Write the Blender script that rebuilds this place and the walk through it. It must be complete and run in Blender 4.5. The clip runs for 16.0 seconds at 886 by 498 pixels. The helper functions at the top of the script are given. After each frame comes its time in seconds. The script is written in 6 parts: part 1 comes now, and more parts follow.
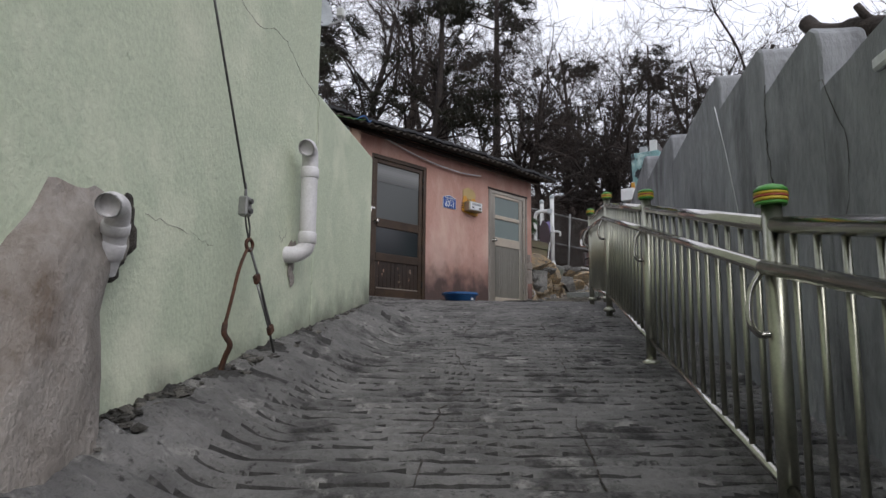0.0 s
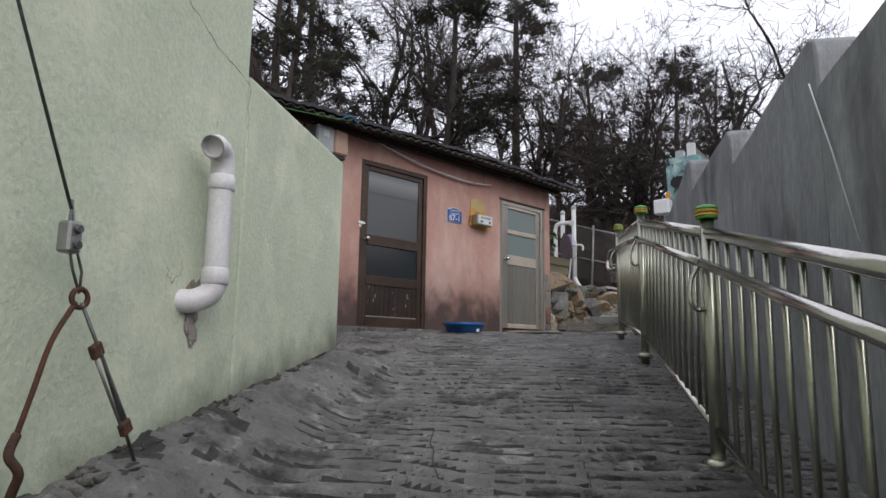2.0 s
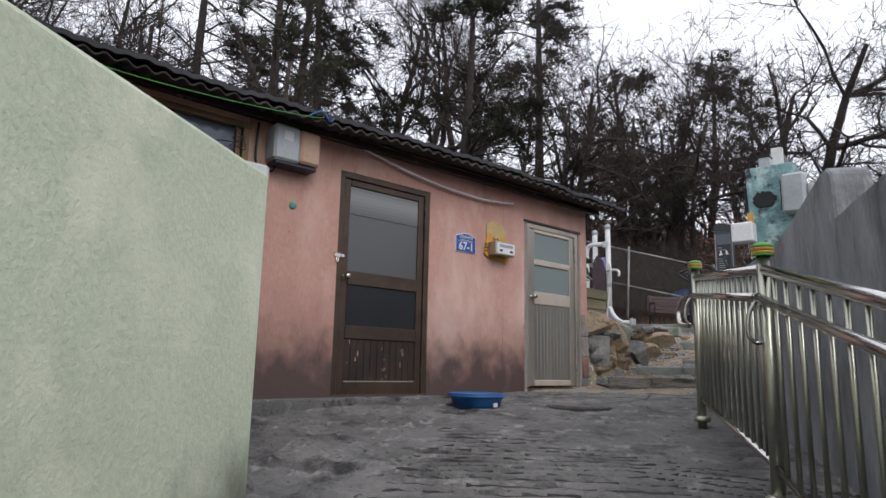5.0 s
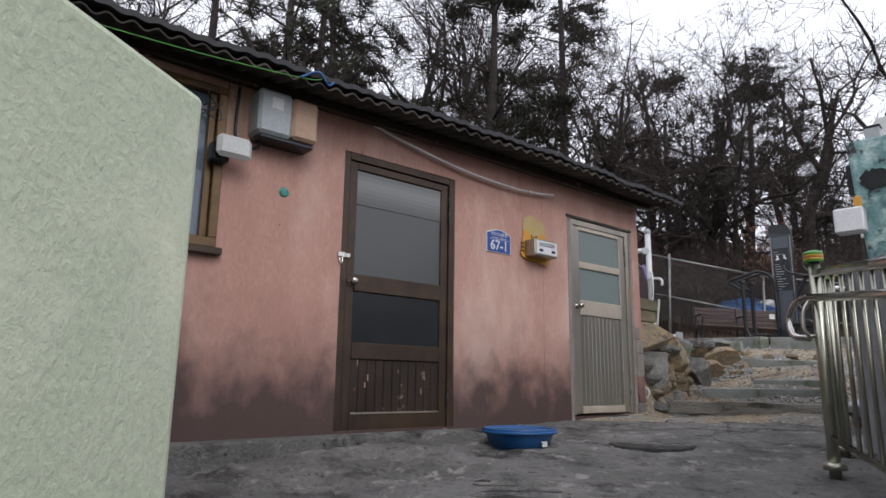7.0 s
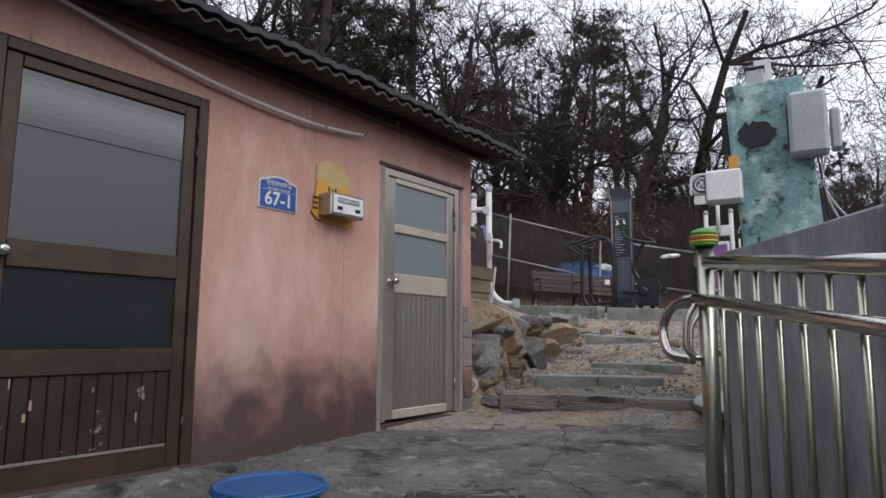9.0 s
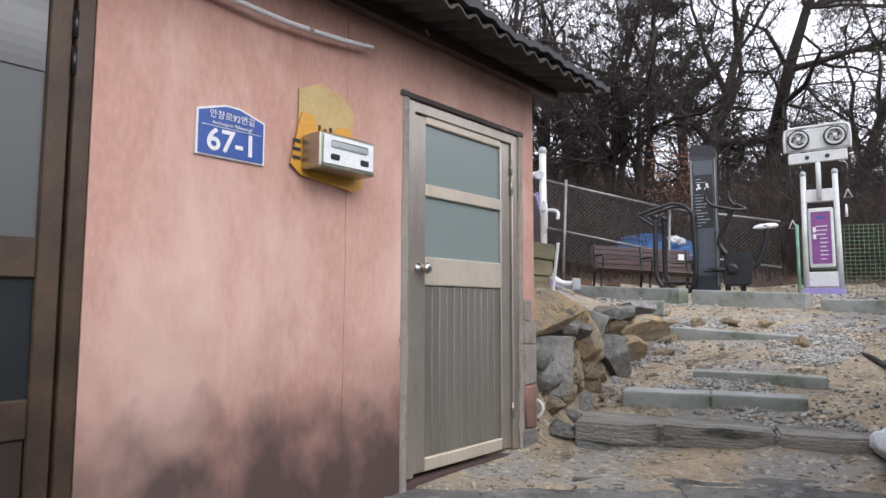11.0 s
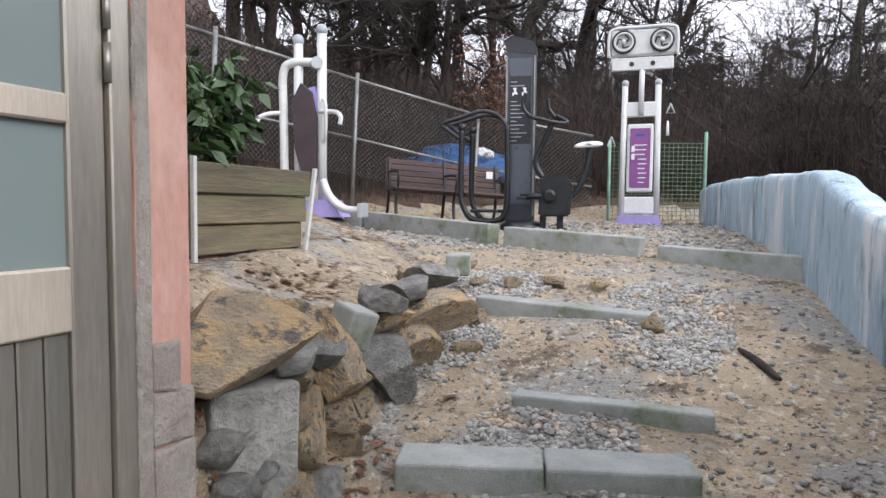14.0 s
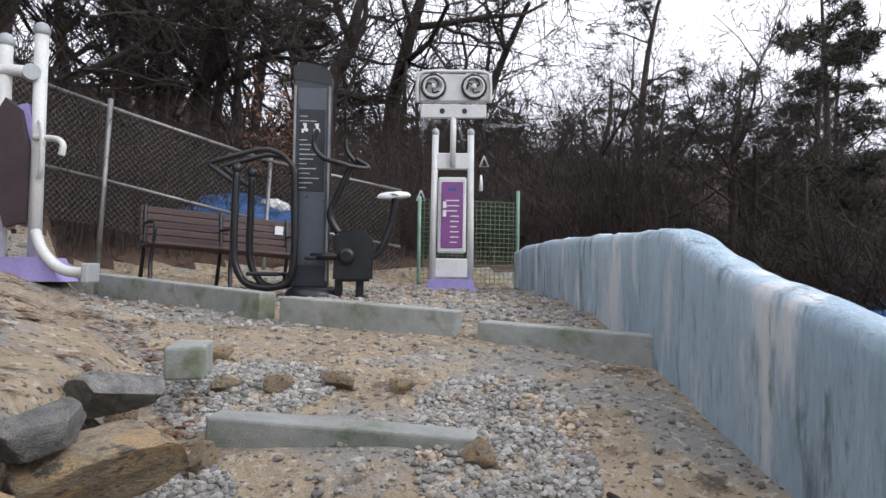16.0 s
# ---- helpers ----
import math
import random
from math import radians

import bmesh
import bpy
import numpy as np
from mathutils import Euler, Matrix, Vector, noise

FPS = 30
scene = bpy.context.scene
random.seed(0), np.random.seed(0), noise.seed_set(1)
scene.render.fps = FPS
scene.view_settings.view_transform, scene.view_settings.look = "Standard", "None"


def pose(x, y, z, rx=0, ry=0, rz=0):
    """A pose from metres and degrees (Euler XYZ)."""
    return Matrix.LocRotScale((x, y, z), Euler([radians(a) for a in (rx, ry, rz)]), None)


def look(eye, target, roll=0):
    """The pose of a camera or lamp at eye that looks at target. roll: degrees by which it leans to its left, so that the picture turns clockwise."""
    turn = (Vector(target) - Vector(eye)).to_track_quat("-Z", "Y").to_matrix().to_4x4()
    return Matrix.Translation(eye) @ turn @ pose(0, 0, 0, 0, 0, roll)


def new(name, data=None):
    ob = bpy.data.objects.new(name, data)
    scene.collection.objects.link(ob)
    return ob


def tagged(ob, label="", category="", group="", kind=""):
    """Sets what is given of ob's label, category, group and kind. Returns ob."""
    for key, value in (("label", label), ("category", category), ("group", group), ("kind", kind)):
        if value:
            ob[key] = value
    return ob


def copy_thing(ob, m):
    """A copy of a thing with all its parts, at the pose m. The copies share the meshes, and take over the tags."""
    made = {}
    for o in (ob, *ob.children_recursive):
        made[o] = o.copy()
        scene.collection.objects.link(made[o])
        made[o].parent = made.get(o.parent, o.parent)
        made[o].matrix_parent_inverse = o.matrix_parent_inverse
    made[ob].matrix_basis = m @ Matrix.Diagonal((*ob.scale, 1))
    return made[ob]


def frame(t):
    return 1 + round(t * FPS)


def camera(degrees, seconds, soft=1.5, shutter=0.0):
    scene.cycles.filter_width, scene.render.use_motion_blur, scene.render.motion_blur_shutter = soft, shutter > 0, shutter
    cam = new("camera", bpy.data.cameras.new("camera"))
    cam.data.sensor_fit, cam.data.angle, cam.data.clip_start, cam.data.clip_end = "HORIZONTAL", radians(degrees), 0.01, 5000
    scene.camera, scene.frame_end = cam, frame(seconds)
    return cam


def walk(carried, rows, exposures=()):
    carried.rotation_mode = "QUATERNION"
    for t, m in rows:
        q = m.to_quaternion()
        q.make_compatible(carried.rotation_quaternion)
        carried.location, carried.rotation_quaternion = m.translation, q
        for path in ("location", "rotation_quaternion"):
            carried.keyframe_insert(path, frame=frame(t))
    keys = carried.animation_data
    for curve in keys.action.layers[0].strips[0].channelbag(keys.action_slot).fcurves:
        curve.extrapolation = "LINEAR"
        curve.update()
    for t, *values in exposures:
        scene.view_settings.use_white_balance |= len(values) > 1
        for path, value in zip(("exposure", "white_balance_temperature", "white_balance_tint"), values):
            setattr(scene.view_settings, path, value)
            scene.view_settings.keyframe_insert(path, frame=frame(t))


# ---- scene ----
cam = camera(68.6, 16.0)
EXPOSURES = [(0, 0.20), (1.5, 0.42), (2.5, 0.32), (3.5, 0.46), (5, 0.50), (7.5, 0.42), (8, 0.55), (9, 0.42), (11.5, 1.25), (12.5, 1.30), (13.5, 1.25), (14.5, 1.25), (15, 1.22), (16, 0.84)]
PATH = [
    (0, (0.67, 1.501, 1.342), (0.511, 3.474, 1.631), 0.6),
    (0.5, (0.804, 1.824, 1.406), (0.673, 3.802, 1.673), 0.6),
    (1, (0.736, 2.168, 1.518), (0.581, 4.135, 1.844), 0.9),
    (1.5, (0.843, 2.499, 1.646), (0.704, 4.462, 2.001), 0.6),
    (2, (0.81, 2.761, 1.678), (0.583, 4.722, 1.993), 0.9),
    (2.5, (0.704, 3.041, 1.722), (0.424, 5.004, 1.985), 1.1),
    (3, (0.804, 3.397, 1.837), (0.607, 5.364, 2.141), 0.8),
    (3.5, (0.726, 3.703, 1.943), (0.492, 5.661, 2.278), 1.3),
    (4, (0.803, 4.023, 2.004), (0.656, 5.996, 2.302), 0.8),
    (4.5, (0.89, 4.338, 2.121), (0.659, 6.303, 2.414), 1.0),
    (5, (0.727, 4.638, 2.221), (0.435, 6.584, 2.578), 1.2),
    (5.2, (0.674, 4.742, 2.196), (0.366, 6.686, 2.555), 1.2),
    (7.3, (0.496, 5.991, 2.337), (0.141, 7.912, 2.769), 0.8),
    (7.5, (0.515, 6.153, 2.397), (0.188, 8.075, 2.844), 1.0),
    (8, (0.547, 6.463, 2.467), (0.431, 8.423, 2.848), 0.6),
    (8.5, (0.729, 6.806, 2.613), (0.812, 8.762, 3.021), 1.0),
    (9, (0.787, 7.253, 2.63), (0.888, 9.233, 2.895), 0.3),
    (9.2, (0.789, 7.347, 2.606), (0.815, 9.33, 2.865), 0.7),
    (11.5, (0.842, 9.186, 2.912), (0.809, 11.18, 3.053), 0.1),
    (12, (1.041, 9.506, 2.974), (1.419, 11.468, 3.07), 0.4),
    (12.5, (1.219, 9.843, 3.016), (1.736, 11.775, 3.049), 0.5),
    (13, (1.256, 10.165, 3.079), (1.826, 12.082, 3.047), 0.7),
    (13.5, (1.403, 10.566, 3.18), (1.92, 12.497, 3.129), 1.0),
    (14, (1.484, 10.96, 3.22), (2.027, 12.881, 3.093), 0.5),
    (14.5, (1.489, 11.24, 3.184), (2.231, 13.092, 3.046), 0.8),
    (15, (1.738, 11.553, 3.225), (2.614, 13.351, 3.217), 0.8),
    (15.5, (1.911, 11.879, 3.234), (2.879, 13.627, 3.324), 1.1),
    (16, (2.226, 12.186, 3.248), (3.284, 13.882, 3.313), 0.9),
]
walk(cam, [(t, look(eye, target, roll)) for t, eye, target, roll in PATH], EXPOSURES)

# ---------- world and light ----------
world = bpy.data.worlds.new("sky")
scene.world = world
world.use_nodes = True
wn, wl = world.node_tree.nodes, world.node_tree.links
sky = wn.new("ShaderNodeTexSky")
sky.sky_type, sky.sun_disc = "NISHITA", False
sky.sun_elevation, sky.sun_rotation = radians(32), radians(150)
sky.dust_density, sky.air_density = 3.0, 1.0
hs = wn.new("ShaderNodeHueSaturation")
hs.inputs["Saturation"].default_value = 0.30
wl.new(sky.outputs[0], hs.inputs["Color"])
cloud = wn.new("ShaderNodeMix")  # a thin, bright overcast over the clear sky
cloud.data_type = "RGBA"
cloud.inputs[0].default_value = 0.85
cloud.inputs[7].default_value = (6.75, 6.9, 7.75, 1.0)
wl.new(hs.outputs[0], cloud.inputs[6])
wl.new(cloud.outputs[2], wn["Background"].inputs["Color"])
wn["Background"].inputs["Strength"].default_value = 0.15
sun = new("sun", bpy.data.lights.new("sun", "SUN"))
sun.data.energy, sun.data.angle, sun.data.color = 0.6, radians(25), (1.0, 0.98, 0.95)
sun.matrix_world = look((6, -9, 10), (0, 2, 0))


# ---------- materials ----------
def rgb(c):
    return (*c, 1.0)


def mat(name, base, dark=None, scale=6.0, rough=0.8, metal=0.0, bump=0.3, fine=60.0, spots=None, coords="Object", stretch=(1, 1, 1), vary=0.0, bump_dist=0.01, contrast=(0.38, 0.62), coat=0.0, islands=0.0):
    """A surface of two mottled colours, with a fine grain, relief and optional stains."""
    m = bpy.data.materials.new(name)
    m.use_nodes = True
    n, l = m.node_tree.nodes, m.node_tree.links
    b = n["Principled BSDF"]
    b.inputs["Roughness"].default_value, b.inputs["Metallic"].default_value = rough, metal
    tc, mp = n.new("ShaderNodeTexCoord"), n.new("ShaderNodeMapping")
    mp.inputs["Scale"].default_value = stretch
    l.new(tc.outputs[coords], mp.inputs["Vector"])

    def ntex(s, detail=6.0, distort=0.0):
        t = n.new("ShaderNodeTexNoise")
        t.inputs["Scale"].default_value, t.inputs["Detail"].default_value, t.inputs["Distortion"].default_value = s, detail, distort
        t.inputs["Roughness"].default_value = 0.66
        l.new(mp.outputs[0], t.inputs["Vector"])
        return t.outputs["Fac"]

    def ramp(fac, a, c):
        r = n.new("ShaderNodeMapRange")
        r.inputs[1].default_value, r.inputs[2].default_value = a, c
        l.new(fac, r.inputs[0])
        return r.outputs[0]

    def mix(fac, a, c, blend="MIX"):
        x = n.new("ShaderNodeMix")
        x.data_type, x.blend_type = "RGBA", blend
        for value, slot in ((fac, 0), (a, 6), (c, 7)):
            if isinstance(value, (int, float)):
                x.inputs[slot].default_value = value
            elif isinstance(value, tuple):
                x.inputs[slot].default_value = rgb(value)
            else:
                l.new(value, x.inputs[slot])
        return x.outputs[2]

    dark = dark or tuple(v * 0.6 for v in base)
    col = mix(ramp(ntex(scale, 10, 0.1), *contrast), dark, base)
    grain = ntex(fine, 4)
    col = mix(0.5, col, mix(grain, (0.35, 0.35, 0.35), (1.35, 1.35, 1.35)), "MULTIPLY")
    if spots:
        for colour, s, lo, hi in spots:
            col = mix(ramp(ntex(s, 10, 0.12), lo - 0.06, hi - 0.09), col, colour)
    if vary:
        info, hsv = n.new("ShaderNodeObjectInfo"), n.new("ShaderNodeHueSaturation")
        v = n.new("ShaderNodeMapRange")
        v.inputs[3].default_value, v.inputs[4].default_value = 1 - vary, 1 + vary
        l.new(info.outputs["Random"], v.inputs[0])
        l.new(v.outputs[0], hsv.inputs["Value"])
        l.new(col, hsv.inputs["Color"])
        col = hsv.outputs[0]
    if islands:
        geo, hsv = n.new("ShaderNodeNewGeometry"), n.new("ShaderNodeHueSaturation")
        v = n.new("ShaderNodeMapRange")
        v.inputs[3].default_value, v.inputs[4].default_value = 1 - islands, 1 + islands
        l.new(geo.outputs["Random Per Island"], v.inputs[0])
        l.new(v.outputs[0], hsv.inputs["Value"])
        l.new(col, hsv.inputs["Color"])
        col = hsv.outputs[0]
    l.new(col, b.inputs["Base Color"])
    if bump:
        bp = n.new("ShaderNodeBump")
        bp.inputs["Strength"].default_value, bp.inputs["Distance"].default_value = bump, bump_dist * 2.2
        l.new(mix(0.5, ntex(scale * 4, 8), grain), bp.inputs["Height"])
        l.new(bp.outputs[0], b.inputs["Normal"])
    rr = n.new("ShaderNodeMapRange")
    rr.inputs[3].default_value, rr.inputs[4].default_value = max(0.03, rough - 0.12), min(1.0, rough + 0.12)
    l.new(ntex(scale * 2), rr.inputs[0])
    l.new(rr.outputs[0], b.inputs["Roughness"])
    b.inputs["Coat Weight"].default_value = coat
    return m


def stained(m, colour, low, high, wob=0.35, scale=2.5, amount=0.9, slope=0.0):
    """Rising damp and dirt: a ragged stain from the foot of a surface upward, by its own height."""
    n, l = m.node_tree.nodes, m.node_tree.links
    b = n["Principled BSDF"]
    src = b.inputs["Base Color"].links[0].from_socket
    tc, sx, no = n.new("ShaderNodeTexCoord"), n.new("ShaderNodeSeparateXYZ"), n.new("ShaderNodeTexNoise")
    mp = n.new("ShaderNodeMapping")
    mp.inputs["Scale"].default_value = (1, 1, 0.8)
    no.inputs["Scale"].default_value, no.inputs["Detail"].default_value = scale, 10
    l.new(tc.outputs["Object"], sx.inputs[0])
    l.new(tc.outputs["Object"], mp.inputs[0])
    l.new(mp.outputs[0], no.inputs["Vector"])
    ma = n.new("ShaderNodeMath")
    ma.operation = "MULTIPLY_ADD"
    l.new(no.outputs["Fac"], ma.inputs[0])
    ma.inputs[1].default_value = -2 * wob
    level = n.new("ShaderNodeMath")
    level.operation = "MULTIPLY_ADD"
    l.new(sx.outputs["X"], level.inputs[0])
    level.inputs[1].default_value = -slope
    l.new(sx.outputs["Z"], level.inputs[2])
    l.new(level.outputs[0], ma.inputs[2])
    r = n.new("ShaderNodeMapRange")
    r.inputs[1].default_value, r.inputs[2].default_value = low - wob, high - wob
    r.inputs[3].default_value, r.inputs[4].default_value = amount, 0.0
    l.new(ma.outputs[0], r.inputs[0])
    x = n.new("ShaderNodeMix")
    x.data_type = "RGBA"
    l.new(r.outputs[0], x.inputs[0])
    l.new(src, x.inputs[6])
    x.inputs[7].default_value = rgb(colour)
    l.new(x.outputs[2], b.inputs["Base Color"])
    return m


ALLEY_DIRT_SHADE = mat("groove_dirt_shade", (0.078, 0.074, 0.070), (0.036, 0.034, 0.032), 9, 0.95, bump=1.0, fine=45, bump_dist=0.025, spots=[((0.13, 0.125, 0.115), 8.0, 0.64, 0.74)])
GREEN = mat("green_paint", (0.555, 0.605, 0.455), (0.495, 0.555, 0.415), 1.1, 0.85, bump=0.55, fine=45, bump_dist=0.012,
            spots=[((0.40, 0.455, 0.33), 0.9, 0.60, 0.85), ((0.62, 0.645, 0.50), 1.7, 0.56, 0.75), ((0.30, 0.34, 0.25), 14.0, 0.70, 0.82)], stretch=(1, 1, 0.8))
stained(GREEN, (0.060, 0.062, 0.050), 1.62, 1.98, 0.30, 4.0, 0.93, slope=0.235)
PINK = mat("pink_paint", (0.53, 0.315, 0.262), (0.465, 0.258, 0.210), 1.5, 0.8, bump=0.35, fine=50,
           spots=[((0.30, 0.15, 0.11), 1.9, 0.62, 0.85), ((0.58, 0.40, 0.34), 1.3, 0.56, 0.75), ((0.22, 0.11, 0.08), 16.0, 0.72, 0.80)], stretch=(1, 1, 0.4))
stained(PINK, (0.20, 0.105, 0.088), 0.30, 0.95, 0.45, 3.5, 0.60)
stained(PINK, (0.055, 0.036, 0.033), 0.20, 0.60, 0.45, 5.0, 0.92)
CONCRETE = mat("old_concrete", (0.34, 0.35, 0.37), (0.20, 0.205, 0.22), 2.2, 0.9, bump=0.7, fine=35, bump_dist=0.015,
               spots=[((0.07, 0.07, 0.075), 1.7, 0.56, 0.78), ((0.36, 0.36, 0.36), 6.0, 0.64, 0.80)], stretch=(1, 1, 0.35))
ALLEY = mat("alley_concrete", (0.225, 0.218, 0.208), (0.125, 0.121, 0.117), 2.2, 0.92, bump=1.0, fine=38, bump_dist=0.030,
            spots=[((0.035, 0.033, 0.032), 2.6, 0.58, 0.74), ((0.31, 0.30, 0.28), 7.0, 0.62, 0.76), ((0.045, 0.042, 0.04), 22.0, 0.64, 0.76)])
EARTH = mat("trodden_earth", (0.46, 0.365, 0.25), (0.31, 0.245, 0.175), 2.6, 0.95, bump=1.0, fine=42, bump_dist=0.03,
            spots=[((0.29, 0.275, 0.25), 1.6, 0.55, 0.66), ((0.13, 0.10, 0.07), 4.0, 0.62, 0.74), ((0.50, 0.44, 0.35), 18.0, 0.62, 0.70), ((0.05, 0.042, 0.036), 26.0, 0.62, 0.72)])
LITTER = mat("leaf_litter", (0.11, 0.065, 0.045), (0.05, 0.033, 0.025), 1.5, 0.95, bump=0.8, fine=20, bump_dist=0.03)
FLAG = mat("flagstone", (0.40, 0.375, 0.335), (0.22, 0.21, 0.19), 2.2, 0.9, bump=1.0, fine=34, bump_dist=0.03, spots=[((0.085, 0.085, 0.07), 3.5, 0.60, 0.72), ((0.10, 0.095, 0.085), 12, 0.64, 0.74)], stretch=(0.5, 2.2, 2))
RUBBLE = mat("mossy_rubble", (0.13, 0.12, 0.105), (0.035, 0.033, 0.028), 9, 0.95, bump=1.0, fine=50, bump_dist=0.02, islands=0.5)
MORTAR = mat("mortar", (0.40, 0.365, 0.335), (0.25, 0.22, 0.195), 2.2, 0.92, bump=0.8, fine=40, bump_dist=0.02,
             spots=[((0.15, 0.115, 0.09), 2.2, 0.55, 0.72)], stretch=(1, 1, 0.6))
DARKHOLE = mat("broken_masonry", (0.10, 0.085, 0.07), (0.03, 0.026, 0.022), 12, 0.95, bump=1.0, fine=60, bump_dist=0.02)
PVC = mat("pvc", (0.70, 0.68, 0.69), (0.62, 0.60, 0.60), 4, 0.4, bump=0.05, fine=80)
STEEL = mat("stainless_steel", (0.62, 0.60, 0.56), (0.50, 0.48, 0.45), 3, 0.16, 1.0, bump=0.05, fine=90)
PALE_STEEL = mat("satin_steel", (0.52, 0.52, 0.42), (0.42, 0.42, 0.36), 3, 0.32, 1.0, bump=0.05, fine=90)
ALU = mat("champagne_aluminium", (0.53, 0.48, 0.41), (0.42, 0.385, 0.335), 3, 0.38, 0.75, bump=0.1, fine=120, stretch=(1, 1, 0.1))
ALU_DARK = mat("grey_aluminium", (0.33, 0.31, 0.275), (0.26, 0.245, 0.22), 3, 0.42, 0.7, bump=0.1, fine=100, stretch=(1, 1, 0.1))
ALU_LIGHT = mat("bright_champagne_aluminium", (0.66, 0.58, 0.48), (0.56, 0.49, 0.41), 3, 0.42, 0.45, bump=0.1, fine=120, stretch=(1, 1, 0.1))
BROWN = mat("brown_door_metal", (0.080, 0.050, 0.031), (0.042, 0.027, 0.019), 3, 0.45, 0.3, bump=0.15, fine=70)
BROWN_DARK = mat("dark_brown_panel", (0.040, 0.024, 0.017), (0.022, 0.014, 0.010), 3, 0.45, 0.1, bump=0.2, fine=70, spots=[((0.28, 0.21, 0.16), 9, 0.70, 0.74)])
BRONZE = mat("bronze_window_frame", (0.20, 0.125, 0.06), (0.12, 0.075, 0.04), 3, 0.4, 0.5, bump=0.1)
BLACK = mat("black_enamel", (0.022, 0.024, 0.028), (0.014, 0.015, 0.018), 3, 0.35, 0.2, bump=0.08)
NAVY = mat("dark_slate_enamel", (0.040, 0.047, 0.060), (0.028, 0.033, 0.044), 3, 0.4, 0.1, bump=0.06)
ROOF = mat("black_roofing", (0.020, 0.020, 0.024), (0.010, 0.010, 0.012), 3, 0.55, bump=0.3)
SLATE = mat("fibre_cement", (0.085, 0.072, 0.062), (0.04, 0.034, 0.03), 2.5, 0.95, bump=0.4)
WHITE = mat("white_enamel", (0.66, 0.67, 0.66), (0.56, 0.57, 0.57), 3, 0.4, bump=0.06, spots=[((0.34, 0.30, 0.25), 5, 0.68, 0.80)])
PANELBLUE = mat("slate_blue_print", (0.075, 0.088, 0.110), (0.062, 0.073, 0.094), 4, 0.3, bump=0.0)
PURPLE = mat("lilac_enamel", (0.36, 0.31, 0.62), (0.28, 0.24, 0.50), 3, 0.5, bump=0.1)
PLUM = mat("plum_panel", (0.23, 0.07, 0.25), (0.18, 0.055, 0.20), 3, 0.4, bump=0.03)
MAROON = mat("brown_vinyl", (0.055, 0.035, 0.042), (0.035, 0.024, 0.028), 3, 0.5, bump=0.1)
GRANITE = mat("granite_kerb", (0.36, 0.37, 0.355), (0.25, 0.265, 0.25), 5, 0.85, bump=0.4, fine=120, spots=[((0.14, 0.165, 0.11), 2.5, 0.56, 0.72)], vary=0.12)
STONE = mat("field_stone", (0.42, 0.345, 0.24), (0.27, 0.22, 0.16), 4, 0.9, bump=0.9, fine=30, bump_dist=0.02, spots=[((0.42, 0.30, 0.17), 3, 0.52, 0.64), ((0.12, 0.11, 0.10), 5, 0.60, 0.7)], vary=0.30)
GREYSTONE = mat("grey_stone", (0.34, 0.33, 0.31), (0.17, 0.168, 0.16), 4, 0.9, bump=0.9, fine=30, bump_dist=0.02, vary=0.25)
PEBBLE = mat("gravel", (0.335, 0.325, 0.305), (0.235, 0.23, 0.215), 3, 0.9, bump=0.3, fine=40, spots=[((0.34, 0.27, 0.20), 4, 0.62, 0.70)], islands=0.45)
BLUEWALL = mat("pale_blue_wall", (0.455, 0.575, 0.66), (0.33, 0.445, 0.535), 2.4, 0.88, bump=0.8, fine=40, bump_dist=0.02,
               spots=[((0.10, 0.135, 0.16), 3.4, 0.60, 0.74), ((0.64, 0.67, 0.69), 2.6, 0.58, 0.70), ((0.16, 0.21, 0.24), 9.0, 0.64, 0.76)], stretch=(1, 1, 0.22))
WHITEROCK = mat("whitewashed_mortar", (0.62, 0.64, 0.67), (0.48, 0.50, 0.53), 3, 0.9, bump=0.7, fine=30, bump_dist=0.02)
TEAL = mat("weathered_teal_paint", (0.24, 0.42, 0.42), (0.13, 0.24, 0.25), 4, 0.8, bump=0.6, fine=40, spots=[((0.035, 0.04, 0.045), 9, 0.60, 0.70), ((0.42, 0.56, 0.55), 5, 0.56, 0.72)])
GATE = mat("brown_gate_steel", (0.075, 0.058, 0.050), (0.050, 0.040, 0.036), 2, 0.35, 0.3, bump=0.1, fine=60)
PLANK = mat("weathered_plank", (0.20, 0.165, 0.10), (0.10, 0.085, 0.055), 6, 0.85, bump=0.5, fine=40, stretch=(0.25, 1, 2.5), vary=0.2, spots=[((0.10, 0.12, 0.06), 3, 0.58, 0.75)])
SLATWOOD = mat("stained_bench_slat", (0.095, 0.058, 0.052), (0.065, 0.040, 0.036), 5, 0.55, bump=0.2, fine=40, stretch=(0.2, 1, 2), vary=0.15)
TUB = mat("blue_plastic", (0.015, 0.105, 0.30), (0.010, 0.080, 0.24), 4, 0.4, bump=0.05)
TARP = mat("blue_tarpaulin", (0.03, 0.13, 0.36), (0.02, 0.08, 0.24), 5, 0.5, bump=0.5, bump_dist=0.03)
BARK = mat("bark", (0.062, 0.047, 0.040), (0.028, 0.022, 0.020), 5, 0.95, bump=0.8, fine=25, bump_dist=0.02, vary=0.35)
TWIG = mat("twig_bark", (0.085, 0.060, 0.050), (0.045, 0.033, 0.029), 3, 0.95, bump=0.0, vary=0.3)
NEEDLE = mat("pine_needles", (0.040, 0.042, 0.024), (0.020, 0.022, 0.014), 2, 0.8, bump=0.0, vary=0.35)
LEAF = mat("laurel_leaf", (0.055, 0.105, 0.035), (0.030, 0.062, 0.022), 8, 0.45, bump=0.1)
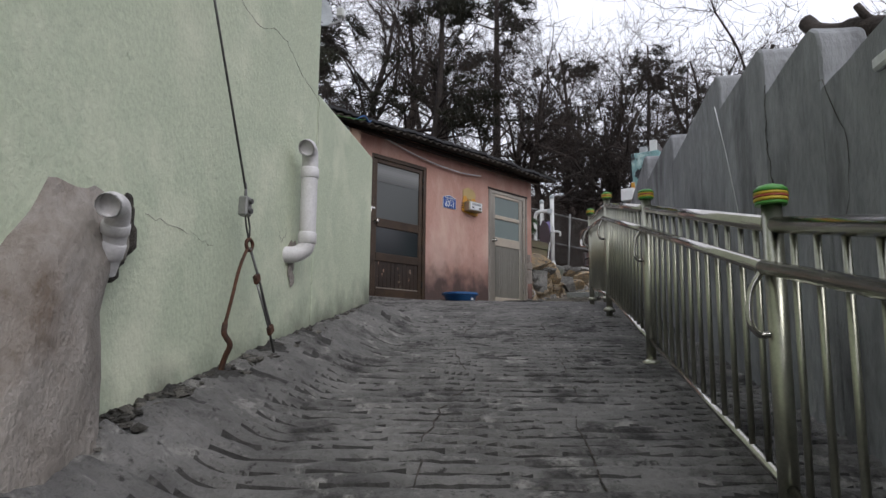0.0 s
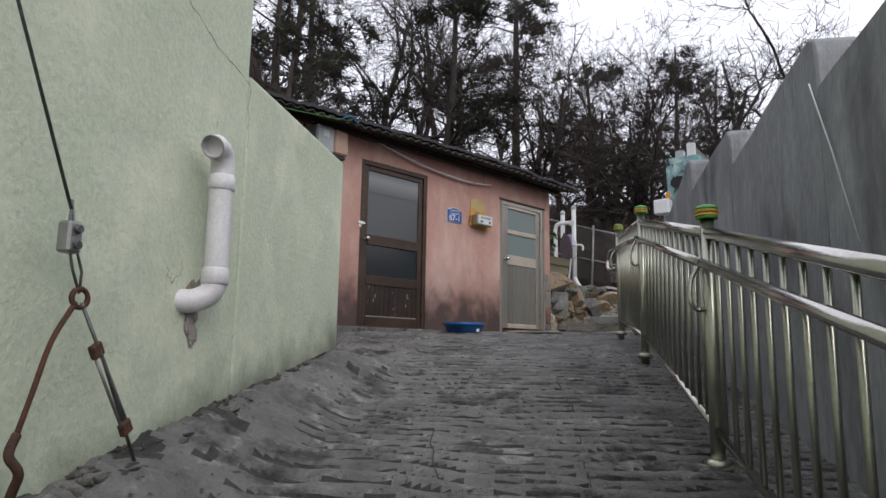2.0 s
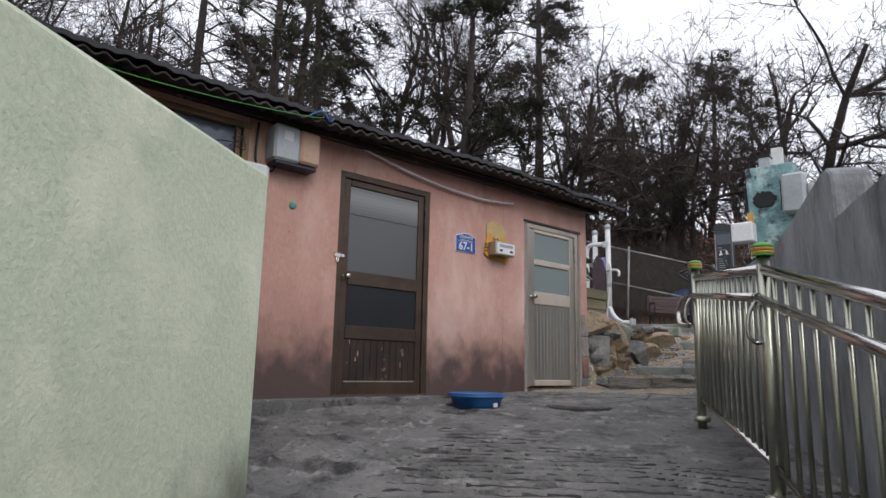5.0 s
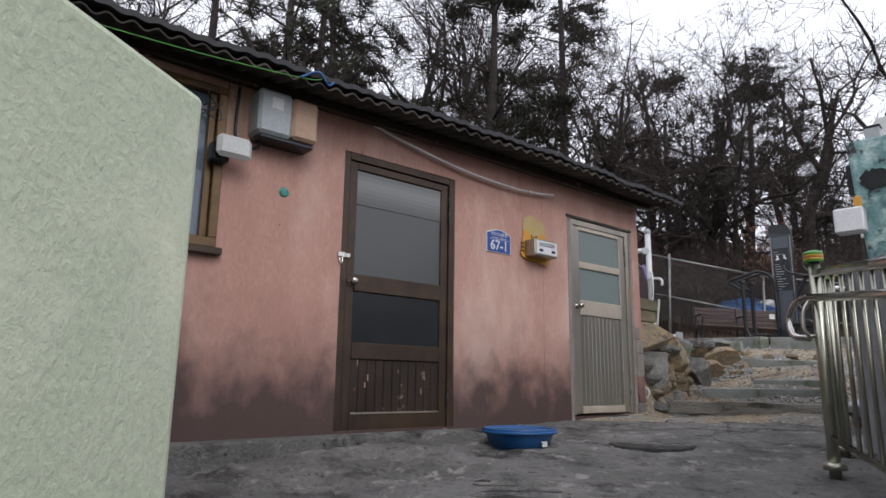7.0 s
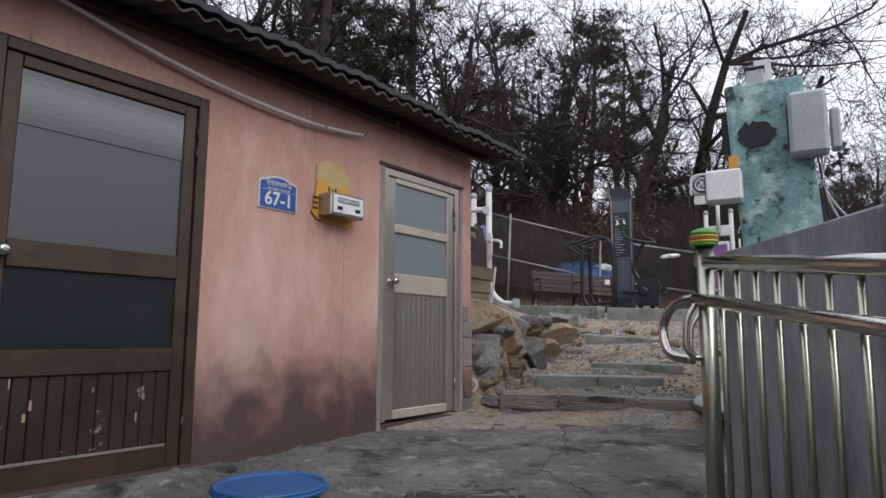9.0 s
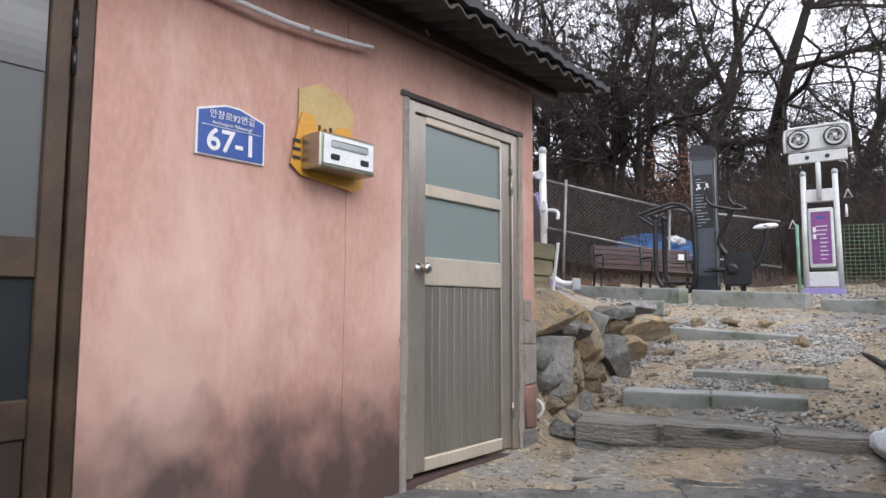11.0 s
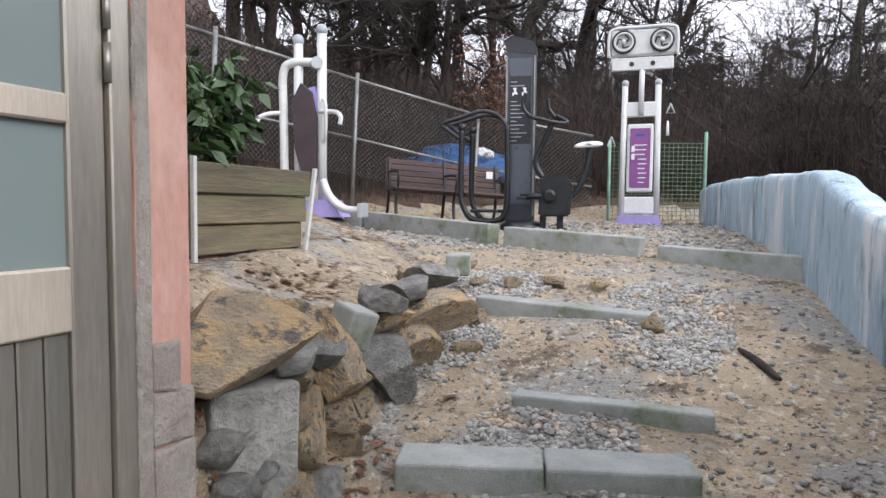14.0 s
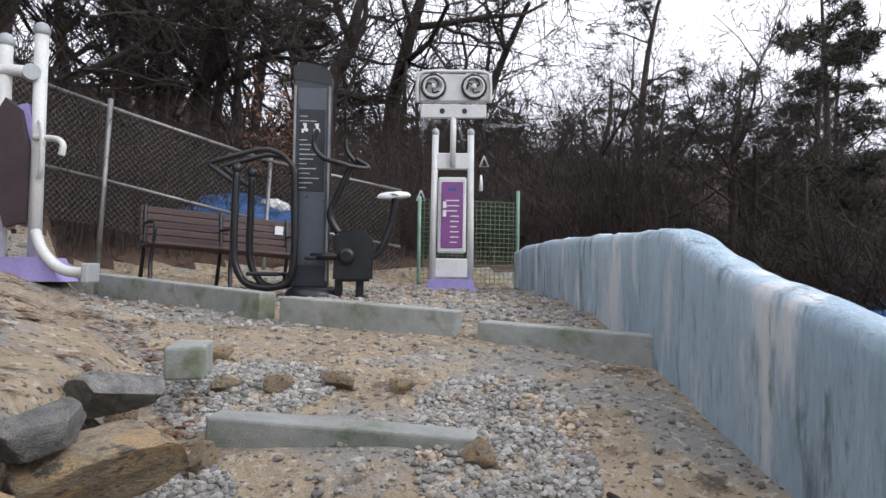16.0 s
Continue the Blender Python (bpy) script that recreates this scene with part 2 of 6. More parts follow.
DEADLEAF = mat("dead_oak_leaf", (0.19, 0.085, 0.045), (0.11, 0.05, 0.03), 6, 0.8, bump=0.0)
GALV = mat("galvanised_pipe", (0.30, 0.30, 0.29), (0.20, 0.20, 0.20), 5, 0.5, 0.6, bump=0.1)
GREENWIRE = mat("green_mesh_coating", (0.13, 0.22, 0.13), (0.09, 0.16, 0.10), 5, 0.6, bump=0.0)
SIGNBLUE = mat("sign_blue", (0.030, 0.085, 0.33), (0.026, 0.075, 0.30), 4, 0.4, bump=0.0)
SIGNWHITE = mat("sign_white", (0.75, 0.76, 0.78), (0.70, 0.71, 0.73), 4, 0.5, bump=0.0)
YELLOW = mat("yellow_board", (0.60, 0.30, 0.04), (0.54, 0.26, 0.035), 4, 0.5, bump=0.05)
CREAM = mat("cream_board", (0.50, 0.37, 0.17), (0.44, 0.32, 0.14), 4, 0.6, bump=0.1)
CAPGREEN = mat("cap_green", (0.08, 0.30, 0.05), (0.06, 0.24, 0.04), 4, 0.4, bump=0.0)
CAPYELLOW = mat("cap_yellow", (0.55, 0.42, 0.04), (0.5, 0.38, 0.04), 4, 0.4, bump=0.0)
CAPRED = mat("cap_red", (0.30, 0.06, 0.03), (0.26, 0.05, 0.03), 4, 0.4, bump=0.0)
GREYBOX = mat("grey_plastic", (0.40, 0.43, 0.45), (0.32, 0.35, 0.37), 3, 0.4, bump=0.05)
RUST = mat("rusted_iron", (0.13, 0.055, 0.03), (0.05, 0.03, 0.022), 12, 0.85, 0.3, bump=0.5)
WIREMAT = mat("wire_rope", (0.16, 0.16, 0.155), (0.09, 0.09, 0.09), 20, 0.5, 0.6, bump=0.2)
BEIGEBOX = mat("faded_beige_cover", (0.48, 0.32, 0.23), (0.40, 0.26, 0.19), 3, 0.6, bump=0.1, spots=[((0.25, 0.12, 0.07), 4, 0.6, 0.75)])


def glass(name, tint, rough, trans=0.0):
    m = bpy.data.materials.new(name)
    m.use_nodes = True
    b = m.node_tree.nodes["Principled BSDF"]
    b.inputs["Base Color"].default_value = rgb(tint)
    b.inputs["Roughness"].default_value, b.inputs["Transmission Weight"].default_value = rough, trans
    b.inputs["Specular IOR Level"].default_value = 0.55
    return m


FROST = glass("frosted_pane", (0.075, 0.080, 0.080), 0.30)
PANE_SHEEN = [glass("painted_pane_sheen", (v, v * 1.02, v * 1.02), 0.30) for v in (0.09, 0.11, 0.135, 0.165, 0.19, 0.20, 0.175, 0.14)]
FROST_PALE = glass("pale_frosted_pane", (0.185, 0.225, 0.222), 0.24)
DARKGLASS = glass("dark_pane", (0.018, 0.021, 0.024), 0.14)
WINGLASS = glass("window_pane", (0.12, 0.15, 0.20), 0.04)


# ---------- mesh helpers ----------
def bm_box(bm, x0, x1, y0, y1, z0, z1, bevel=0.0, segs=1):
    g = bmesh.ops.create_cube(bm, size=1.0)["verts"]
    for v in g:
        v.co = Vector(((x0 + x1) / 2 + v.co.x * (x1 - x0), (y0 + y1) / 2 + v.co.y * (y1 - y0), (z0 + z1) / 2 + v.co.z * (z1 - z0)))
    if bevel:
        edges = list({e for v in g for e in v.link_edges})
        bmesh.ops.bevel(bm, geom=edges, offset=bevel, segments=segs, affect="EDGES", profile=0.5)


def bm_tube(bm, pts, radii, sides=8, cap=True):
    """A tube along points, with one radius or one a point."""
    pts = [Vector(p) for p in pts]
    if isinstance(radii, (int, float)):
        radii = [radii] * len(pts)
    rings, side = [], None
    for i, p in enumerate(pts):
        d = (pts[min(i + 1, len(pts) - 1)] - pts[max(i - 1, 0)]).normalized()
        if side is None:
            side = d.orthogonal().normalized()
        side = (side - d * side.dot(d)).normalized()
        up = d.cross(side)
        rings.append([bm.verts.new(p + radii[i] * (math.cos(a) * side + math.sin(a) * up)) for a in (2 * math.pi * k / sides for k in range(sides))])
    for a, b in zip(rings, rings[1:]):
        for k in range(sides):
            bm.faces.new((a[k], a[(k + 1) % sides], b[(k + 1) % sides], b[k])).smooth = True
    if cap:
        bm.faces.new(rings[0][::-1])
        bm.faces.new(rings[-1])


def curve_pts(keys, n=6):
    """Smooth points through keys."""
    keys = [Vector(k) for k in keys]
    out = []
    for i in range(len(keys) - 1):
        a, b, c, d = keys[max(i - 1, 0)], keys[i], keys[i + 1], keys[min(i + 2, len(keys) - 1)]
        for j in range(n):
            t = j / n
            out.append(0.5 * (2 * b + (c - a) * t + (2 * a - 5 * b + 4 * c - d) * t * t + (3 * b - a - 3 * c + d) * t ** 3))
    return out + [keys[-1]]


def bm_lathe(bm, profile, sides=16, at=(0, 0, 0)):
    rings = [[bm.verts.new((at[0] + r * math.cos(a), at[1] + r * math.sin(a), at[2] + z)) for a in (2 * math.pi * k / sides for k in range(sides))] for r, z in profile]
    for a, b in zip(rings, rings[1:]):
        for k in range(sides):
            bm.faces.new((a[k], a[(k + 1) % sides], b[(k + 1) % sides], b[k])).smooth = True
    bm.faces.new(rings[0][::-1])
    bm.faces.new(rings[-1])


def bm_poly(bm, outline, y0, y1):
    """An outline of (x, z) given depth from y0 to y1."""
    a = [bm.verts.new((x, y0, z)) for x, z in outline]
    b = [bm.verts.new((x, y1, z)) for x, z in outline]
    bm.faces.new(a)
    bm.faces.new(b[::-1])
    for i in range(len(a)):
        j = (i + 1) % len(a)
        bm.faces.new((a[i], b[i], b[j], a[j]))


def finish(name, bm, material, parent=None, at=None, label="", recalc=True):
    if recalc:
        bmesh.ops.recalc_face_normals(bm, faces=bm.faces)
    me = bpy.data.meshes.new(name)
    bm.to_mesh(me)
    bm.free()
    me.materials.append(material)
    ob = new(name, me)
    if parent is not None:
        ob.parent = parent
    if at is not None:
        ob.matrix_basis = at
    if label:
        ob["label"] = label
    return ob


def part(name, bm, material, parent, label="", at=None):
    return finish(name, bm, material, parent, at, label)


def thing(name, label, category, at=None, group="", kind=""):
    ob = new(name)
    ob.empty_display_size = 0.1
    if at is not None:
        ob.matrix_basis = at
    return tagged(ob, label, category, group, kind)


def box_part(name, parent, material, dims, bevel=0.004, label="", at=None):
    bm = bmesh.new()
    bm_box(bm, *dims, bevel=bevel)
    return part(name, bm, material, parent, label, at)


def tube_part(name, parent, material, pts, r, sides=10, label=""):
    bm = bmesh.new()
    bm_tube(bm, pts, r, sides)
    return part(name, bm, material, parent, label)


def lerp(table, x):
    xs, ys = zip(*table)
    return float(np.interp(x, xs, ys))


def along(p, d):
    """A frame at p whose x runs along d on the plan, y to its left, z up."""
    d = Vector((d[0], d[1], 0)).normalized()
    return Matrix(((d.x, -d.y, 0, p[0]), (d.y, d.x, 0, p[1]), (0, 0, 1, p[2] if len(p) > 2 else 0), (0, 0, 0, 1)))


# ---------- the lie of the land ----------
HOUSE = along((-0.97, 10.013), (0.6376, 0.7703))      # x along the front, y into the house
GREENLINE = along((-0.46, 7.27), (0.085, 1.0))         # y into the green building
FENCELINE = along((1.64, 5.68), (0.055, 1.0))
WALLLINE = along((2.10, 5.68), (0.055, 1.0))
BLUELINE = along((3.90, 12.50), (0.503, 0.865))
ALLEY_Y = [(-40, -6.4), (0, 0.10), (1.5, 0.37), (3.5, 0.83), (5.7, 1.25), (6.73, 1.43), (7.35, 1.55), (8.27, 1.69), (9.8, 1.88), (10.5, 1.93), (12.5, 2.0), (40, 2.2)]
STEPS_T = [(11.6, 2.0), (12.1, 2.05), (12.35, 2.10), (12.6, 2.20), (13.05, 2.30), (14.15, 2.53), (15.2, 2.72), (15.9, 2.84), (16.6, 2.93), (17.8, 2.99), (60, 3.05)]
BANK = [(-9, 10.5), (0.8, 12.35), (1.42, 12.9), (1.75, 13.5), (2.1, 14.1), (2.45, 14.9), (2.7, 16.0), (2.75, 17.2), (2.6, 18.4)]
LINKS = [(-9.0, 12.5, 4.6), (-1.5, 17.2, 3.95), (0.9, 19.3, 3.85), (2.8, 20.7, 3.70), (4.9, 21.3, 3.35), (7.0, 21.1, 3.05), (9.6, 21.0, 3.0)]


def smooth(a, b, x):
    t = min(1.0, max(0.0, (x - a) / (b - a)))
    return t * t * (3 - 2 * t)


def behind(line, x, y):
    """How far a place lies to the left of, or behind, a line on the plan (negative: in front)."""
    best, sign = 1e9, 1
    for a, b in zip(line, line[1:]):
        ax, ay, bx, by = a[0], a[1], b[0], b[1]
        dx, dy = bx - ax, by - ay
        t = min(1, max(0, ((x - ax) * dx + (y - ay) * dy) / (dx * dx + dy * dy)))
        px, py = ax + t * dx, ay + t * dy
        d = math.hypot(x - px, y - py)
        if d < best:
            best, sign = d, (1 if dx * (y - ay) - dy * (x - ax) > 0 else -1)
    return best * sign


def land(x, y):
    t = 0.5 * x + 0.866 * y
    low, up = lerp(ALLEY_Y, y), lerp(STEPS_T, t)
    k = smooth(11.7, 12.2, t) * smooth(11.2, 12.6, y)
    z = low * (1 - k) + up * k
    gl = x - (-0.46 + 0.085 * (y - 7.27))
    if y < 7.6:
        z += 0.17 * (1 - smooth(0.05, 0.55, gl)) * smooth(0.0, 3.0, y) * (1 - smooth(7.2, 7.6, y))
    b = behind(BANK, x, y)
    if y > 10 and b > -0.3:
        raised = 2.71 + 0.055 * (y - 12.9) + 0.15 * smooth(0.25, 0.75, b) + 0.03 * max(0, b)
        z = max(z, z + (max(raised, z) - z) * smooth(-0.05, 0.22, b))
    f = behind(LINKS, x, y)
    if f > -0.6:
        z += smooth(-0.6, 0.5, f) * 0.35 + max(0.0, f) * (0.30 if f < 25 else 0.30) * (1 - 0.75 * smooth(5, 16, x - 0.15 * (y - 20)))
        z = min(z, 16)
    # beyond the blue wall the ground falls away
    p = BLUELINE.inverted() @ Vector((x, y, 0))
    if p.y < -0.4:
        fall = smooth(0.4, 9.0, -p.y)
        z = z * (1 - fall) + (1.2 - 0.02 * max(0, -p.y - 9)) * fall
        z += 20.0 * smooth(32, 110, math.hypot(x, y - 12))
    return z


# ---------- ground ----------
def grid_mesh(name, xs, ys, height, material, under=0.0):
    verts = [(x, y, height(x, y) - under) for y in ys for x in xs]
    nx = len(xs)
    faces = [(j * nx + i, j * nx + i + 1, (j + 1) * nx + i + 1, (j + 1) * nx + i) for j in range(len(ys) - 1) for i in range(nx - 1)]
    me = bpy.data.meshes.new(name)
    me.from_pydata(verts, [], faces)
    me.polygons.foreach_set("use_smooth", [True] * len(faces))
    me.materials.append(material)
    return new(name, me)


def spaced(lo, a, b, hi, step, grow=1.35):
    out = list(np.arange(a, b + 1e-6, step))
    s, v = step, a
    while v > lo:
        s *= grow
        v -= s
        out.insert(0, v)
    s, v = step, out[-1]
    while v < hi:
        s *= grow
        v += s
        out.append(v)
    return out


def rough_land(x, y):
    q = Vector((x, y, 0))
    return land(x, y) + 0.035 * noise.noise(q * 1.7) + 0.02 * noise.noise(q * 5.0)


ground = grid_mesh("ground", spaced(-300, -1.2, 8.6, 300, 0.14), spaced(-300, 11.4, 21.6, 400, 0.14), lambda x, y: rough_land(x, y) - (0.10 if y < 11.9 else 0.0), EARTH)
tagged(ground, "trodden earth and gravel slope with dry leaves", "ground", kind="structure")
ground.data.materials.append(LITTER)
for p in ground.data.polygons:
    c = p.center
    if behind(LINKS, c.x, c.y) > 0.1 or (BLUELINE.inverted() @ c).y < -0.5 or math.hypot(c.x, c.y - 12) > 14:
        p.material_index = 1


def ribbed(x, y):
    q = Vector((x, y, 0))
    w = 0.16 * noise.noise(q * 0.8) + 0.05 * noise.noise(q * 2.6) + 0.05 * (x - 0.6) ** 2
    ph = (y + w) / 0.105
    edge = smooth(-0.30, 0.25, x - (-0.46 + 0.085 * (y - 7.27)) - 0.25) * (1 - 0.85 * smooth(8.4, 9.6, y + 0.5 * x))
    rib = abs((ph % 1.0) - 0.5) * 2
    worn = 0.35 + 0.65 * smooth(-0.25, 0.30, noise.noise(q * 1.3 + Vector((3, 1, 7))))
    z = land(x, y) + 0.012 * noise.noise(q * 1.3) + 0.007 * noise.noise(q * 9) - 0.045 * (1 - smooth(0.0, 0.55, rib)) * edge * worn + 0.006 * noise.noise(q * 26)
    bank = 1 - smooth(0.1, 0.6, x - (-0.46 + 0.085 * (y - 7.27)))
    z += bank * (0.03 * noise.noise(q * 4.5) + 0.025 * noise.noise(q * 11) + 0.018 * noise.noise(q * 24))
    return z


alley = grid_mesh("road", list(np.arange(-2.6, 3.0, 0.04)), list(np.arange(0.6, 12.15, 0.0125)), ribbed, ALLEY)
tagged(alley, "steep grey concrete alley with raked ribs and cracks", "road", kind="structure")
# Troughs get dirt plus painted-in rib shade; the wall foot gets dirt patches.
alley.data.materials.append(ALLEY_DIRT_SHADE)
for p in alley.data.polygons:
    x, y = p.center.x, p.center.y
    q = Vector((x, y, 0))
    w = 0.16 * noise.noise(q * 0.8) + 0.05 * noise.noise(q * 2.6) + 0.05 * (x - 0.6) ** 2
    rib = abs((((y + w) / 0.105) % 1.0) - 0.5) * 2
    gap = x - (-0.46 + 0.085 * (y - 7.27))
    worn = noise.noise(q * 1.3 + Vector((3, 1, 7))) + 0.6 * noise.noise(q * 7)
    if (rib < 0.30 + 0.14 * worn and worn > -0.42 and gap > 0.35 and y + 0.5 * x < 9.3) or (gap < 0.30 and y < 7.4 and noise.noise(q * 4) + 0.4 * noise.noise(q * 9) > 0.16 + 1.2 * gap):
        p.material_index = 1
alley_low = grid_mesh("road_lower", list(np.arange(-4.2, 3.61, 0.3)), list(np.arange(-24, 0.7, 0.3)), land, ALLEY)
tagged(alley_low, "grey concrete alley running downhill", "road", kind="structure")


def crack(parent, pts, width, material=DARKHOLE, name="crack", jitter=0.012, seed=1):
    """A jagged crack: a thin sunken-looking filament along points on a surface (x along, z up, y just proud)."""
    rnd = random.Random(seed)
    bm = bmesh.new()
    dense = curve_pts(pts, 7)
    dense = [p + Vector((rnd.uniform(-jitter, jitter), 0, rnd.uniform(-jitter, jitter))) for p in dense]
    bm_tube(bm, dense, [0.5 * width * rnd.uniform(0.3, 1.0) for _ in dense], 4)
    return part(name, bm, material, parent)


def ground_crack(pts, seed):
    rnd = random.Random(seed)
    bm = bmesh.new()
    dense = []
    for p in curve_pts([(x, y, 0) for x, y in pts], 10):
        x, y = p.x + rnd.uniform(-0.02, 0.02), p.y
        dense.append((x, y, ribbed(x, y) + 0.001))
    bm_tube(bm, dense, [rnd.uniform(0.002, 0.005) for _ in dense], 4)
    part("crack", bm, DARKHOLE, alley)


ground_crack([(0.42, 3.0), (0.40, 4.3), (0.50, 5.2), (0.40, 6.2), (0.52, 7.4)], 1)
ground_crack([(1.05, 2.8), (1.02, 4.2), (1.10, 5.6), (1.08, 7.2)], 2)
ground_crack([(1.9, 12.0), (1.75, 11.3), (1.5, 10.8), (1.62, 10.3)], 3)

# ---------- green building ----------
gw = thing("wall_green", "pale green painted rendered wall with stains and cracks", "wall", GREENLINE, kind="structure")
bm = bmesh.new()
bm_box(bm, -1.42, 0.02, 0.0, 0.24, 0.9, 3.05, 0.02, 2)
for v in bm.verts:
    if v.co.z > 2:
        v.co.z += 0.05 * smooth(0, -1.4, v.co.x) + 0.01 * math.sin(v.co.x * 7)
part("garden_wall", bm, GREEN, gw)
bm = bmesh.new()
bm_box(bm, -16, -1.424, 0.004, 5.0, -4.0, 7.2, 0.01)
part("building_wall", bm, GREEN, gw)
crack(gw, [(-2.9, -0.001, 3.35), (-2.5, -0.001, 3.12), (-2.1, 0.0, 3.22), (-1.8, 0.0, 3.12), (-1.45, 0.0, 3.05)], 0.003, seed=2)
crack(gw, [(-3.3, 0, 1.85), (-3.0, 0, 1.83), (-2.75, 0, 1.80)], 0.002, seed=3)
crack(gw, [(-1.42, -0.001, 3.1), (-1.42, 0, 2.9), (-1.41, -0.001, 2.72)], 0.0025, seed=4)
crack(gw, [(-2.0, 0, 2.0), (-1.95, 0, 1.95), (-1.88, 0, 2.05)], 0.002, seed=5)

# broken, mossy foot of the wall
bm = bmesh.new()
rnd = random.Random(8)
for i in range(420):
    s = rnd.uniform(-4.3, -0.2)
    y = 7.27 + s
    g = 0.5 * (1 - smooth(-2.0, -0.5, s))
    r = rnd.uniform(0.006, 0.018 + 0.022 * g)
    o = bmesh.ops.create_icosphere(bm, subdivisions=1, radius=r)["verts"]
    c = Vector((s, -rnd.uniform(-0.02, 0.03 + 0.30 * g * rnd.random()), 0))
    w = GREENLINE @ c
    c.z = land(w.x, w.y) + 0.0
    for v in o:
        v.co = Vector((v.co.x * rnd.uniform(1, 1.7), v.co.y, v.co.z * 0.6)) + c + Vector([rnd.uniform(-1, 1) * r * 0.3 for _ in range(3)])
tagged(finish("rubble", bm, RUBBLE, None, GREENLINE), "dark broken mortar crumbs along the wall foot", "rubble", kind="stuff")

# mortar casing round a drain pipe
casing = thing("mortar_casing", "lumpy grey mortar casing broken open round a drain pipe", "mortar casing", GREENLINE)
bm = bmesh.new()
rings = []
prof = [(0.55, -4.25, -3.46, 0.20), (1.0, -4.20, -3.50, 0.19), (1.2, -4.14, -3.53, 0.17), (1.45, -4.06, -3.53, 0.16), (1.6, -4.00, -3.50, 0.14), (1.70, -3.93, -3.40, 0.12), (1.78, -3.88, -3.37, 0.10), (1.87, -3.84, -3.36, 0.05)]
for z, a, b, d in prof:
    ring = []
    for k in range(13):
        u = k / 12
        q = Vector((u * 3, z * 3, 5))
        notch = 0.10 * smooth(1.55, 1.85, z) * math.exp(-((u - 0.70) / 0.10) ** 2)
        ring.append(bm.verts.new((a + (b - a) * u, 0.02 - (d + 0.03 * noise.noise(q)) * math.sin(math.pi * u) ** 0.6, z + 0.04 * noise.noise(q * 2) - notch)))
    rings.append(ring)
for a, b in zip(rings, rings[1:]):
    for k in range(12):
        bm.faces.new((a[k], a[k + 1], b[k + 1], b[k])).smooth = True
bmesh.ops.subdivide_edges(bm, edges=bm.edges[:], cuts=1, use_grid_fill=True)
for v in bm.verts:
    v.co.y += 0.03 * noise.noise(v.co * 6) + 0.012 * noise.noise(v.co * 16)
part("casing_body", bm, MORTAR, casing)
bm = bmesh.new()
for s, z, r in ((-3.47, 1.80, 0.05), (-3.44, 1.73, 0.045), (-3.50, 1.66, 0.04), (-3.52, 1.60, 0.035), (-3.46, 1.86, 0.03)):
    o = bmesh.ops.create_icosphere(bm, subdivisions=2, radius=r)["verts"]
    for v in o:
        v.co = Vector((v.co.x, v.co.y * 0.5, v.co.z * 1.5)) * (1 + 0.3 * noise.noise(v.co * 40 + Vector((s, z, 0)))) + Vector((s, -0.03, z))
part("broken_edge", bm, DARKHOLE, casing)


def elbow_pipe(name, label, keys, r, at, collars=()):
    p = thing(name, label, "pipe", at)
    bm = bmesh.new()
    pts = curve_pts(keys, 6)
    bm_tube(bm, pts, r, 18, cap=False)
    part("pipe_body", bm, PVC, p)
    bm = bmesh.new()
    bm_tube(bm, [pts[0] * 1.0, pts[0] * 0.5 + pts[1] * 0.5, pts[1], pts[2], pts[3], pts[5]], r * 0.90, 18)
    bmesh.ops.delete(bm, geom=[min(bm.faces, key=lambda fc: (fc.calc_center_median() - pts[0]).length)], context="FACES")
    part("pipe_mouth", bm, PVC, p, "shaded open pipe mouth")
    for a, b in collars:
        bm = bmesh.new()
        a, b = Vector(a), Vector(b)
        bm_tube(bm, [a, a + (b - a) * 0.1, a + (b - a) * 0.9, b], [r * 1.02, r * 1.13, r * 1.13, r * 1.02], 18)
        part("collar", bm, PVC, p)
    return p


elbow_pipe("drain_pipe", "white plastic elbow drain pipe in broken mortar", [(-3.74, -0.20, 1.775), (-3.70, -0.185, 1.79), (-3.645, -0.165, 1.785), (-3.60, -0.13, 1.73), (-3.575, -0.10, 1.66), (-3.555, -0.06, 1.58)], 0.042, GREENLINE @ pose(-0.05, 0, 0),
           [((-3.61, -0.138, 1.745), (-3.595, -0.123, 1.71)), ((-3.585, -0.112, 1.685), (-3.57, -0.085, 1.63))])
elbow_pipe("vent_pipe", "white plastic vent pipe with elbows on the green wall", [(-1.84, -0.12, 2.545), (-1.80, -0.115, 2.56), (-1.74, -0.105, 2.545), (-1.715, -0.10, 2.48), (-1.715, -0.10, 2.36), (-1.715, -0.10, 2.1), (-1.715, -0.10, 1.99), (-1.725, -0.09, 1.925), (-1.76, -0.04, 1.885), (-1.80, 0.03, 1.88)], 0.052, GREENLINE @ pose(-0.08, 0, 0),
           [((-1.716, -0.10, 2.45), (-1.715, -0.10, 2.38)), ((-1.715, -0.10, 2.03), (-1.717, -0.10, 1.955))])
bm = bmesh.new()
for i in range(26):
    r = rnd.uniform(0.014, 0.04)
    o = bmesh.ops.create_icosphere(bm, subdivisions=1, radius=r)["verts"]
    a = i / 26
    c = Vector((-1.80 + rnd.uniform(-0.05, 0.05) * (1 - a * 0.6), -0.002, 1.96 - 0.26 * a))
    for v in o:
        v.co = Vector((v.co.x, v.co.y * 0.25, v.co.z * 1.3)) + c
tagged(finish("plaster_hole", bm, MORTAR, None, GREENLINE), "broken plaster hole round the vent pipe", "wall damage", kind="stuff")

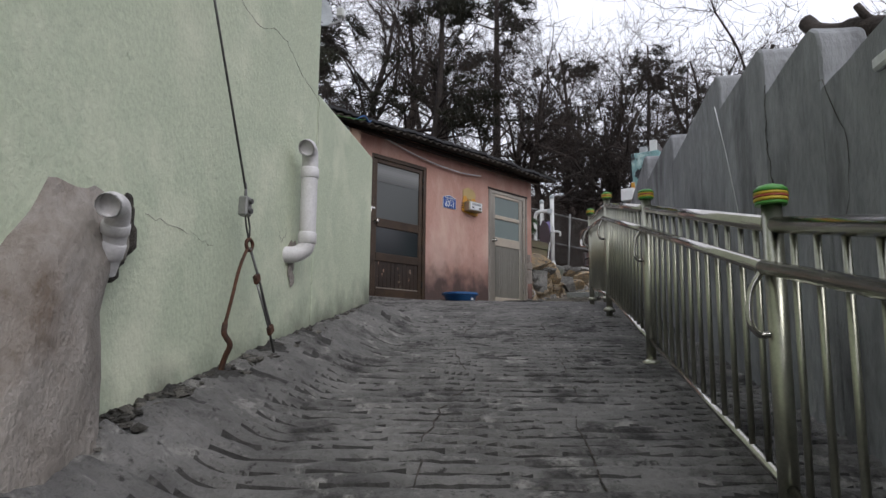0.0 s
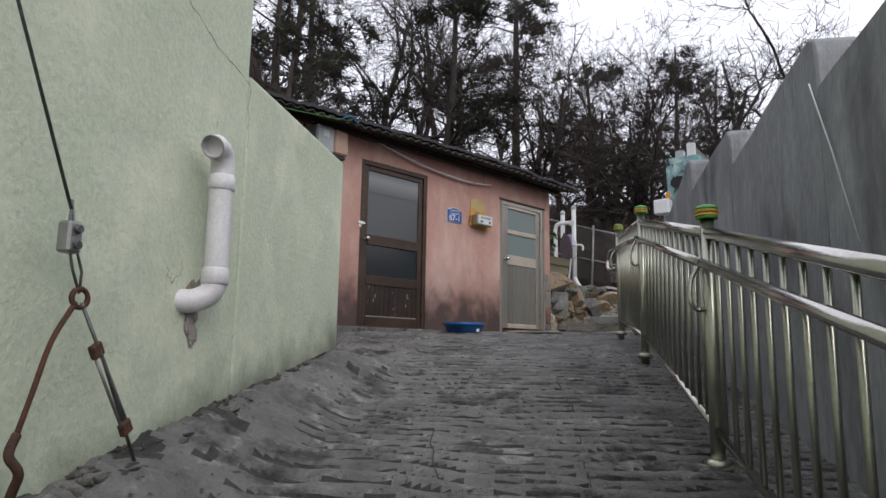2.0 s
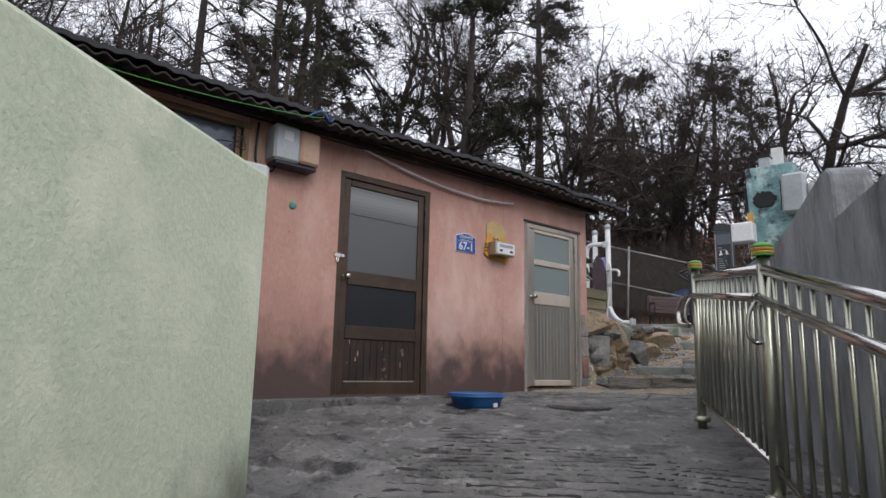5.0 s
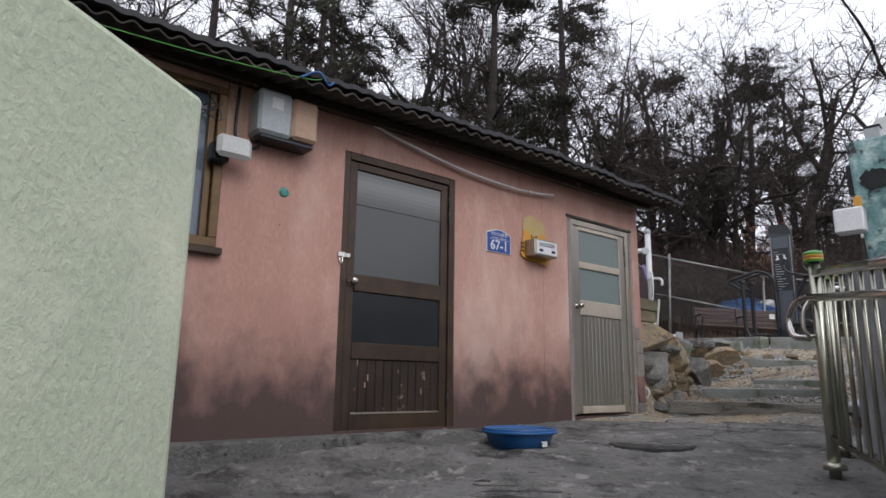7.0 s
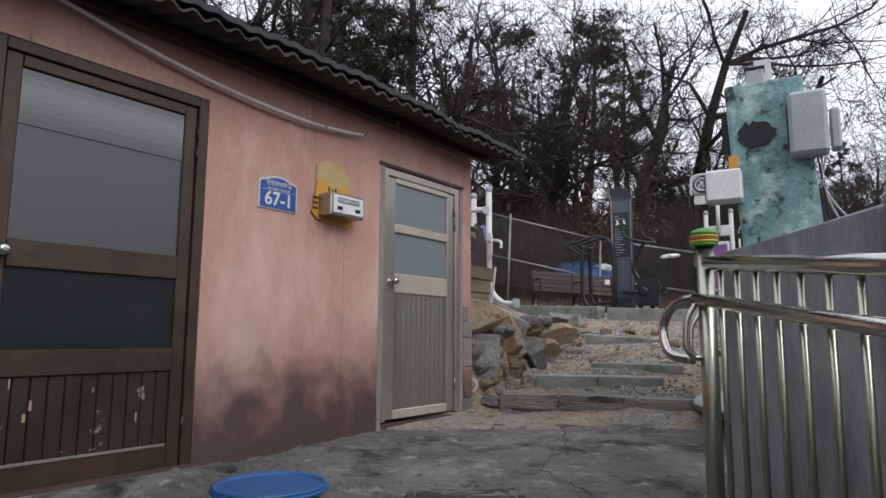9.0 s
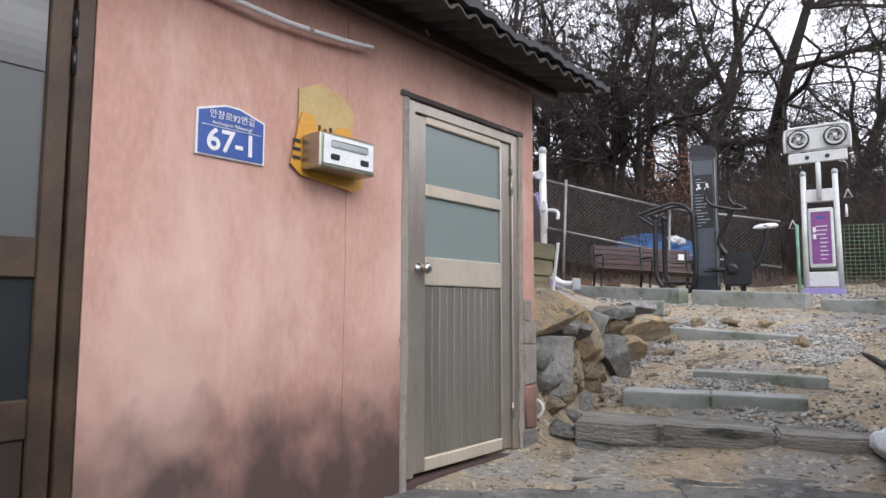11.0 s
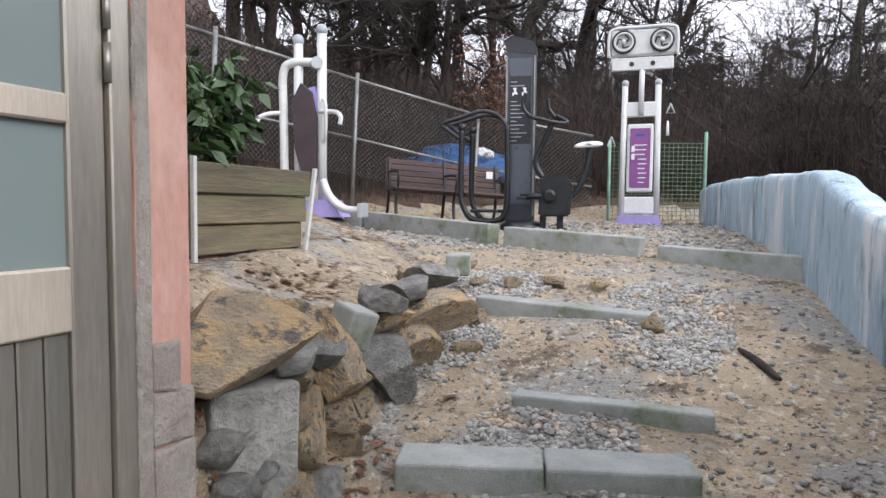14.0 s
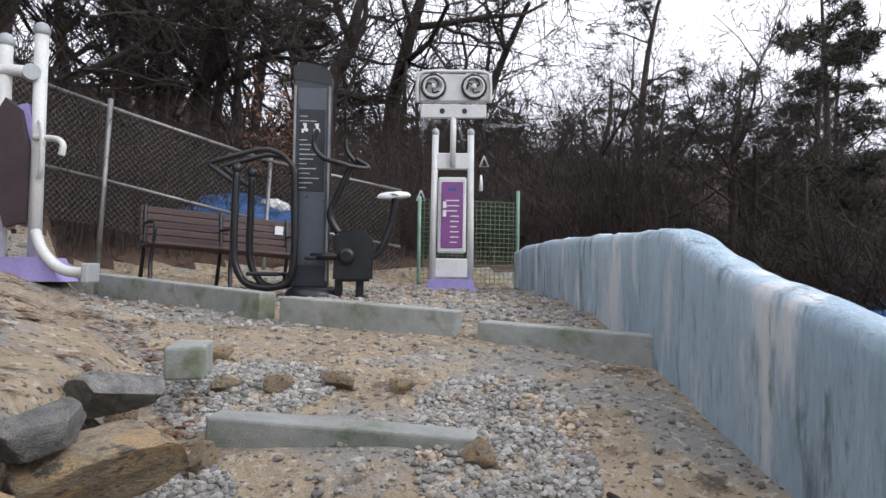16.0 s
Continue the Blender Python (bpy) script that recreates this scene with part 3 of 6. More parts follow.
# wire stay with turnbuckles
stay = thing("wire_stay", "thin steel wire rope stay with clamp and rusty turnbuckles", "cable", GREENLINE @ pose(-0.245, 0, -0.033))
tube_part("wire_rope", stay, WIREMAT, [(-3.05, -0.10, 4.2), (-2.86, -0.10, 3.02), (-2.41, -0.10, 2.14)], 0.006, 6)
for dx in (-0.012, 0.014):
    tube_part("wire_strand", stay, WIREMAT, [(-2.41, -0.10, 2.17), (-2.40 + dx, -0.10, 2.05), (-2.36 + dx * 1.5, -0.10, 1.95), (-2.34, -0.10, 1.88)], 0.005, 6)
clamp_ob = box_part("clamp", stay, GALV, (-2.435, -2.375, -0.125, -0.075, 2.0, 2.10), 0.008)
for z in (2.025, 2.075):
    bm = bmesh.new()
    bm_tube(bm, [(-2.405, -0.14, z), (-2.405, -0.12, z)], 0.014, 6)
    part("bolt", bm, WIREMAT, clamp_ob)
bm = bmesh.new()
bm_tube(bm, [Vector((-2.335 + 0.035 * math.cos(a), -0.10, 1.865 + 0.03 * math.sin(a))) for a in np.linspace(0, 2 * math.pi, 15)], 0.009, 6, False)
part("ring", bm, RUST, stay)
tube_part("chain", stay, RUST, curve_pts([(-2.35, -0.10, 1.85), (-2.43, -0.10, 1.73), (-2.47, -0.09, 1.58), (-2.50, -0.08, 1.46)]), 0.009, 6)
tube_part("hook", stay, RUST, curve_pts([(-2.50, -0.08, 1.46), (-2.54, -0.10, 1.41), (-2.52, -0.12, 1.36), (-2.505, -0.09, 1.30), (-2.505, -0.06, 1.20)]), 0.014, 7)
tube_part("turnbuckle_rod", stay, WIREMAT, [(-2.325, -0.10, 1.85), (-2.22, -0.12, 1.66), (-2.00, -0.12, 1.28)], 0.007, 6)
for dx in (-0.018, 0.018):
    tube_part("turnbuckle_bar", stay, GALV, [(-2.25 + dx, -0.11, 1.70), (-2.10 + dx, -0.13, 1.44)], 0.006, 6)
for f in (0.0, 1.0):
    box_part("turnbuckle_end", stay, RUST, (-0.026, 0.026, -0.012, 0.012, -0.025, 0.025), 0.006, at=pose(-2.25 + 0.15 * f, -0.11 - 0.02 * f, 1.70 - 0.26 * f, 0, -30, 0))

# satellite dish
dish = thing("satellite_dish", "pale grey satellite dish on a bracket", "satellite dish", GREENLINE @ pose(-1.18, 0.25, 4.02))
bm = bmesh.new()
for sgn in (1,):
    rings = [[bm.verts.new((0.30 * r * math.cos(a) * 0.92, -0.10 + 0.10 * r * r, 0.30 * r * math.sin(a))) for a in np.linspace(0, 2 * math.pi, 28, endpoint=False)] for r in (0.05, 0.35, 0.65, 0.9, 1.0)]
    rings += [[bm.verts.new((v.co.x * 0.99, v.co.y - 0.012, v.co.z * 0.99)) for v in ring] for ring in rings[::-1]]
    for a, b in zip(rings, rings[1:]):
        for k in range(28):
            bm.faces.new((a[k], a[(k + 1) % 28], b[(k + 1) % 28], b[k])).smooth = True
part("reflector", bm, GREYBOX, dish, at=pose(0, 0, 0, 25, 0, 150))
tube_part("arm", dish, GALV, curve_pts([(0.0, 0, -0.05), (0.10, -0.12, -0.20), (0.26, -0.2, -0.10), (0.30, -0.2, -0.02)]), 0.012)
tube_part("bracket", dish, GALV, [(-0.25, 0.1, -0.05), (0.0, 0.02, -0.05)], 0.02)
box_part("receiver", dish, WHITE, (0.27, 0.34, -0.23, -0.17, -0.05, 0.03), 0.01)

# ---------- pink house ----------
HZ = HOUSE @ pose(0, 0, 1.95)
front = thing("wall_house_front", "salmon pink rendered house wall with dark rising damp", "wall", HZ, kind="structure")
WX0, WX1, WZ0, WZ1 = -2.55, -0.93, 1.12, 2.15
BX0, BX1, BZ1 = -0.045, 1.0, 1.97
AX0, AX1, AZ1 = 2.455, 3.405, 1.91
TOP = 2.30
bm = bmesh.new()
for x0, x1, z0, z1 in ((-5.0, WX0, -0.5, TOP), (WX0, WX1, -0.5, WZ0), (WX0, WX1, WZ1, TOP), (WX1, BX0, -0.5, TOP), (BX0, BX1, BZ1, TOP), (BX0, BX1, -0.5, 0.02), (BX1, AX0, -0.5, TOP), (AX0, AX1, AZ1, TOP), (AX0, AX1, -0.5, 0.06), (AX1, 3.57, -0.5, TOP)):
    bm_box(bm, x0, x1, 0.0, 0.20, z0, z1)
part("wall_face", bm, PINK, front)
bm = bmesh.new()
bm_box(bm, 3.42, 3.57, 0.20, 4.2, -0.4, TOP + 0.04, 0)
part("side_wall", bm, PINK, front)
bm = bmesh.new()
bm_box(bm, -5.0, -4.8, 0.20, 4.0, -0.4, TOP + 0.04, 0)
bm_box(bm, -5.0, 3.6, 4.0, 4.2, -0.4, TOP + 0.6, 0)
part("back_wall", bm, PINK, front)
crack(front, [(2.06, -0.001, 2.2), (2.055, 0.0, 1.8), (2.06, 0.0, 1.0), (2.05, 0, 0.35)], 0.003, SLATE, jitter=0.003, seed=9)
# bare mortar where paint has fallen off the corner
for k, (z0, z1, x0, x1, m) in enumerate(((-0.1, 0.17, 3.43, 3.578, GREYSTONE), (0.175, 0.42, 3.46, 3.574, PINK), (0.425, 0.66, 3.44, 3.577, MORTAR), (0.665, 0.80, 3.44, 3.576, MORTAR), (0.80, 0.93, 3.44, 3.53, MORTAR))):
    bm = bmesh.new()
    bm_box(bm, x0, x1, -0.012, 0.10, z0, z1, 0.010, 2)
    bmesh.ops.subdivide_edges(bm, edges=bm.edges[:], cuts=3, use_grid_fill=True)
    for v in bm.verts:
        v.co += Vector((0.008, 0.006, 0.012)) * noise.noise(v.co * 13 + Vector((k, 0, 0)))
    part("bare_block", bm, m, front)
for x0, x1 in ((AX0 - 0.05, AX0 + 0.0), (AX1, AX1 + 0.045)):
    bm = bmesh.new()
    bm_box(bm, x0, x1, -0.006, 0.02, 0.0, AZ1 + 0.04, 0.005)
    bmesh.ops.subdivide_edges(bm, edges=bm.edges[:], cuts=5, use_grid_fill=True)
    for v in bm.verts:
        v.co.x += 0.012 * noise.noise(v.co * 7)
    part("jamb_mortar", bm, MORTAR, front)
bm = bmesh.new()
bm_box(bm, AX0 - 0.06, AX1 + 0.05, -0.010, 0.02, AZ1, AZ1 + 0.03, 0.005)
part("lintel_board", bm, BROWN_DARK, front)

sill = thing("door_step", "low dark mossy concrete step before the doors", "step", HZ, kind="structure")
bm = bmesh.new()
bm_box(bm, -5, 1.18, -0.16, 0.0, -0.55, 0.0, 0.015, 2)
bmesh.ops.subdivide_edges(bm, edges=bm.edges[:], cuts=3, use_grid_fill=True)
for v in bm.verts:
    v.co += 0.012 * Vector((0, noise.noise(v.co * 5), noise.noise(v.co * 4 + Vector((7, 0, 0)))))
part("step_slab", bm, ALLEY, sill)

# corrugated roof
roof = thing("roof", "black corrugated roof with sagging eaves", "roof", HZ, kind="structure")


def corrugated(name, x0, x1, y0, y1, zfun, material, step=0.022, thick=0.012, amp=0.018, period=0.125, rows=5):
    xs = np.arange(x0, x1 + 1e-6, step)
    ys = np.linspace(y0, y1, rows)
    bm = bmesh.new()
    top = [[bm.verts.new((x, y, zfun(x, y) + amp * math.sin(2 * math.pi * x / period))) for x in xs] for y in ys]
    bot = [[bm.verts.new(v.co - Vector((0, 0, thick))) for v in row] for row in top]
    for g, flip in ((top, False), (bot, True)):
        for j in range(rows - 1):
            for i in range(len(xs) - 1):
                q = (g[j][i], g[j][i + 1], g[j + 1][i + 1], g[j + 1][i])
                bm.faces.new(q[::-1] if flip else q).smooth = True
    for i in range(len(xs) - 1):
        bm.faces.new((top[0][i], bot[0][i], bot[0][i + 1], top[0][i + 1]))
    for a in (0, -1):
        for j in range(rows - 1):
            bm.faces.new((top[j][a], top[j + 1][a], bot[j + 1][a], bot[j][a]))
    return part(name, bm, material, roof)


def eave(x, y):
    return 2.225 + 0.25 * (y + 0.36) + 0.02 * math.sin(x * 1.1) + 0.015 * noise.noise(Vector((x * 1.5, y, 0)))


corrugated("eave_sheet", -5.3, 3.80, -0.36, 4.5, eave, SLATE)
corrugated("roofing_sheet", -5.3, 3.90, -0.372, 4.5, lambda x, y: eave(x, y) + 0.066 + 0.03 * noise.noise(Vector((x * 3, y * 3, 2))), ROOF, thick=0.035, amp=0.007)
box_part("eave_batten", roof, BROWN_DARK, (-5.2, 3.72, -0.10, -0.04, 2.19, 2.25), 0.004)
bm = bmesh.new()
bm_box(bm, -5.2, 3.6, 0.0, 0.2, TOP, TOP + 0.045)
part("wall_plate", bm, BROWN_DARK, roof)
tube_part("conduit", roof, PVC, curve_pts([(0.15, -0.05, 2.20), (0.6, -0.05, 2.11), (1.1, -0.05, 2.045), (1.6, -0.05, 2.02), (1.80, -0.05, 2.025)]), 0.011, 8)
tube_part("conduit", roof, PVC, curve_pts([(1.82, -0.05, 2.025), (2.0, -0.05, 2.04), (2.16, -0.05, 2.06)]), 0.011, 8)
tube_part("green_wire", roof, CAPGREEN, curve_pts([(-3.2, -0.37, 2.22), (-2.2, -0.38, 2.12), (-1.4, -0.38, 2.13), (-0.6, -0.38, 2.20), (-0.45, -0.36, 2.26)]), 0.004, 5)
tube_part("tie_knot", roof, TUB, curve_pts([(-0.62, -0.38, 2.20), (-0.5, -0.39, 2.27), (-0.42, -0.38, 2.21), (-0.36, -0.36, 2.27)]), 0.008, 5)


def leaf_door(name, label, x0, x1, z0, z1, frame_m, panel_m, panes, pane_m, slat_z, slats, rails, knob_z, slat_m, frame_w=0.05, st=0.075):
    """A hinged house door in its frame: stiles, rails, frosted panes and a ribbed lower panel."""
    d = thing(name, label, "door", HZ, kind="structure")
    for a, b in ((x0, x0 + frame_w), (x1 - frame_w, x1)):
        box_part("frame_post", d, frame_m, (a, b, 0.005, 0.14, z0, z1), 0.004)
    box_part("frame_head", d, frame_m, (x0 + frame_w, x1 - frame_w, 0.005, 0.14, z1 - frame_w, z1), 0.004)
    l, r = x0 + frame_w + 0.004, x1 - frame_w - 0.004
    for a, b in ((l, l + st), (r - st, r)):
        box_part("stile", d, frame_m, (a, b, 0.02, 0.06, z0 + 0.01, z1 - frame_w - 0.004), 0.005)
    for a, b in rails:
        box_part("rail", d, panel_m, (l + st, r - st, 0.017, 0.062, a, b), 0.005)
    for (a, b), pm in zip(panes, pane_m):
        bm = bmesh.new()
        bm_box(bm, l + st, r - st, 0.036, 0.044, a, b)
        part("pane", bm, pm, d, "frosted glass pane")
    w = (r - l - 2 * st) / slats
    for i in range(slats):
        box_part("slat", d, slat_m, (l + st + i * w + 0.002, l + st + (i + 1) * w - 0.002, 0.030, 0.046, *slat_z), 0.004)
    k = thing("knob", "", "")
    k.parent, k.matrix_basis = d, pose(l + 0.042, 0.02, knob_z, 90, 0, 0)
    bm = bmesh.new()
    bm_lathe(bm, [(0.033, 0), (0.033, 0.006), (0.014, 0.012), (0.012, 0.03), (0.024, 0.04), (0.028, 0.055), (0.022, 0.068), (0.008, 0.072)], 18)
    part("knob_body", bm, STEEL, k, "bright metal knob")
    for z in (z0 + 0.22, z1 - 0.20, z1 - 0.32):
        bm = bmesh.new()
        bm_tube(bm, [(r + 0.004, 0.012, z - 0.045), (r + 0.004, 0.012, z + 0.045)], 0.009, 8)
        part("hinge", bm, BLACK if frame_m is BROWN else ALU_DARK, d)
    return d


bd = leaf_door("door_brown", "dark brown metal door with frosted panes and ribbed panel", BX0, BX1, 0.0, BZ1, BROWN, BROWN, ((1.085, 1.855), (0.61, 0.965)), (FROST, DARKGLASS), (0.13, 0.495), 11,
               ((1.855, 1.91), (0.965, 1.085), (0.495, 0.61), (0.012, 0.13)), 1.03, BROWN_DARK, 0.055, 0.068)
for k, m in enumerate(PANE_SHEEN):  # pale strips paint the sky's reflection on the pane, lightest near the top
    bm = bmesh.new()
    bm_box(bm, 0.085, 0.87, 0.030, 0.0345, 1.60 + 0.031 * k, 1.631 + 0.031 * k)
    part("valance_fold", bm, m, bd, "pale painted sky reflection on the frosted glass")
box_part("latch", bd, STEEL, (-0.075, -0.012, -0.012, 0.02, 1.185, 1.225), 0.004, "steel hasp")
box_part("latch_plate", bd, STEEL, (-0.008, 0.03, -0.008, 0.02, 1.19, 1.22), 0.003)
tube_part("latch_ring", bd, STEEL, curve_pts([(-0.06, -0.014, 1.185), (-0.062, -0.02, 1.15), (-0.045, -0.02, 1.145), (-0.04, -0.014, 1.185)]), 0.005, 6)
box_part("chrome_strip", bd, ALU, (0.09, 0.86, 0.010, 0.016, 0.125, 0.138), 0.001)
rw = random.Random(77)
for k in range(5):
    x, z = rw.uniform(0.12, 0.85), rw.uniform(0.16, 0.46)
    bm = bmesh.new()
    bm_box(bm, x, x + rw.uniform(0.004, 0.02), 0.0285, 0.0298, z, z + rw.uniform(0.01, 0.05))
    part("chipped_paint", bm, BEIGEBOX, bd, "chipped paint showing pale metal")
ad = leaf_door("door_aluminium", "champagne aluminium door with two frosted panes and slats", AX0, AX1, 0.075, AZ1, ALU, ALU_LIGHT, ((1.507, 1.815), (1.135, 1.443)), (FROST_PALE, FROST_PALE), (0.15, 0.992), 11,
               ((1.815, 1.862), (1.443, 1.507), (0.992, 1.135), (0.085, 0.15)), 1.072, ALU_DARK, 0.055, 0.092)

# window
win = thing("window_1", "bronze aluminium sliding window with bluish panes", "window", HZ, kind="structure")
for dims in ((WX0, WX1, -0.03, 0.14, WZ0, WZ0 + 0.06), (WX0, WX1, -0.03, 0.14, WZ1 - 0.05, WZ1), (WX0, WX0 + 0.05, -0.03, 0.14, WZ0 + 0.06, WZ1 - 0.05), (WX1 - 0.055, WX1, -0.03, 0.14, WZ0 + 0.06, WZ1 - 0.05)):
    box_part("window_frame", win, BRONZE, dims, 0.004)
box_part("window_sill", win, BROWN, (WX0 - 0.04, WX1 + 0.03, -0.06, 0.0, WZ0 - 0.045, WZ0 - 0.003), 0.004)
box_part("sash_stile", win, BRONZE, (WX1 - 0.10, WX1 - 0.058, 0.0, 0.05, WZ0 + 0.06, WZ1 - 0.05), 0.003)
box_part("sash_stile", win, WHITE, (-1.66, -1.60, -0.02, 0.05, WZ0 + 0.06, WZ1 - 0.05), 0.003, "white sash stile")
box_part("sash_rail", win, WHITE, (WX0 + 0.05, -1.66, -0.018, 0.03, WZ1 - 0.10, WZ1 - 0.052), 0.003)
for a, b, y in ((-1.60, WX1 - 0.10, 0.03), (WX0 + 0.05, -1.66, 0.012)):
    bm = bmesh.new()
    bm_box(bm, a, b, y, y + 0.006, WZ0 + 0.06, WZ1 - 0.052)
    part("pane", bm, WINGLASS, win)
for k, pts in enumerate((((-1.45, -0.07, 1.86), (-1.2, -0.08, 1.93), (-1.05, -0.09, 1.95), (-0.98, -0.08, 2.02)), ((-1.12, -0.09, 1.90), (-1.03, -0.10, 1.99), (-1.08, -0.09, 2.06), (-1.0, -0.08, 2.1)), ((-1.08, -0.09, 1.92), (-0.99, -0.10, 1.90), (-1.02, -0.09, 2.0), (-1.10, -0.09, 1.97)))):
    tagged(tube_part("loose_wire", None, BLACK, curve_pts(pts), 0.005, 5), "thin black loose wire beside the window", "wire").matrix_basis = HZ

# meter box, lamp, cable
meter = thing("electric_meter_box", "grey and faded beige electric meter box under the eaves", "meter box", HZ)
box_part("case", meter, GREYBOX, (-0.78, -0.55, -0.17, 0.0, 1.87, 2.17), 0.02, "clear grey cover")
box_part("side_cover", meter, BEIGEBOX, (-0.548, -0.36, -0.17, 0.0, 1.88, 2.165), 0.02, "faded beige cover")
box_part("meter_face", meter, WHITE, (-0.70, -0.62, -0.174, -0.168, 2.04, 2.12), 0.002)
box_part("base", meter, BLACK, (-0.76, -0.38, -0.15, 0.0, 1.84, 1.872), 0.008)
lamp = thing("wall_box", "white plastic junction box on a black bracket", "junction box", HZ)
box_part("cover", lamp, WHITE, (-1.02, -0.80, -0.17, -0.11, 1.66, 1.80), 0.025)
box_part("bracket", lamp, BLACK, (-1.03, -0.92, -0.11, -0.03, 1.64, 1.76), 0.01)
tagged(tube_part("cable", None, BLACK, curve_pts([(-0.86, -0.03, 2.18), (-0.87, -0.03, 1.95), (-0.86, -0.03, 1.84), (-0.80, -0.04, 1.79), (-0.73, -0.04, 1.80), (-0.70, -0.05, 1.85)]), 0.010, 7), "black cable hanging from the eaves to the meter box", "cable").matrix_basis = HZ
box_part("window_corner_trim", front, BEIGEBOX, (-0.925, -0.80, -0.012, 0.0, 1.78, 2.2), 0.003)
bm = bmesh.new()
bm_lathe(bm, [(0.035, 0), (0.035, 0.004), (0.02, 0.012), (0.005, 0.014)], 9)
tagged(finish("wall_anchor", bm, mat("verdigris", (0.10, 0.38, 0.33), None, 30, 0.7), None, HZ @ pose(-0.50, 0, 1.56, 90, 0, 0)), "round verdigris green anchor cap on the wall", "anchor")

# manhole
mh = thing("manhole_cover", "rusty round manhole cover in the concrete", "manhole cover", pose(1.05, 10.3, 1.915, 1.5, 0, 0))
bm = bmesh.new()
bm_lathe(bm, [(0.27, -0.02), (0.27, 0.006), (0.235, 0.008), (0.232, -0.004)], 28)
part("rim", bm, ALLEY_DIRT_SHADE, mh)
bm = bmesh.new()
bm_lathe(bm, [(0.225, -0.02), (0.225, 0.004), (0.20, 0.007), (0.10, 0.003), (0.01, 0.006)], 28)
part("lid", bm, ALLEY_DIRT_SHADE, mh)

# address plate
plate = thing("address_sign", "blue house number plate reading 67-1", "sign", HZ)
PX0, PX1, PZ0, PZ1 = 1.345, 1.63, 1.428, 1.595
out = [(PX0, PZ0), (PX1, PZ0), (PX1, PZ1), ((PX0 + PX1) / 2 + 0.03, PZ1 + 0.035), ((PX0 + PX1) / 2 - 0.03, PZ1 + 0.035), (PX0, PZ1)]
cx, cz = (PX0 + PX1) / 2, (PZ0 + PZ1) / 2
bm = bmesh.new()
bm_poly(bm, out, -0.010, -0.002)
part("plate", bm, SIGNWHITE, plate)
bm = bmesh.new()
bm_poly(bm, [(cx + (x - cx) * 0.94, cz + (z - cz) * 0.93) for x, z in out], -0.014, -0.010)
part("plate_face", bm, SIGNBLUE, plate)


def lettering(parent, body, size, x, z, y, material, name="lettering", bold=0.0):
    cu = bpy.data.curves.new(name, "FONT")
    cu.body, cu.size, cu.align_x, cu.align_y, cu.extrude, cu.offset = body, size, "CENTER", "CENTER", 0.001, bold
    tmp = bpy.data.objects.new(name, cu)
    me = bpy.data.meshes.new_from_object(tmp)
    bpy.data.objects.remove(tmp)
    me.materials.clear()
    me.materials.append(material)
    ob = new(name, me)
    ob.parent, ob.matrix_basis = parent, pose(x, y, z, 90, 0, 0)
    return ob


lettering(plate, "67-1", 0.115, cx, PZ0 + 0.058, -0.016, SIGNWHITE, bold=0.002)
lettering(plate, "안창로92번길", 0.034, cx, PZ1 - 0.012, -0.016, SIGNWHITE)
lettering(plate, "Anchang-ro 92beon-gil", 0.018, cx, PZ1 - 0.042, -0.016, SIGNWHITE)
box_part("rule", plate, SIGNWHITE, (PX0 + 0.02, PX1 - 0.02, -0.016, -0.013, PZ1 - 0.056, PZ1 - 0.054), 0)

board = thing("mailbox_board", "yellow and cream shaped backing board", "board", HZ)
bm = bmesh.new()
bm_poly(bm, [(1.79, 1.60), (2.07, 1.58), (2.09, 1.74), (2.03, 1.80), (1.90, 1.83), (1.79, 1.78)], -0.010, -0.002)
part("cream_board", bm, CREAM, board)
bm = bmesh.new()
bm_poly(bm, [(1.75, 1.46), (1.80, 1.42), (1.98, 1.40), (2.08, 1.385), (2.13, 1.41), (2.14, 1.52), (2.10, 1.60), (2.06, 1.665), (2.00, 1.66), (1.97, 1.63), (1.88, 1.64), (1.85, 1.685), (1.80, 1.68), (1.785, 1.62)], -0.018, -0.010)
part("yellow_board", bm, YELLOW, board)
for x, z0 in ((1.885, 1.60), (1.915, 1.59), (1.945, 1.60)):
    box_part("stripe", board, BLACK, (x, x + 0.012, -0.021, -0.017, z0, z0 + 0.045), 0)
for z in (1.48, 1.515, 1.55):
    box_part("stripe", board, BLACK, (1.757, 1.795, -0.021, -0.017, z, z + 0.014), 0)
mb = thing("mailbox", "dented stainless steel mailbox with two slots", "mailbox", HZ)
box_part("box_body", mb, PALE_STEEL, (1.80, 2.10, -0.14, -0.02, 1.44, 1.585), 0.006)
box_part("front_panel", mb, SIGNWHITE, (1.815, 2.085, -0.146, -0.140, 1.455, 1.572), 0.002)
for x in (1.85, 2.01):
    box_part("slot", mb, BLACK, (x, x + 0.045, -0.149, -0.145, 1.475, 1.498), 0.004)
box_part("name_bar", mb, GREYBOX, (1.85, 2.05, -0.149, -0.145, 1.525, 1.555), 0.006)

# blue tub
tub = thing("plastic_tub", "blue round plastic washing tub on the concrete", "tub", along((0.21, 10.13, 1.875), (1, 0)) @ Matrix.Scale(0.9, 4))
bm = bmesh.new()
bm_lathe(bm, [(0.20, 0.0), (0.235, 0.10), (0.262, 0.135), (0.266, 0.15), (0.258, 0.155), (0.24, 0.145), (0.225, 0.10), (0.19, 0.015)], 28)
part("basin", bm, TUB, tub)
bm = bmesh.new()
bm_lathe(bm, [(0.262, 0.118), (0.272, 0.124), (0.272, 0.134), (0.262, 0.14)], 28)
part("rim", bm, TUB, tub)
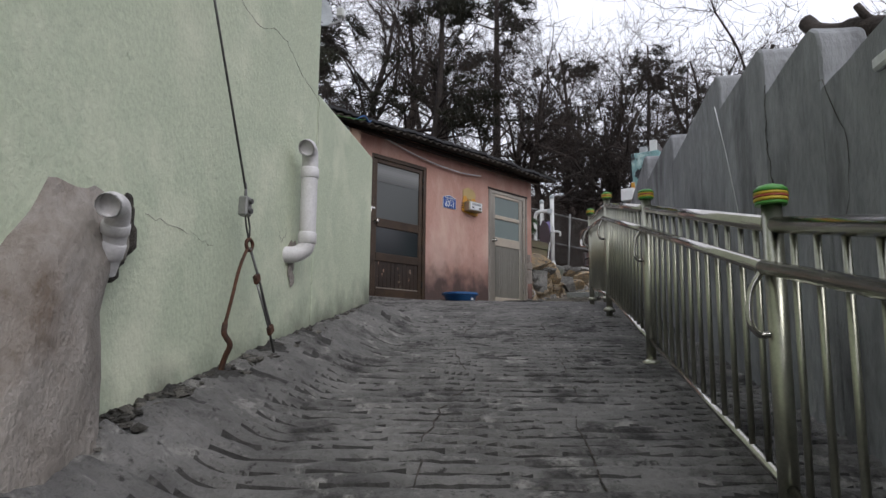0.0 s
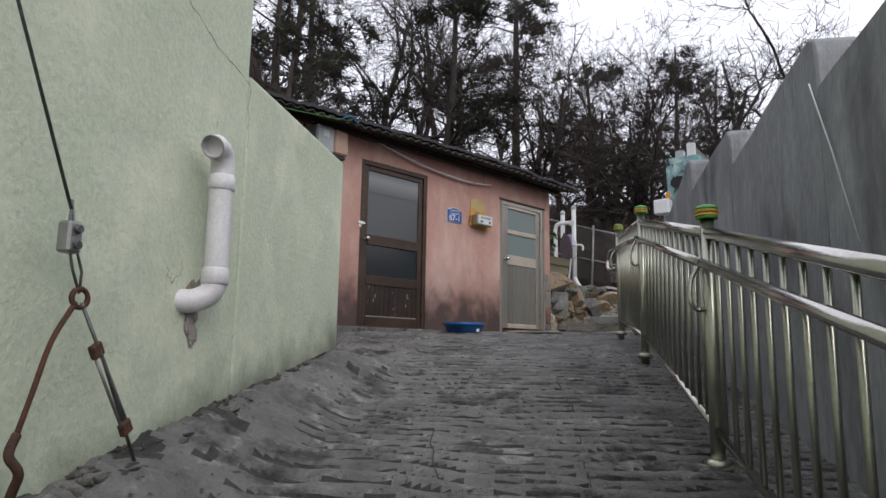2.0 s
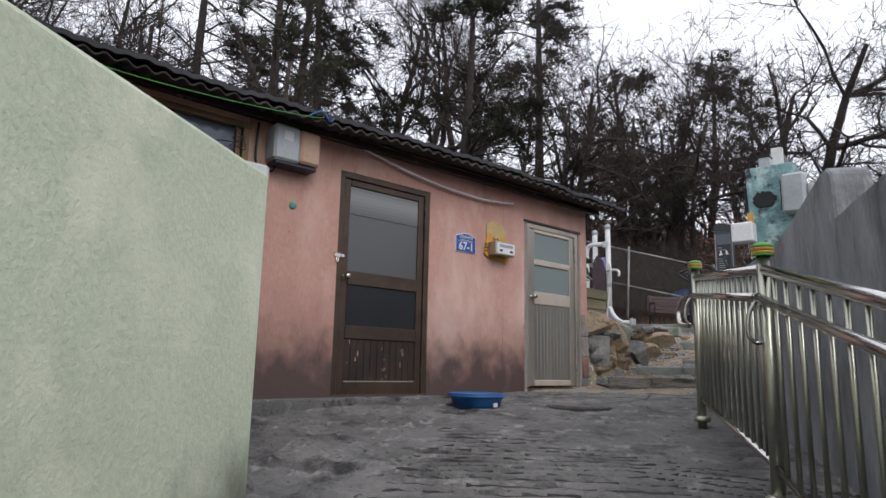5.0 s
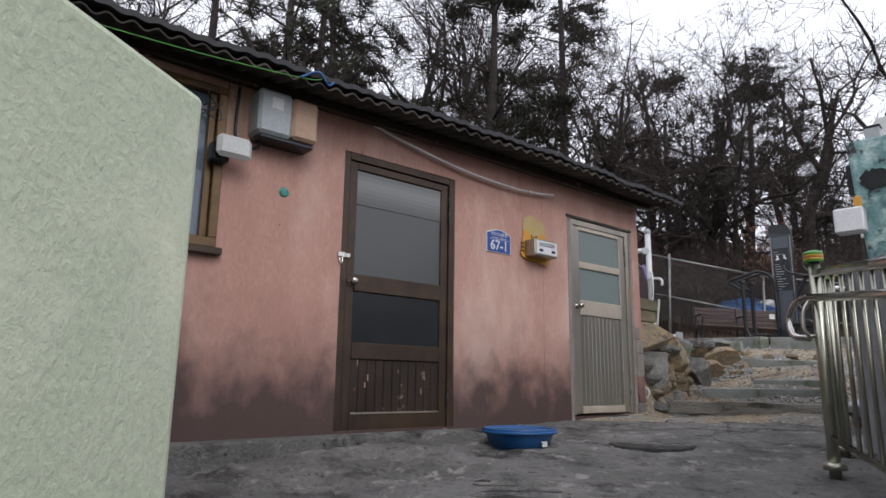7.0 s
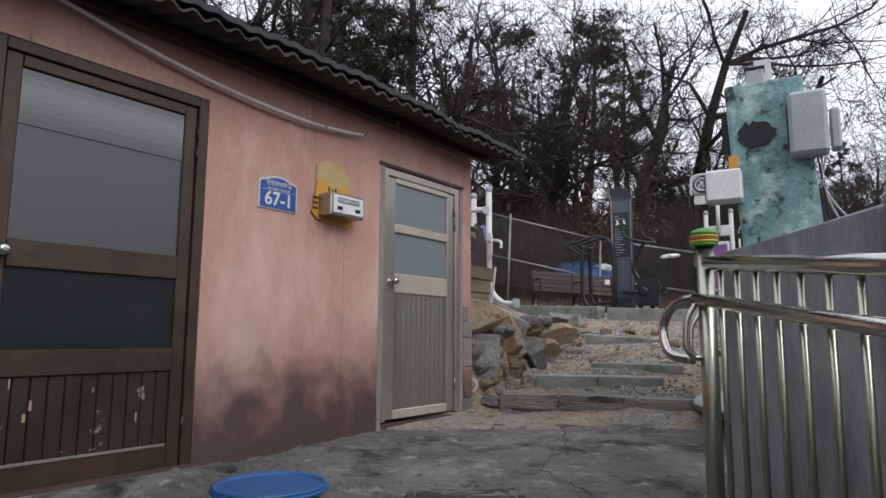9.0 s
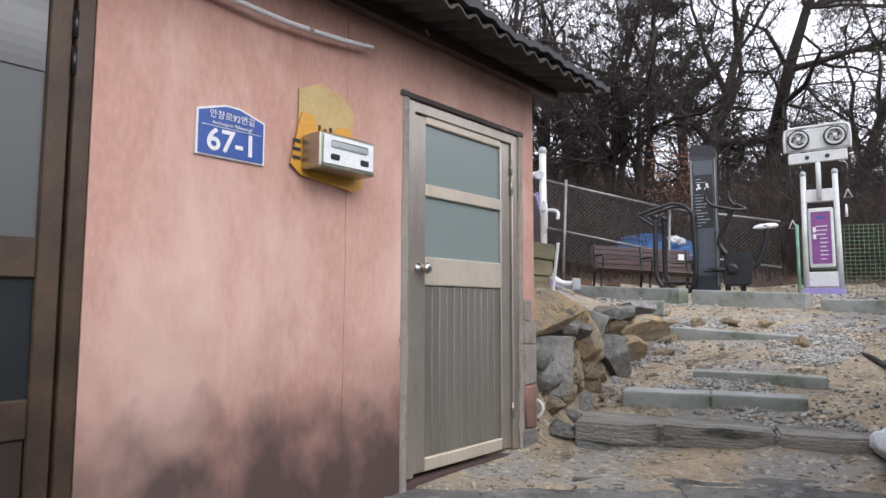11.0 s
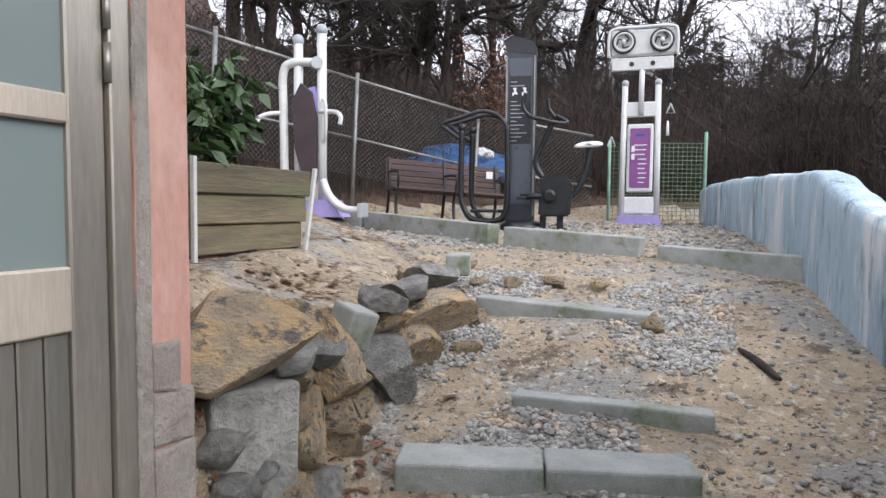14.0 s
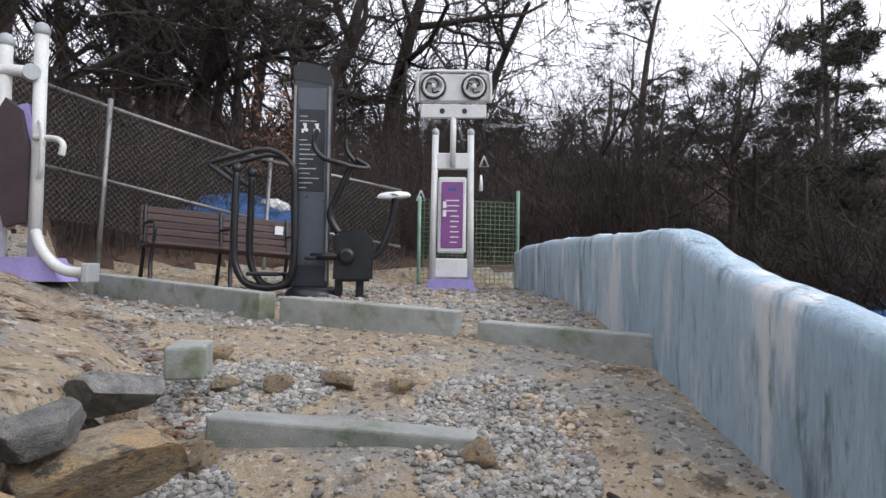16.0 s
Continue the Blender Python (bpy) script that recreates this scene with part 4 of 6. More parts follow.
box_part("sticker", tub, SIGNWHITE, (-0.015, 0.03, -0.245, -0.232, 0.04, 0.075), 0.001, at=pose(0, 0, 0, 0, 0, 48))
# ---------- steel railing ----------
railing = thing("railing", "polished stainless steel railing with striped green and yellow caps", "railing", FENCELINE)


def rail_post(s, base, top, side=0.0):
    p = thing("post", "", "")
    p.parent, p.matrix_basis = railing, pose(s, -side, 0)
    bm = bmesh.new()
    bm_tube(bm, [(0, 0, base - 0.15), (0, 0, top - 0.055)], 0.030, 18)
    part("shaft", bm, PALE_STEEL, p)
    bm = bmesh.new()
    bm_lathe(bm, [(0.055, base - 0.02), (0.055, base + 0.008), (0.034, base + 0.02)], 18)
    part("foot_plate", bm, PALE_STEEL, p)
    for m, z0, z1, r in ((CAPGREEN, -0.064, -0.053, 0.047), (CAPYELLOW, -0.053, -0.042, 0.050), (CAPRED, -0.042, -0.034, 0.051), (CAPYELLOW, -0.034, -0.024, 0.050)):
        bm = bmesh.new()
        bm_lathe(bm, [(r * 0.96, top + z0), (r, top + z0 + 0.004), (r, top + z1 - 0.004), (r * 0.96, top + z1)], 22)
        part("cap_band", bm, m, p)
    bm = bmesh.new()
    bm_lathe(bm, [(0.050, top - 0.024), (0.048, top - 0.014), (0.038, top - 0.005), (0.02, top + 0.001), (0.004, top + 0.002)], 22)
    part("cap_dome", bm, CAPGREEN, p)
    h = tube_part("hook", p, STEEL, curve_pts([(0.0, 0.04, top - 0.27), (0.0, 0.075, top - 0.33), (-0.01, 0.085, top - 0.42), (-0.01, 0.06, top - 0.46), (-0.01, 0.03, top - 0.46)]), 0.011, 8)
    return p


POSTS = [(-6.42, 0.02, 1.06), (-4.28, 0.40, 1.44), (-2.14, 0.80, 1.84), (0.0, 1.24, 2.34), (2.12, 1.68, 2.82), (3.86, 1.90, 3.02)]
for s, b, t in POSTS:
    rail_post(s, b, t)
rail_post(4.40, 1.95, 3.00, side=0.22)
for (s0, b0, t0), (s1, b1, t1) in zip(POSTS, POSTS[1:]):
    pan = thing("panel", "", "")
    pan.parent = railing

    def at(f, dz):
        return Vector((s0 + (s1 - s0) * f, 0.0, (t0 if dz < 0 else b0) + ((t1 - t0) if dz < 0 else (b1 - b0)) * f + dz))

    e0, e1 = 0.03 / (s1 - s0), 1 - 0.03 / (s1 - s0)
    tube_part("top_rail", pan, STEEL, [at(e0, -0.125), at(e1, -0.125)], 0.026, 14)
    bm = bmesh.new()
    bm_tube(bm, [at(-0.01, -0.255) + Vector((0, 0.035, 0)), at(0.5, -0.255) + Vector((0, 0.035, 0)), at(1.01, -0.255) + Vector((0, 0.035, 0))], 0.022, 14)
    part("hand_rail", bm, STEEL, pan)
    tube_part("bottom_rail", pan, STEEL, [at(e0, 0.14), at(e1, 0.14)], 0.017, 12)
    n = 14
    for i in range(1, n):
        f = i / n
        tube_part("bar", pan, PALE_STEEL, [at(f, 0.14), at(f, -0.125)], 0.0105, 10)
tube_part("rail_end", railing, STEEL, curve_pts([(3.86, 0.03, 2.77), (3.96, 0.08, 2.75), (4.04, 0.10, 2.67), (3.98, 0.10, 2.57), (3.88, 0.05, 2.55)]), 0.018, 10)

# ---------- concrete boundary wall ----------
cw = thing("wall_concrete", "weathered grey concrete boundary wall in stepped sections", "wall", WALLLINE, kind="structure")
SECTIONS = [(-16, -6.0, -0.2, -0.2), (-6.0, -4.0, 1.70, 1.55), (-4.0, -2.6, 2.15, 2.0), (-2.6, -1.5, 2.50, 2.41), (-1.5, -0.88, 2.70, 2.63), (-0.88, -0.12, 2.90, 2.83), (-0.12, 1.28, 3.08, 2.88), (1.28, 2.47, 3.14, 3.02), (2.47, 3.55, 3.30, 3.06)]
for i, (a, b, zn, zf) in enumerate(SECTIONS):
    bm = bmesh.new()
    h = 0.16
    bm_poly(bm, [(a + 0.002, -4.5 if i == 0 else 0.0), (b, -4.5 if i == 0 else 0.0), (b, zf), (b - (b - a) * 0.3, zf + (zn - zf) * 0.3), (a + h, zn - 0.01), (a + 0.08, zn + 0.01), (a + 0.02, zn - 0.03), (a + 0.002, zn - 0.10)], -0.20 - 0.004 * (i % 2), 0.004 * (i % 2))
    bmesh.ops.bevel(bm, geom=bm.edges[:], offset=0.012, segments=1, affect="EDGES")
    bmesh.ops.triangulate(bm, faces=bm.faces[:])
    bmesh.ops.subdivide_edges(bm, edges=bm.edges[:], cuts=2, use_grid_fill=True)
    for v in bm.verts:
        v.co.y += 0.008 * noise.noise(v.co * 3)
        v.co.z += 0.01 * noise.noise(v.co * 6)
    part("wall_section", bm, CONCRETE, cw)
bm = bmesh.new()
bm_poly(bm, [(3.554, 1.0), (4.78, 1.2), (4.78, 3.06), (4.3, 3.05), (3.554, 3.06)], -0.20, 0.0)
bmesh.ops.bevel(bm, geom=bm.edges[:], offset=0.012, segments=1, affect="EDGES")
part("wall_section", bm, CONCRETE, cw)
crack(cw, [(-0.9, 0.006, 2.66), (-0.88, 0.006, 2.4), (-0.92, 0.006, 2.15), (-0.88, 0.006, 1.8)], 0.006, seed=21)
crack(cw, [(-1.5, 0.006, 2.45), (-1.7, 0.006, 2.1), (-1.6, 0.006, 1.7)], 0.004, seed=22)
tagged(tube_part("thin_cord", None, SIGNWHITE, [(-0.10, 0.03, 2.85), (-0.25, 0.02, 2.5), (-0.42, 0.02, 2.1)], 0.003, 5), "thin pale cord hanging down the wall", "cord").matrix_basis = WALLLINE
rail_slab = tagged(box_part("wall_ledge", None, SIGNWHITE, (-2.35, -1.95, -0.02, 0.03, 2.28, 2.33), 0.01), "pale ledge strip set in the concrete wall", "ledge")
rail_slab.matrix_basis = WALLLINE

log = thing("broken_branch", "dark broken branch lying over the wall top", "branch", WALLLINE)
bm = bmesh.new()
bm_tube(bm, [p + Vector((0, 0.03 * noise.noise(p * 5), 0.03 * noise.noise(p * 6))) for p in curve_pts([(-1.15, -1.0, 2.95), (-0.85, -0.85, 3.06), (-0.6, -0.70, 3.10), (-0.35, -0.55, 3.20), (-0.25, -0.48, 3.30)], 6)], [0.07] * 8 + [0.06] * 8 + [0.05] * 9, 9)
part("limb", bm, BARK, log)
tube_part("stub", log, BARK, [(-0.6, -0.68, 3.12), (-0.58, -0.62, 3.24)], [0.03, 0.02], 7)
bm = bmesh.new()
bm_tube(bm, curve_pts([(-1.15, -1.0, 2.95), (-1.5, -1.15, 2.5), (-1.7, -1.2, 1.4), (-1.7, -1.2, -0.2)]), 0.11, 9)
part("stem", bm, BARK, log)

# ---------- teal pillar ----------
PIL = along((2.70, 10.86, 0), (0.85, -0.53))
pil = thing("gate_pillar", "weathered teal painted concrete gate pillar", "pillar", PIL, kind="structure")
bm = bmesh.new()
bm_box(bm, 0.0, 0.42, 0.0, 0.40, 1.8, 4.12, 0.02, 2)
bmesh.ops.subdivide_edges(bm, edges=bm.edges[:], cuts=4, use_grid_fill=True)
for v in bm.verts:
    v.co.x += 0.008 * noise.noise(v.co * 4) - (v.co.z - 3.1) * 0.06
    v.co.y += 0.008 * noise.noise(v.co * 4 + Vector((5, 0, 0)))
part("shaft", bm, TEAL, pil)
b = thing("pillar_box", "pale grey cable box fixed to the pillar", "junction box", PIL)
box_part("case", b, GREYBOX, (0.27, 0.46, -0.13, 0.0, 3.62, 3.98), 0.02)
box_part("side_plate", b, BLACK, (0.262, 0.268, -0.11, -0.01, 3.68, 3.92), 0.002)
box_part("flange", b, GREYBOX, (0.47, 0.52, -0.06, 0.04, 3.65, 3.88), 0.01)
for k in range(3):
    tagged(tube_part("cable", None, GREYBOX if k else BLACK, curve_pts([(0.40 + 0.02 * k, -0.05, 3.62), (0.42, -0.03, 3.45), (0.44 + 0.05 * k, 0.0, 3.25), (0.50 + 0.1 * k, 0.02, 3.08)]), 0.006, 5), "thin cable hanging beside the pillar", "cable").matrix_basis = PIL
b = thing("pillar_mailbox", "white metal mailbox on the pillar side", "mailbox", PIL)
box_part("case", b, SIGNWHITE, (-0.17, 0.02, -0.14, -0.002, 3.40, 3.58), 0.01)
box_part("dark_side", b, BLACK, (-0.176, -0.171, -0.13, -0.01, 3.41, 3.56), 0.001)
box_part("yellow_tab", b, YELLOW, (-0.05, 0.0, -0.03, -0.01, 3.58, 3.68), 0.002)
b = thing("pillar_camera", "small grey box on top of the pillar", "box", PIL)
box_part("case", b, GREYBOX, (0.06, 0.16, 0.04, 0.14, 4.11, 4.21), 0.008)
box_part("lid", b, BLACK, (0.055, 0.165, 0.035, 0.145, 4.21, 4.225), 0.003)
b = thing("pillar_notice", "black notice plate with white marks", "sign", PIL)
box_part("plate", b, BLACK, (-0.085, -0.05, 0.05, 0.25, 3.72, 3.95), 0.002)
for i in range(4):
    box_part("bar", b, SIGNWHITE, (-0.088, -0.085, 0.08, 0.22, 3.76 + 0.045 * i, 3.78 + 0.045 * i), 0)
bm = bmesh.new()
bm_poly(bm, [(0.10 + 0.10 * math.cos(a) * (1 + 0.3 * noise.noise(Vector((3 * a, 1, 0)))), 3.80 + 0.075 * math.sin(a) * (1 + 0.4 * noise.noise(Vector((4 * a, 7, 0))))) for a in np.linspace(0, 2 * math.pi, 30, endpoint=False)], -0.010, 0.005)
part("charred_patch", bm, BLACK, pil)

# ---------- brown gate ----------
GATEF = along((3.86, 12.60, 2.2), (3.02 - 3.86, 11.10 - 12.60))
gate = thing("gate", "dark brown ribbed steel double gate with ring handles", "gate", GATEF, kind="structure")
box_part("gate_post", gate, WHITE, (-0.05, 0.045, -0.05, 0.05, -0.4, 2.2), 0.006, "pale painted post")
box_part("gate_post", gate, WHITE, (1.63, 1.70, -0.05, 0.05, -0.4, 2.2), 0.006)
box_part("gate_head", gate, GATE, (0.045, 1.63, -0.05, 0.05, 2.02, 2.16), 0.01)
box_part("gate_sill", gate, GREYBOX, (0.045, 1.63, -0.06, 0.06, -0.3, 0.03), 0.006)
for i, x0 in enumerate((0.05, 0.845)):
    x1 = x0 + 0.78
    lf = box_part("gate_leaf", gate, GATE, (x0, x1, -0.018, 0.018, 0.04, 2.015), 0.003)
    for a, b2 in ((x0, x0 + 0.06), (x1 - 0.06, x1)):
        bm = bmesh.new()
        bm_box(bm, a, b2, -0.032, -0.0185, 0.04, 2.015, 0.004)
        part("leaf_stile", bm, GATE, lf)
    for z0, z1 in ((0.04, 0.12), (0.42, 0.50), (1.92, 2.015)):
        bm = bmesh.new()
        bm_box(bm, x0 + 0.06, x1 - 0.06, -0.030, -0.0185, z0, z1, 0.004)
        part("leaf_rail", bm, GATE, lf)
    for k in range(22):
        x = x0 + 0.075 + k * 0.0295
        bm = bmesh.new()
        bm_box(bm, x, x + 0.016, -0.026, -0.0185, 0.50, 1.92, 0.003)
        part("rib", bm, GATE, lf)
    hx = x1 - 0.10 if i == 0 else x0 + 0.10
    bm = bmesh.new()
    bm_lathe(bm, [(0.055, 0), (0.055, 0.012), (0.035, 0.02), (0.012, 0.03)], 20)
    hb = part("handle_plate", bm, BLACK, lf, at=pose(hx, -0.030, 1.02, 90, 0, 0))
    bm = bmesh.new()
    bm_tube(bm, [Vector((hx + 0.058 * math.cos(a), -0.055 - 0.01 * math.sin(a), 1.02 + 0.075 * math.sin(a))) for a in np.linspace(0, 2 * math.pi, 22)], 0.008, 8, False)
    part("ring_handle", bm, STEEL, lf, "bright steel ring handle")
box_part("door_viewer", gate, SIGNWHITE, (0.90, 1.0, -0.06, -0.02, 1.62, 1.84), 0.01, "white letter plate")

# ---------- pale blue wall ----------
bw = thing("wall_blue", "pale blue streaked rendered wall with a rounded top", "wall", BLUELINE, kind="structure")
TOPB = [(0.20, 2.97), (0.75, 3.09), (1.0, 3.145), (1.4, 3.225), (1.7, 3.285), (1.97, 3.363), (2.2, 3.462), (2.32, 3.48), (3.3, 3.51), (5.2, 3.565), (7.0, 3.57), (8.1, 3.52)]
bm = bmesh.new()
xs = np.arange(0.12, 8.1, 0.07)
rows = []
for x in xs:
    zt = lerp(TOPB, x) + 0.016 * noise.noise(Vector((x * 3, 0, 0))) + 0.012 * noise.noise(Vector((x * 9, 0, 0)))
    sec = [(0.0, 1.6)] + [(0.0, 1.6 + (zt - 0.06 - 1.6) * f) for f in np.linspace(0.1, 1, 12)] + [(-0.012, zt - 0.012), (-0.05, zt + 0.006 + 0.02 * noise.noise(Vector((x * 5, 3, 0)))), (-0.15, zt + 0.008), (-0.22, zt - 0.02), (-0.24, zt - 0.1), (-0.24, 0.5)]
    rows.append([bm.verts.new((x, y + 0.012 * noise.noise(Vector((x * 2, y, z * 2))), z)) for y, z in sec])
for a, b2 in zip(rows, rows[1:]):
    for k in range(len(a) - 1):
        bm.faces.new((a[k], b2[k], b2[k + 1], a[k + 1])).smooth = True
bm.faces.new(rows[0])
bm.faces.new(rows[-1][::-1])
part("render_face", bm, BLUEWALL, bw)
bm = bmesh.new()
o = bmesh.ops.create_icosphere(bm, subdivisions=4, radius=1)["verts"]
for v in o:
    q = v.co.copy()
    v.co = Vector((q.x * 0.34, q.y * 0.58, q.z * 0.11)) * (1 + 0.16 * noise.noise(q * 1.5) + 0.06 * noise.noise(q * 5)) + 0.01 * q * noise.noise(q * 14)
for f in bm.faces:
    f.smooth = True
tagged(finish("mortar_ramp", bm, WHITEROCK, None, along((3.32, 12.15, 2.12), (1.0, -0.15)) @ pose(0, 0, 0, 0, 0, -20)), "lumpy whitewashed mortar ramp before the gate", "ramp")

# ---------- kerb steps ----------
def kerb(name, label, a, b, top, w=0.14, h=0.20, group="granite kerbs", pieces=1):
    """A granite kerb stone whose front top edge runs from a to b."""
    a, b = Vector((*a, top[0])), Vector((*b, top[1]))
    for i in range(pieces):
        p, q = a + (b - a) * (i / pieces), a + (b - a) * ((i + 1) / pieces)
        d = q - p
        bm = bmesh.new()
        bm_box(bm, 0.004, d.length - 0.004, 0, w, -h, 0, 0.012, 2)
        x = d.normalized()
        y = Vector((-d.y, d.x, 0)).normalized()
        z = x.cross(y)
        m = Matrix(((x.x, y.x, z.x, p.x), (x.y, y.y, z.y, p.y), (x.z, y.z, z.z, p.z), (0, 0, 0, 1)))
        bmesh.ops.subdivide_edges(bm, edges=bm.edges[:], cuts=2, use_grid_fill=True)
        for v in bm.verts:
            v.co += 0.005 * Vector((0, noise.noise(v.co * 9 + p), noise.noise(v.co * 8 - p)))
        tagged(finish(name, bm, GRANITE, None, m), label, "kerb stone", group)


kerb("kerb_step", "mossy granite kerb laid as a step", (1.95, 13.27), (2.99, 12.86), (2.277, 2.281), 0.22, 0.17, pieces=2)
kerb("kerb_step", "half-buried granite kerb in the gravel", (2.575, 13.67), (3.29, 13.18), (2.378, 2.375), 0.10, 0.14)
kerb("kerb_step", "pale granite kerb laid across the slope", (2.80, 14.85), (3.69, 14.25), (2.66, 2.60), 0.16, 0.20)
kerb("kerb_edge", "mossy granite kerb edging the exercise area", (3.64, 16.56), (4.48, 15.62), (3.05, 2.99), 0.16, 0.26)
kerb("kerb_edge", "granite kerb edging the exercise area", (4.59, 15.56), (5.17, 14.62), (2.93, 2.90), 0.16, 0.26)
kerb("kerb_edge", "mossy granite kerb edging the exercise area", (2.68, 18.66), (3.55, 16.72), (3.167, 3.07), 0.16, 0.26)
kerb("kerb_edge", "mossy granite kerb edging the exercise area", (1.75, 19.6), (2.66, 18.70), (3.24, 3.17), 0.16, 0.26)

rnd = random.Random(5)


def stone_mesh(name, seed, box=0.25):
    r = random.Random(seed)
    bm = bmesh.new()
    vs = bmesh.ops.create_icosphere(bm, subdivisions=3, radius=1)["verts"]
    cuts = [Vector((r.gauss(0, 1), r.gauss(0, 1), r.gauss(0, 1))).normalized() for _ in range(15)]
    for v in vs:
        q = v.co.copy()
        for c in cuts:
            d = q.dot(c) - 0.52
            if d > 0:
                q -= c * d
        q *= 1 + 0.07 * noise.noise(q * 3 + Vector((seed, 0, 0)))
        v.co = q * 0.80
    me = bpy.data.meshes.new(name)
    bm.to_mesh(me)
    bm.free()
    return me


STONES = [stone_mesh("stone", k) for k in range(8)]
STONES_G = [stone_mesh("stone", 20 + k) for k in range(4)]
for me in STONES:
    me.materials.append(STONE)
for me in STONES_G:
    me.materials.append(GREYSTONE)


def stone(x, y, z, sx, sy, sz, yaw, grey=False, tilt=0.0, label="rough tan field stone in the dry retaining wall", group="retaining wall stones"):
    ob = new("stone", rnd.choice(STONES_G if grey else STONES))
    ob.matrix_basis = pose(x, y, z, tilt, rnd.uniform(-6, 6), yaw) @ Matrix.Diagonal((sx, sy, sz, 1))
    tagged(ob, label if not grey else "dark grey field stone in the dry retaining wall", "stone", group)


# dry stone edge from the house corner up the slope, lowest course first
EDGE = [(1.46, 12.86), (1.62, 13.10), (1.80, 13.40), (1.95, 13.75), (2.15, 14.10), (2.30, 14.45), (2.45, 14.8), (2.6, 15.2)]
TOPS = [2.62, 2.66, 2.70, 2.74, 2.76, 2.78, 2.82, 2.84]


def edge_at(f):
    k = f * (len(EDGE) - 1)
    return lerp([(i, e[0]) for i, e in enumerate(EDGE)], k), lerp([(i, e[1]) for i, e in enumerate(EDGE)], k), lerp(list(enumerate(TOPS)), k)


for course in range(5):
    f = rnd.uniform(0, 0.05)
    while f < 0.98:
        x, y, zt = edge_at(f)
        zb = land(x + 0.28, y - 0.12) - 0.02
        z = zb + 0.07 + course * 0.14
        if z < zt:
            w = rnd.uniform(0.13, 0.26)
            stone(x - 0.05 - course * 0.035 + rnd.uniform(-0.03, 0.03), y + 0.04, z, w * 0.8, rnd.uniform(0.13, 0.2), rnd.uniform(0.10, 0.15), rnd.uniform(35, 80), rnd.random() < 0.3, rnd.uniform(-12, 12))
        f += rnd.uniform(0.07, 0.115)


def rock_mesh(seed, material, cuts):
    """An angular rock filling a box of one metre: a ball cut flat by a few planes, roughened."""
    r = random.Random(seed)
    bm = bmesh.new()
    vs = bmesh.ops.create_icosphere(bm, subdivisions=4, radius=1)["verts"]
    planes = [(Vector((r.gauss(0, 1), r.gauss(0, 1), r.gauss(0, 1))).normalized(), r.uniform(0.42, 0.62)) for _ in range(cuts)]
    for v in vs:
        q = v.co.copy()
        for _ in range(2):
            for c, far in planes:
                d = q.dot(c) - far
                if d > 0:
                    q -= c * d
        v.co = q * (1 + 0.05 * noise.noise(q * 2.5 + Vector((seed, 0, 0))) + 0.025 * noise.noise(q * 9))
    lo = [min(v.co[k] for v in vs) for k in range(3)]
    hi = [max(v.co[k] for v in vs) for k in range(3)]
    for v in vs:
        v.co = Vector([(v.co[k] - lo[k]) / (hi[k] - lo[k]) - 0.5 for k in range(3)])
    me = bpy.data.meshes.new("rock")
    bm.to_mesh(me)
    bm.free()
    me.materials.append(material)
    return me


TAN_ROCKS = [rock_mesh(200 + k, STONE, 9) for k in range(5)]
DARK_ROCKS = [rock_mesh(230 + k, GREYSTONE, 9) for k in range(4)]
# the large stones of the bank: place, width, height, lean, dark or tan
ROCKS = ((1.33, 13.16, 2.80, 0.50, 0.30, 8, 0), (1.63, 13.58, 2.66, 0.22, 0.50, -24, 0), (1.48, 13.36, 2.69, 0.24, 0.09, -4, 1), (1.58, 13.52, 2.66, 0.16, 0.20, 20, 1),
         (1.56, 13.46, 2.43, 0.17, 0.36, 10, 0), (1.93, 14.04, 2.48, 0.36, 0.36, 12, 1), (1.70, 13.66, 2.34, 0.22, 0.12, 4, 0), (2.30, 14.42, 2.66, 0.46, 0.22, -6, 0),
         (1.98, 14.08, 2.68, 0.22, 0.14, -25, 0), (1.94, 14.02, 2.78, 0.17, 0.15, -30, 1), (2.14, 14.36, 2.80, 0.27, 0.12, -14, 1), (2.36, 14.72, 2.81, 0.25, 0.18, 15, 1),
         (2.17, 14.32, 2.50, 0.24, 0.22, 5, 0))
for i, (x, y, z, w, h, lean, dark) in enumerate(ROCKS):
    ob = new("rock", (DARK_ROCKS if dark else TAN_ROCKS)[i % (4 if dark else 5)])
    ob.matrix_basis = pose(x + 0.09, y - 0.06, z, 0, lean, 14) @ Matrix.Diagonal((w * 1.06, 0.34, h * 1.06, 1))
    tagged(ob, "dark weathered angular rock in the dry bank" if dark else "tan angular sandstone rock in the dry bank", "rock", "bank rocks")
for x, y in ((2.75, 14.65), (3.25, 15.3), (3.5, 15.2), (3.75, 15.0), (3.0, 15.4), (3.65, 14.2), (3.1, 15.9), (2.6, 14.3)):
    stone(x, y, land(x, y) + 0.03, 0.15, 0.11, 0.09, rnd.uniform(0, 180), False, 0, "loose stone lying on the dirt slope", "loose stones")
for dims, at, lab in (((-0.15, 0.15, -0.12, 0.12, -0.21, 0.19), pose(1.42, 13.16, 2.46, 0, 2, 24), "upright grey dressed stone block"), ((-0.075, 0.075, -0.07, 0.07, -0.085, 0.085), pose(1.85, 13.66, 2.72, 14, 14, 35), "pale concrete block tilted on the stones"), ((-0.08, 0.08, -0.16, 0.16, -0.07, 0.07), pose(2.82, 15.28, 2.83, 0, 0, -20), "cut granite block on the bank")):
    bm = bmesh.new()
    bm_box(bm, *dims, bevel=0.012, segs=2)
    tagged(finish("stone_block", bm, GREYSTONE if "upright" in lab else GRANITE, None, at), lab, "stone block")

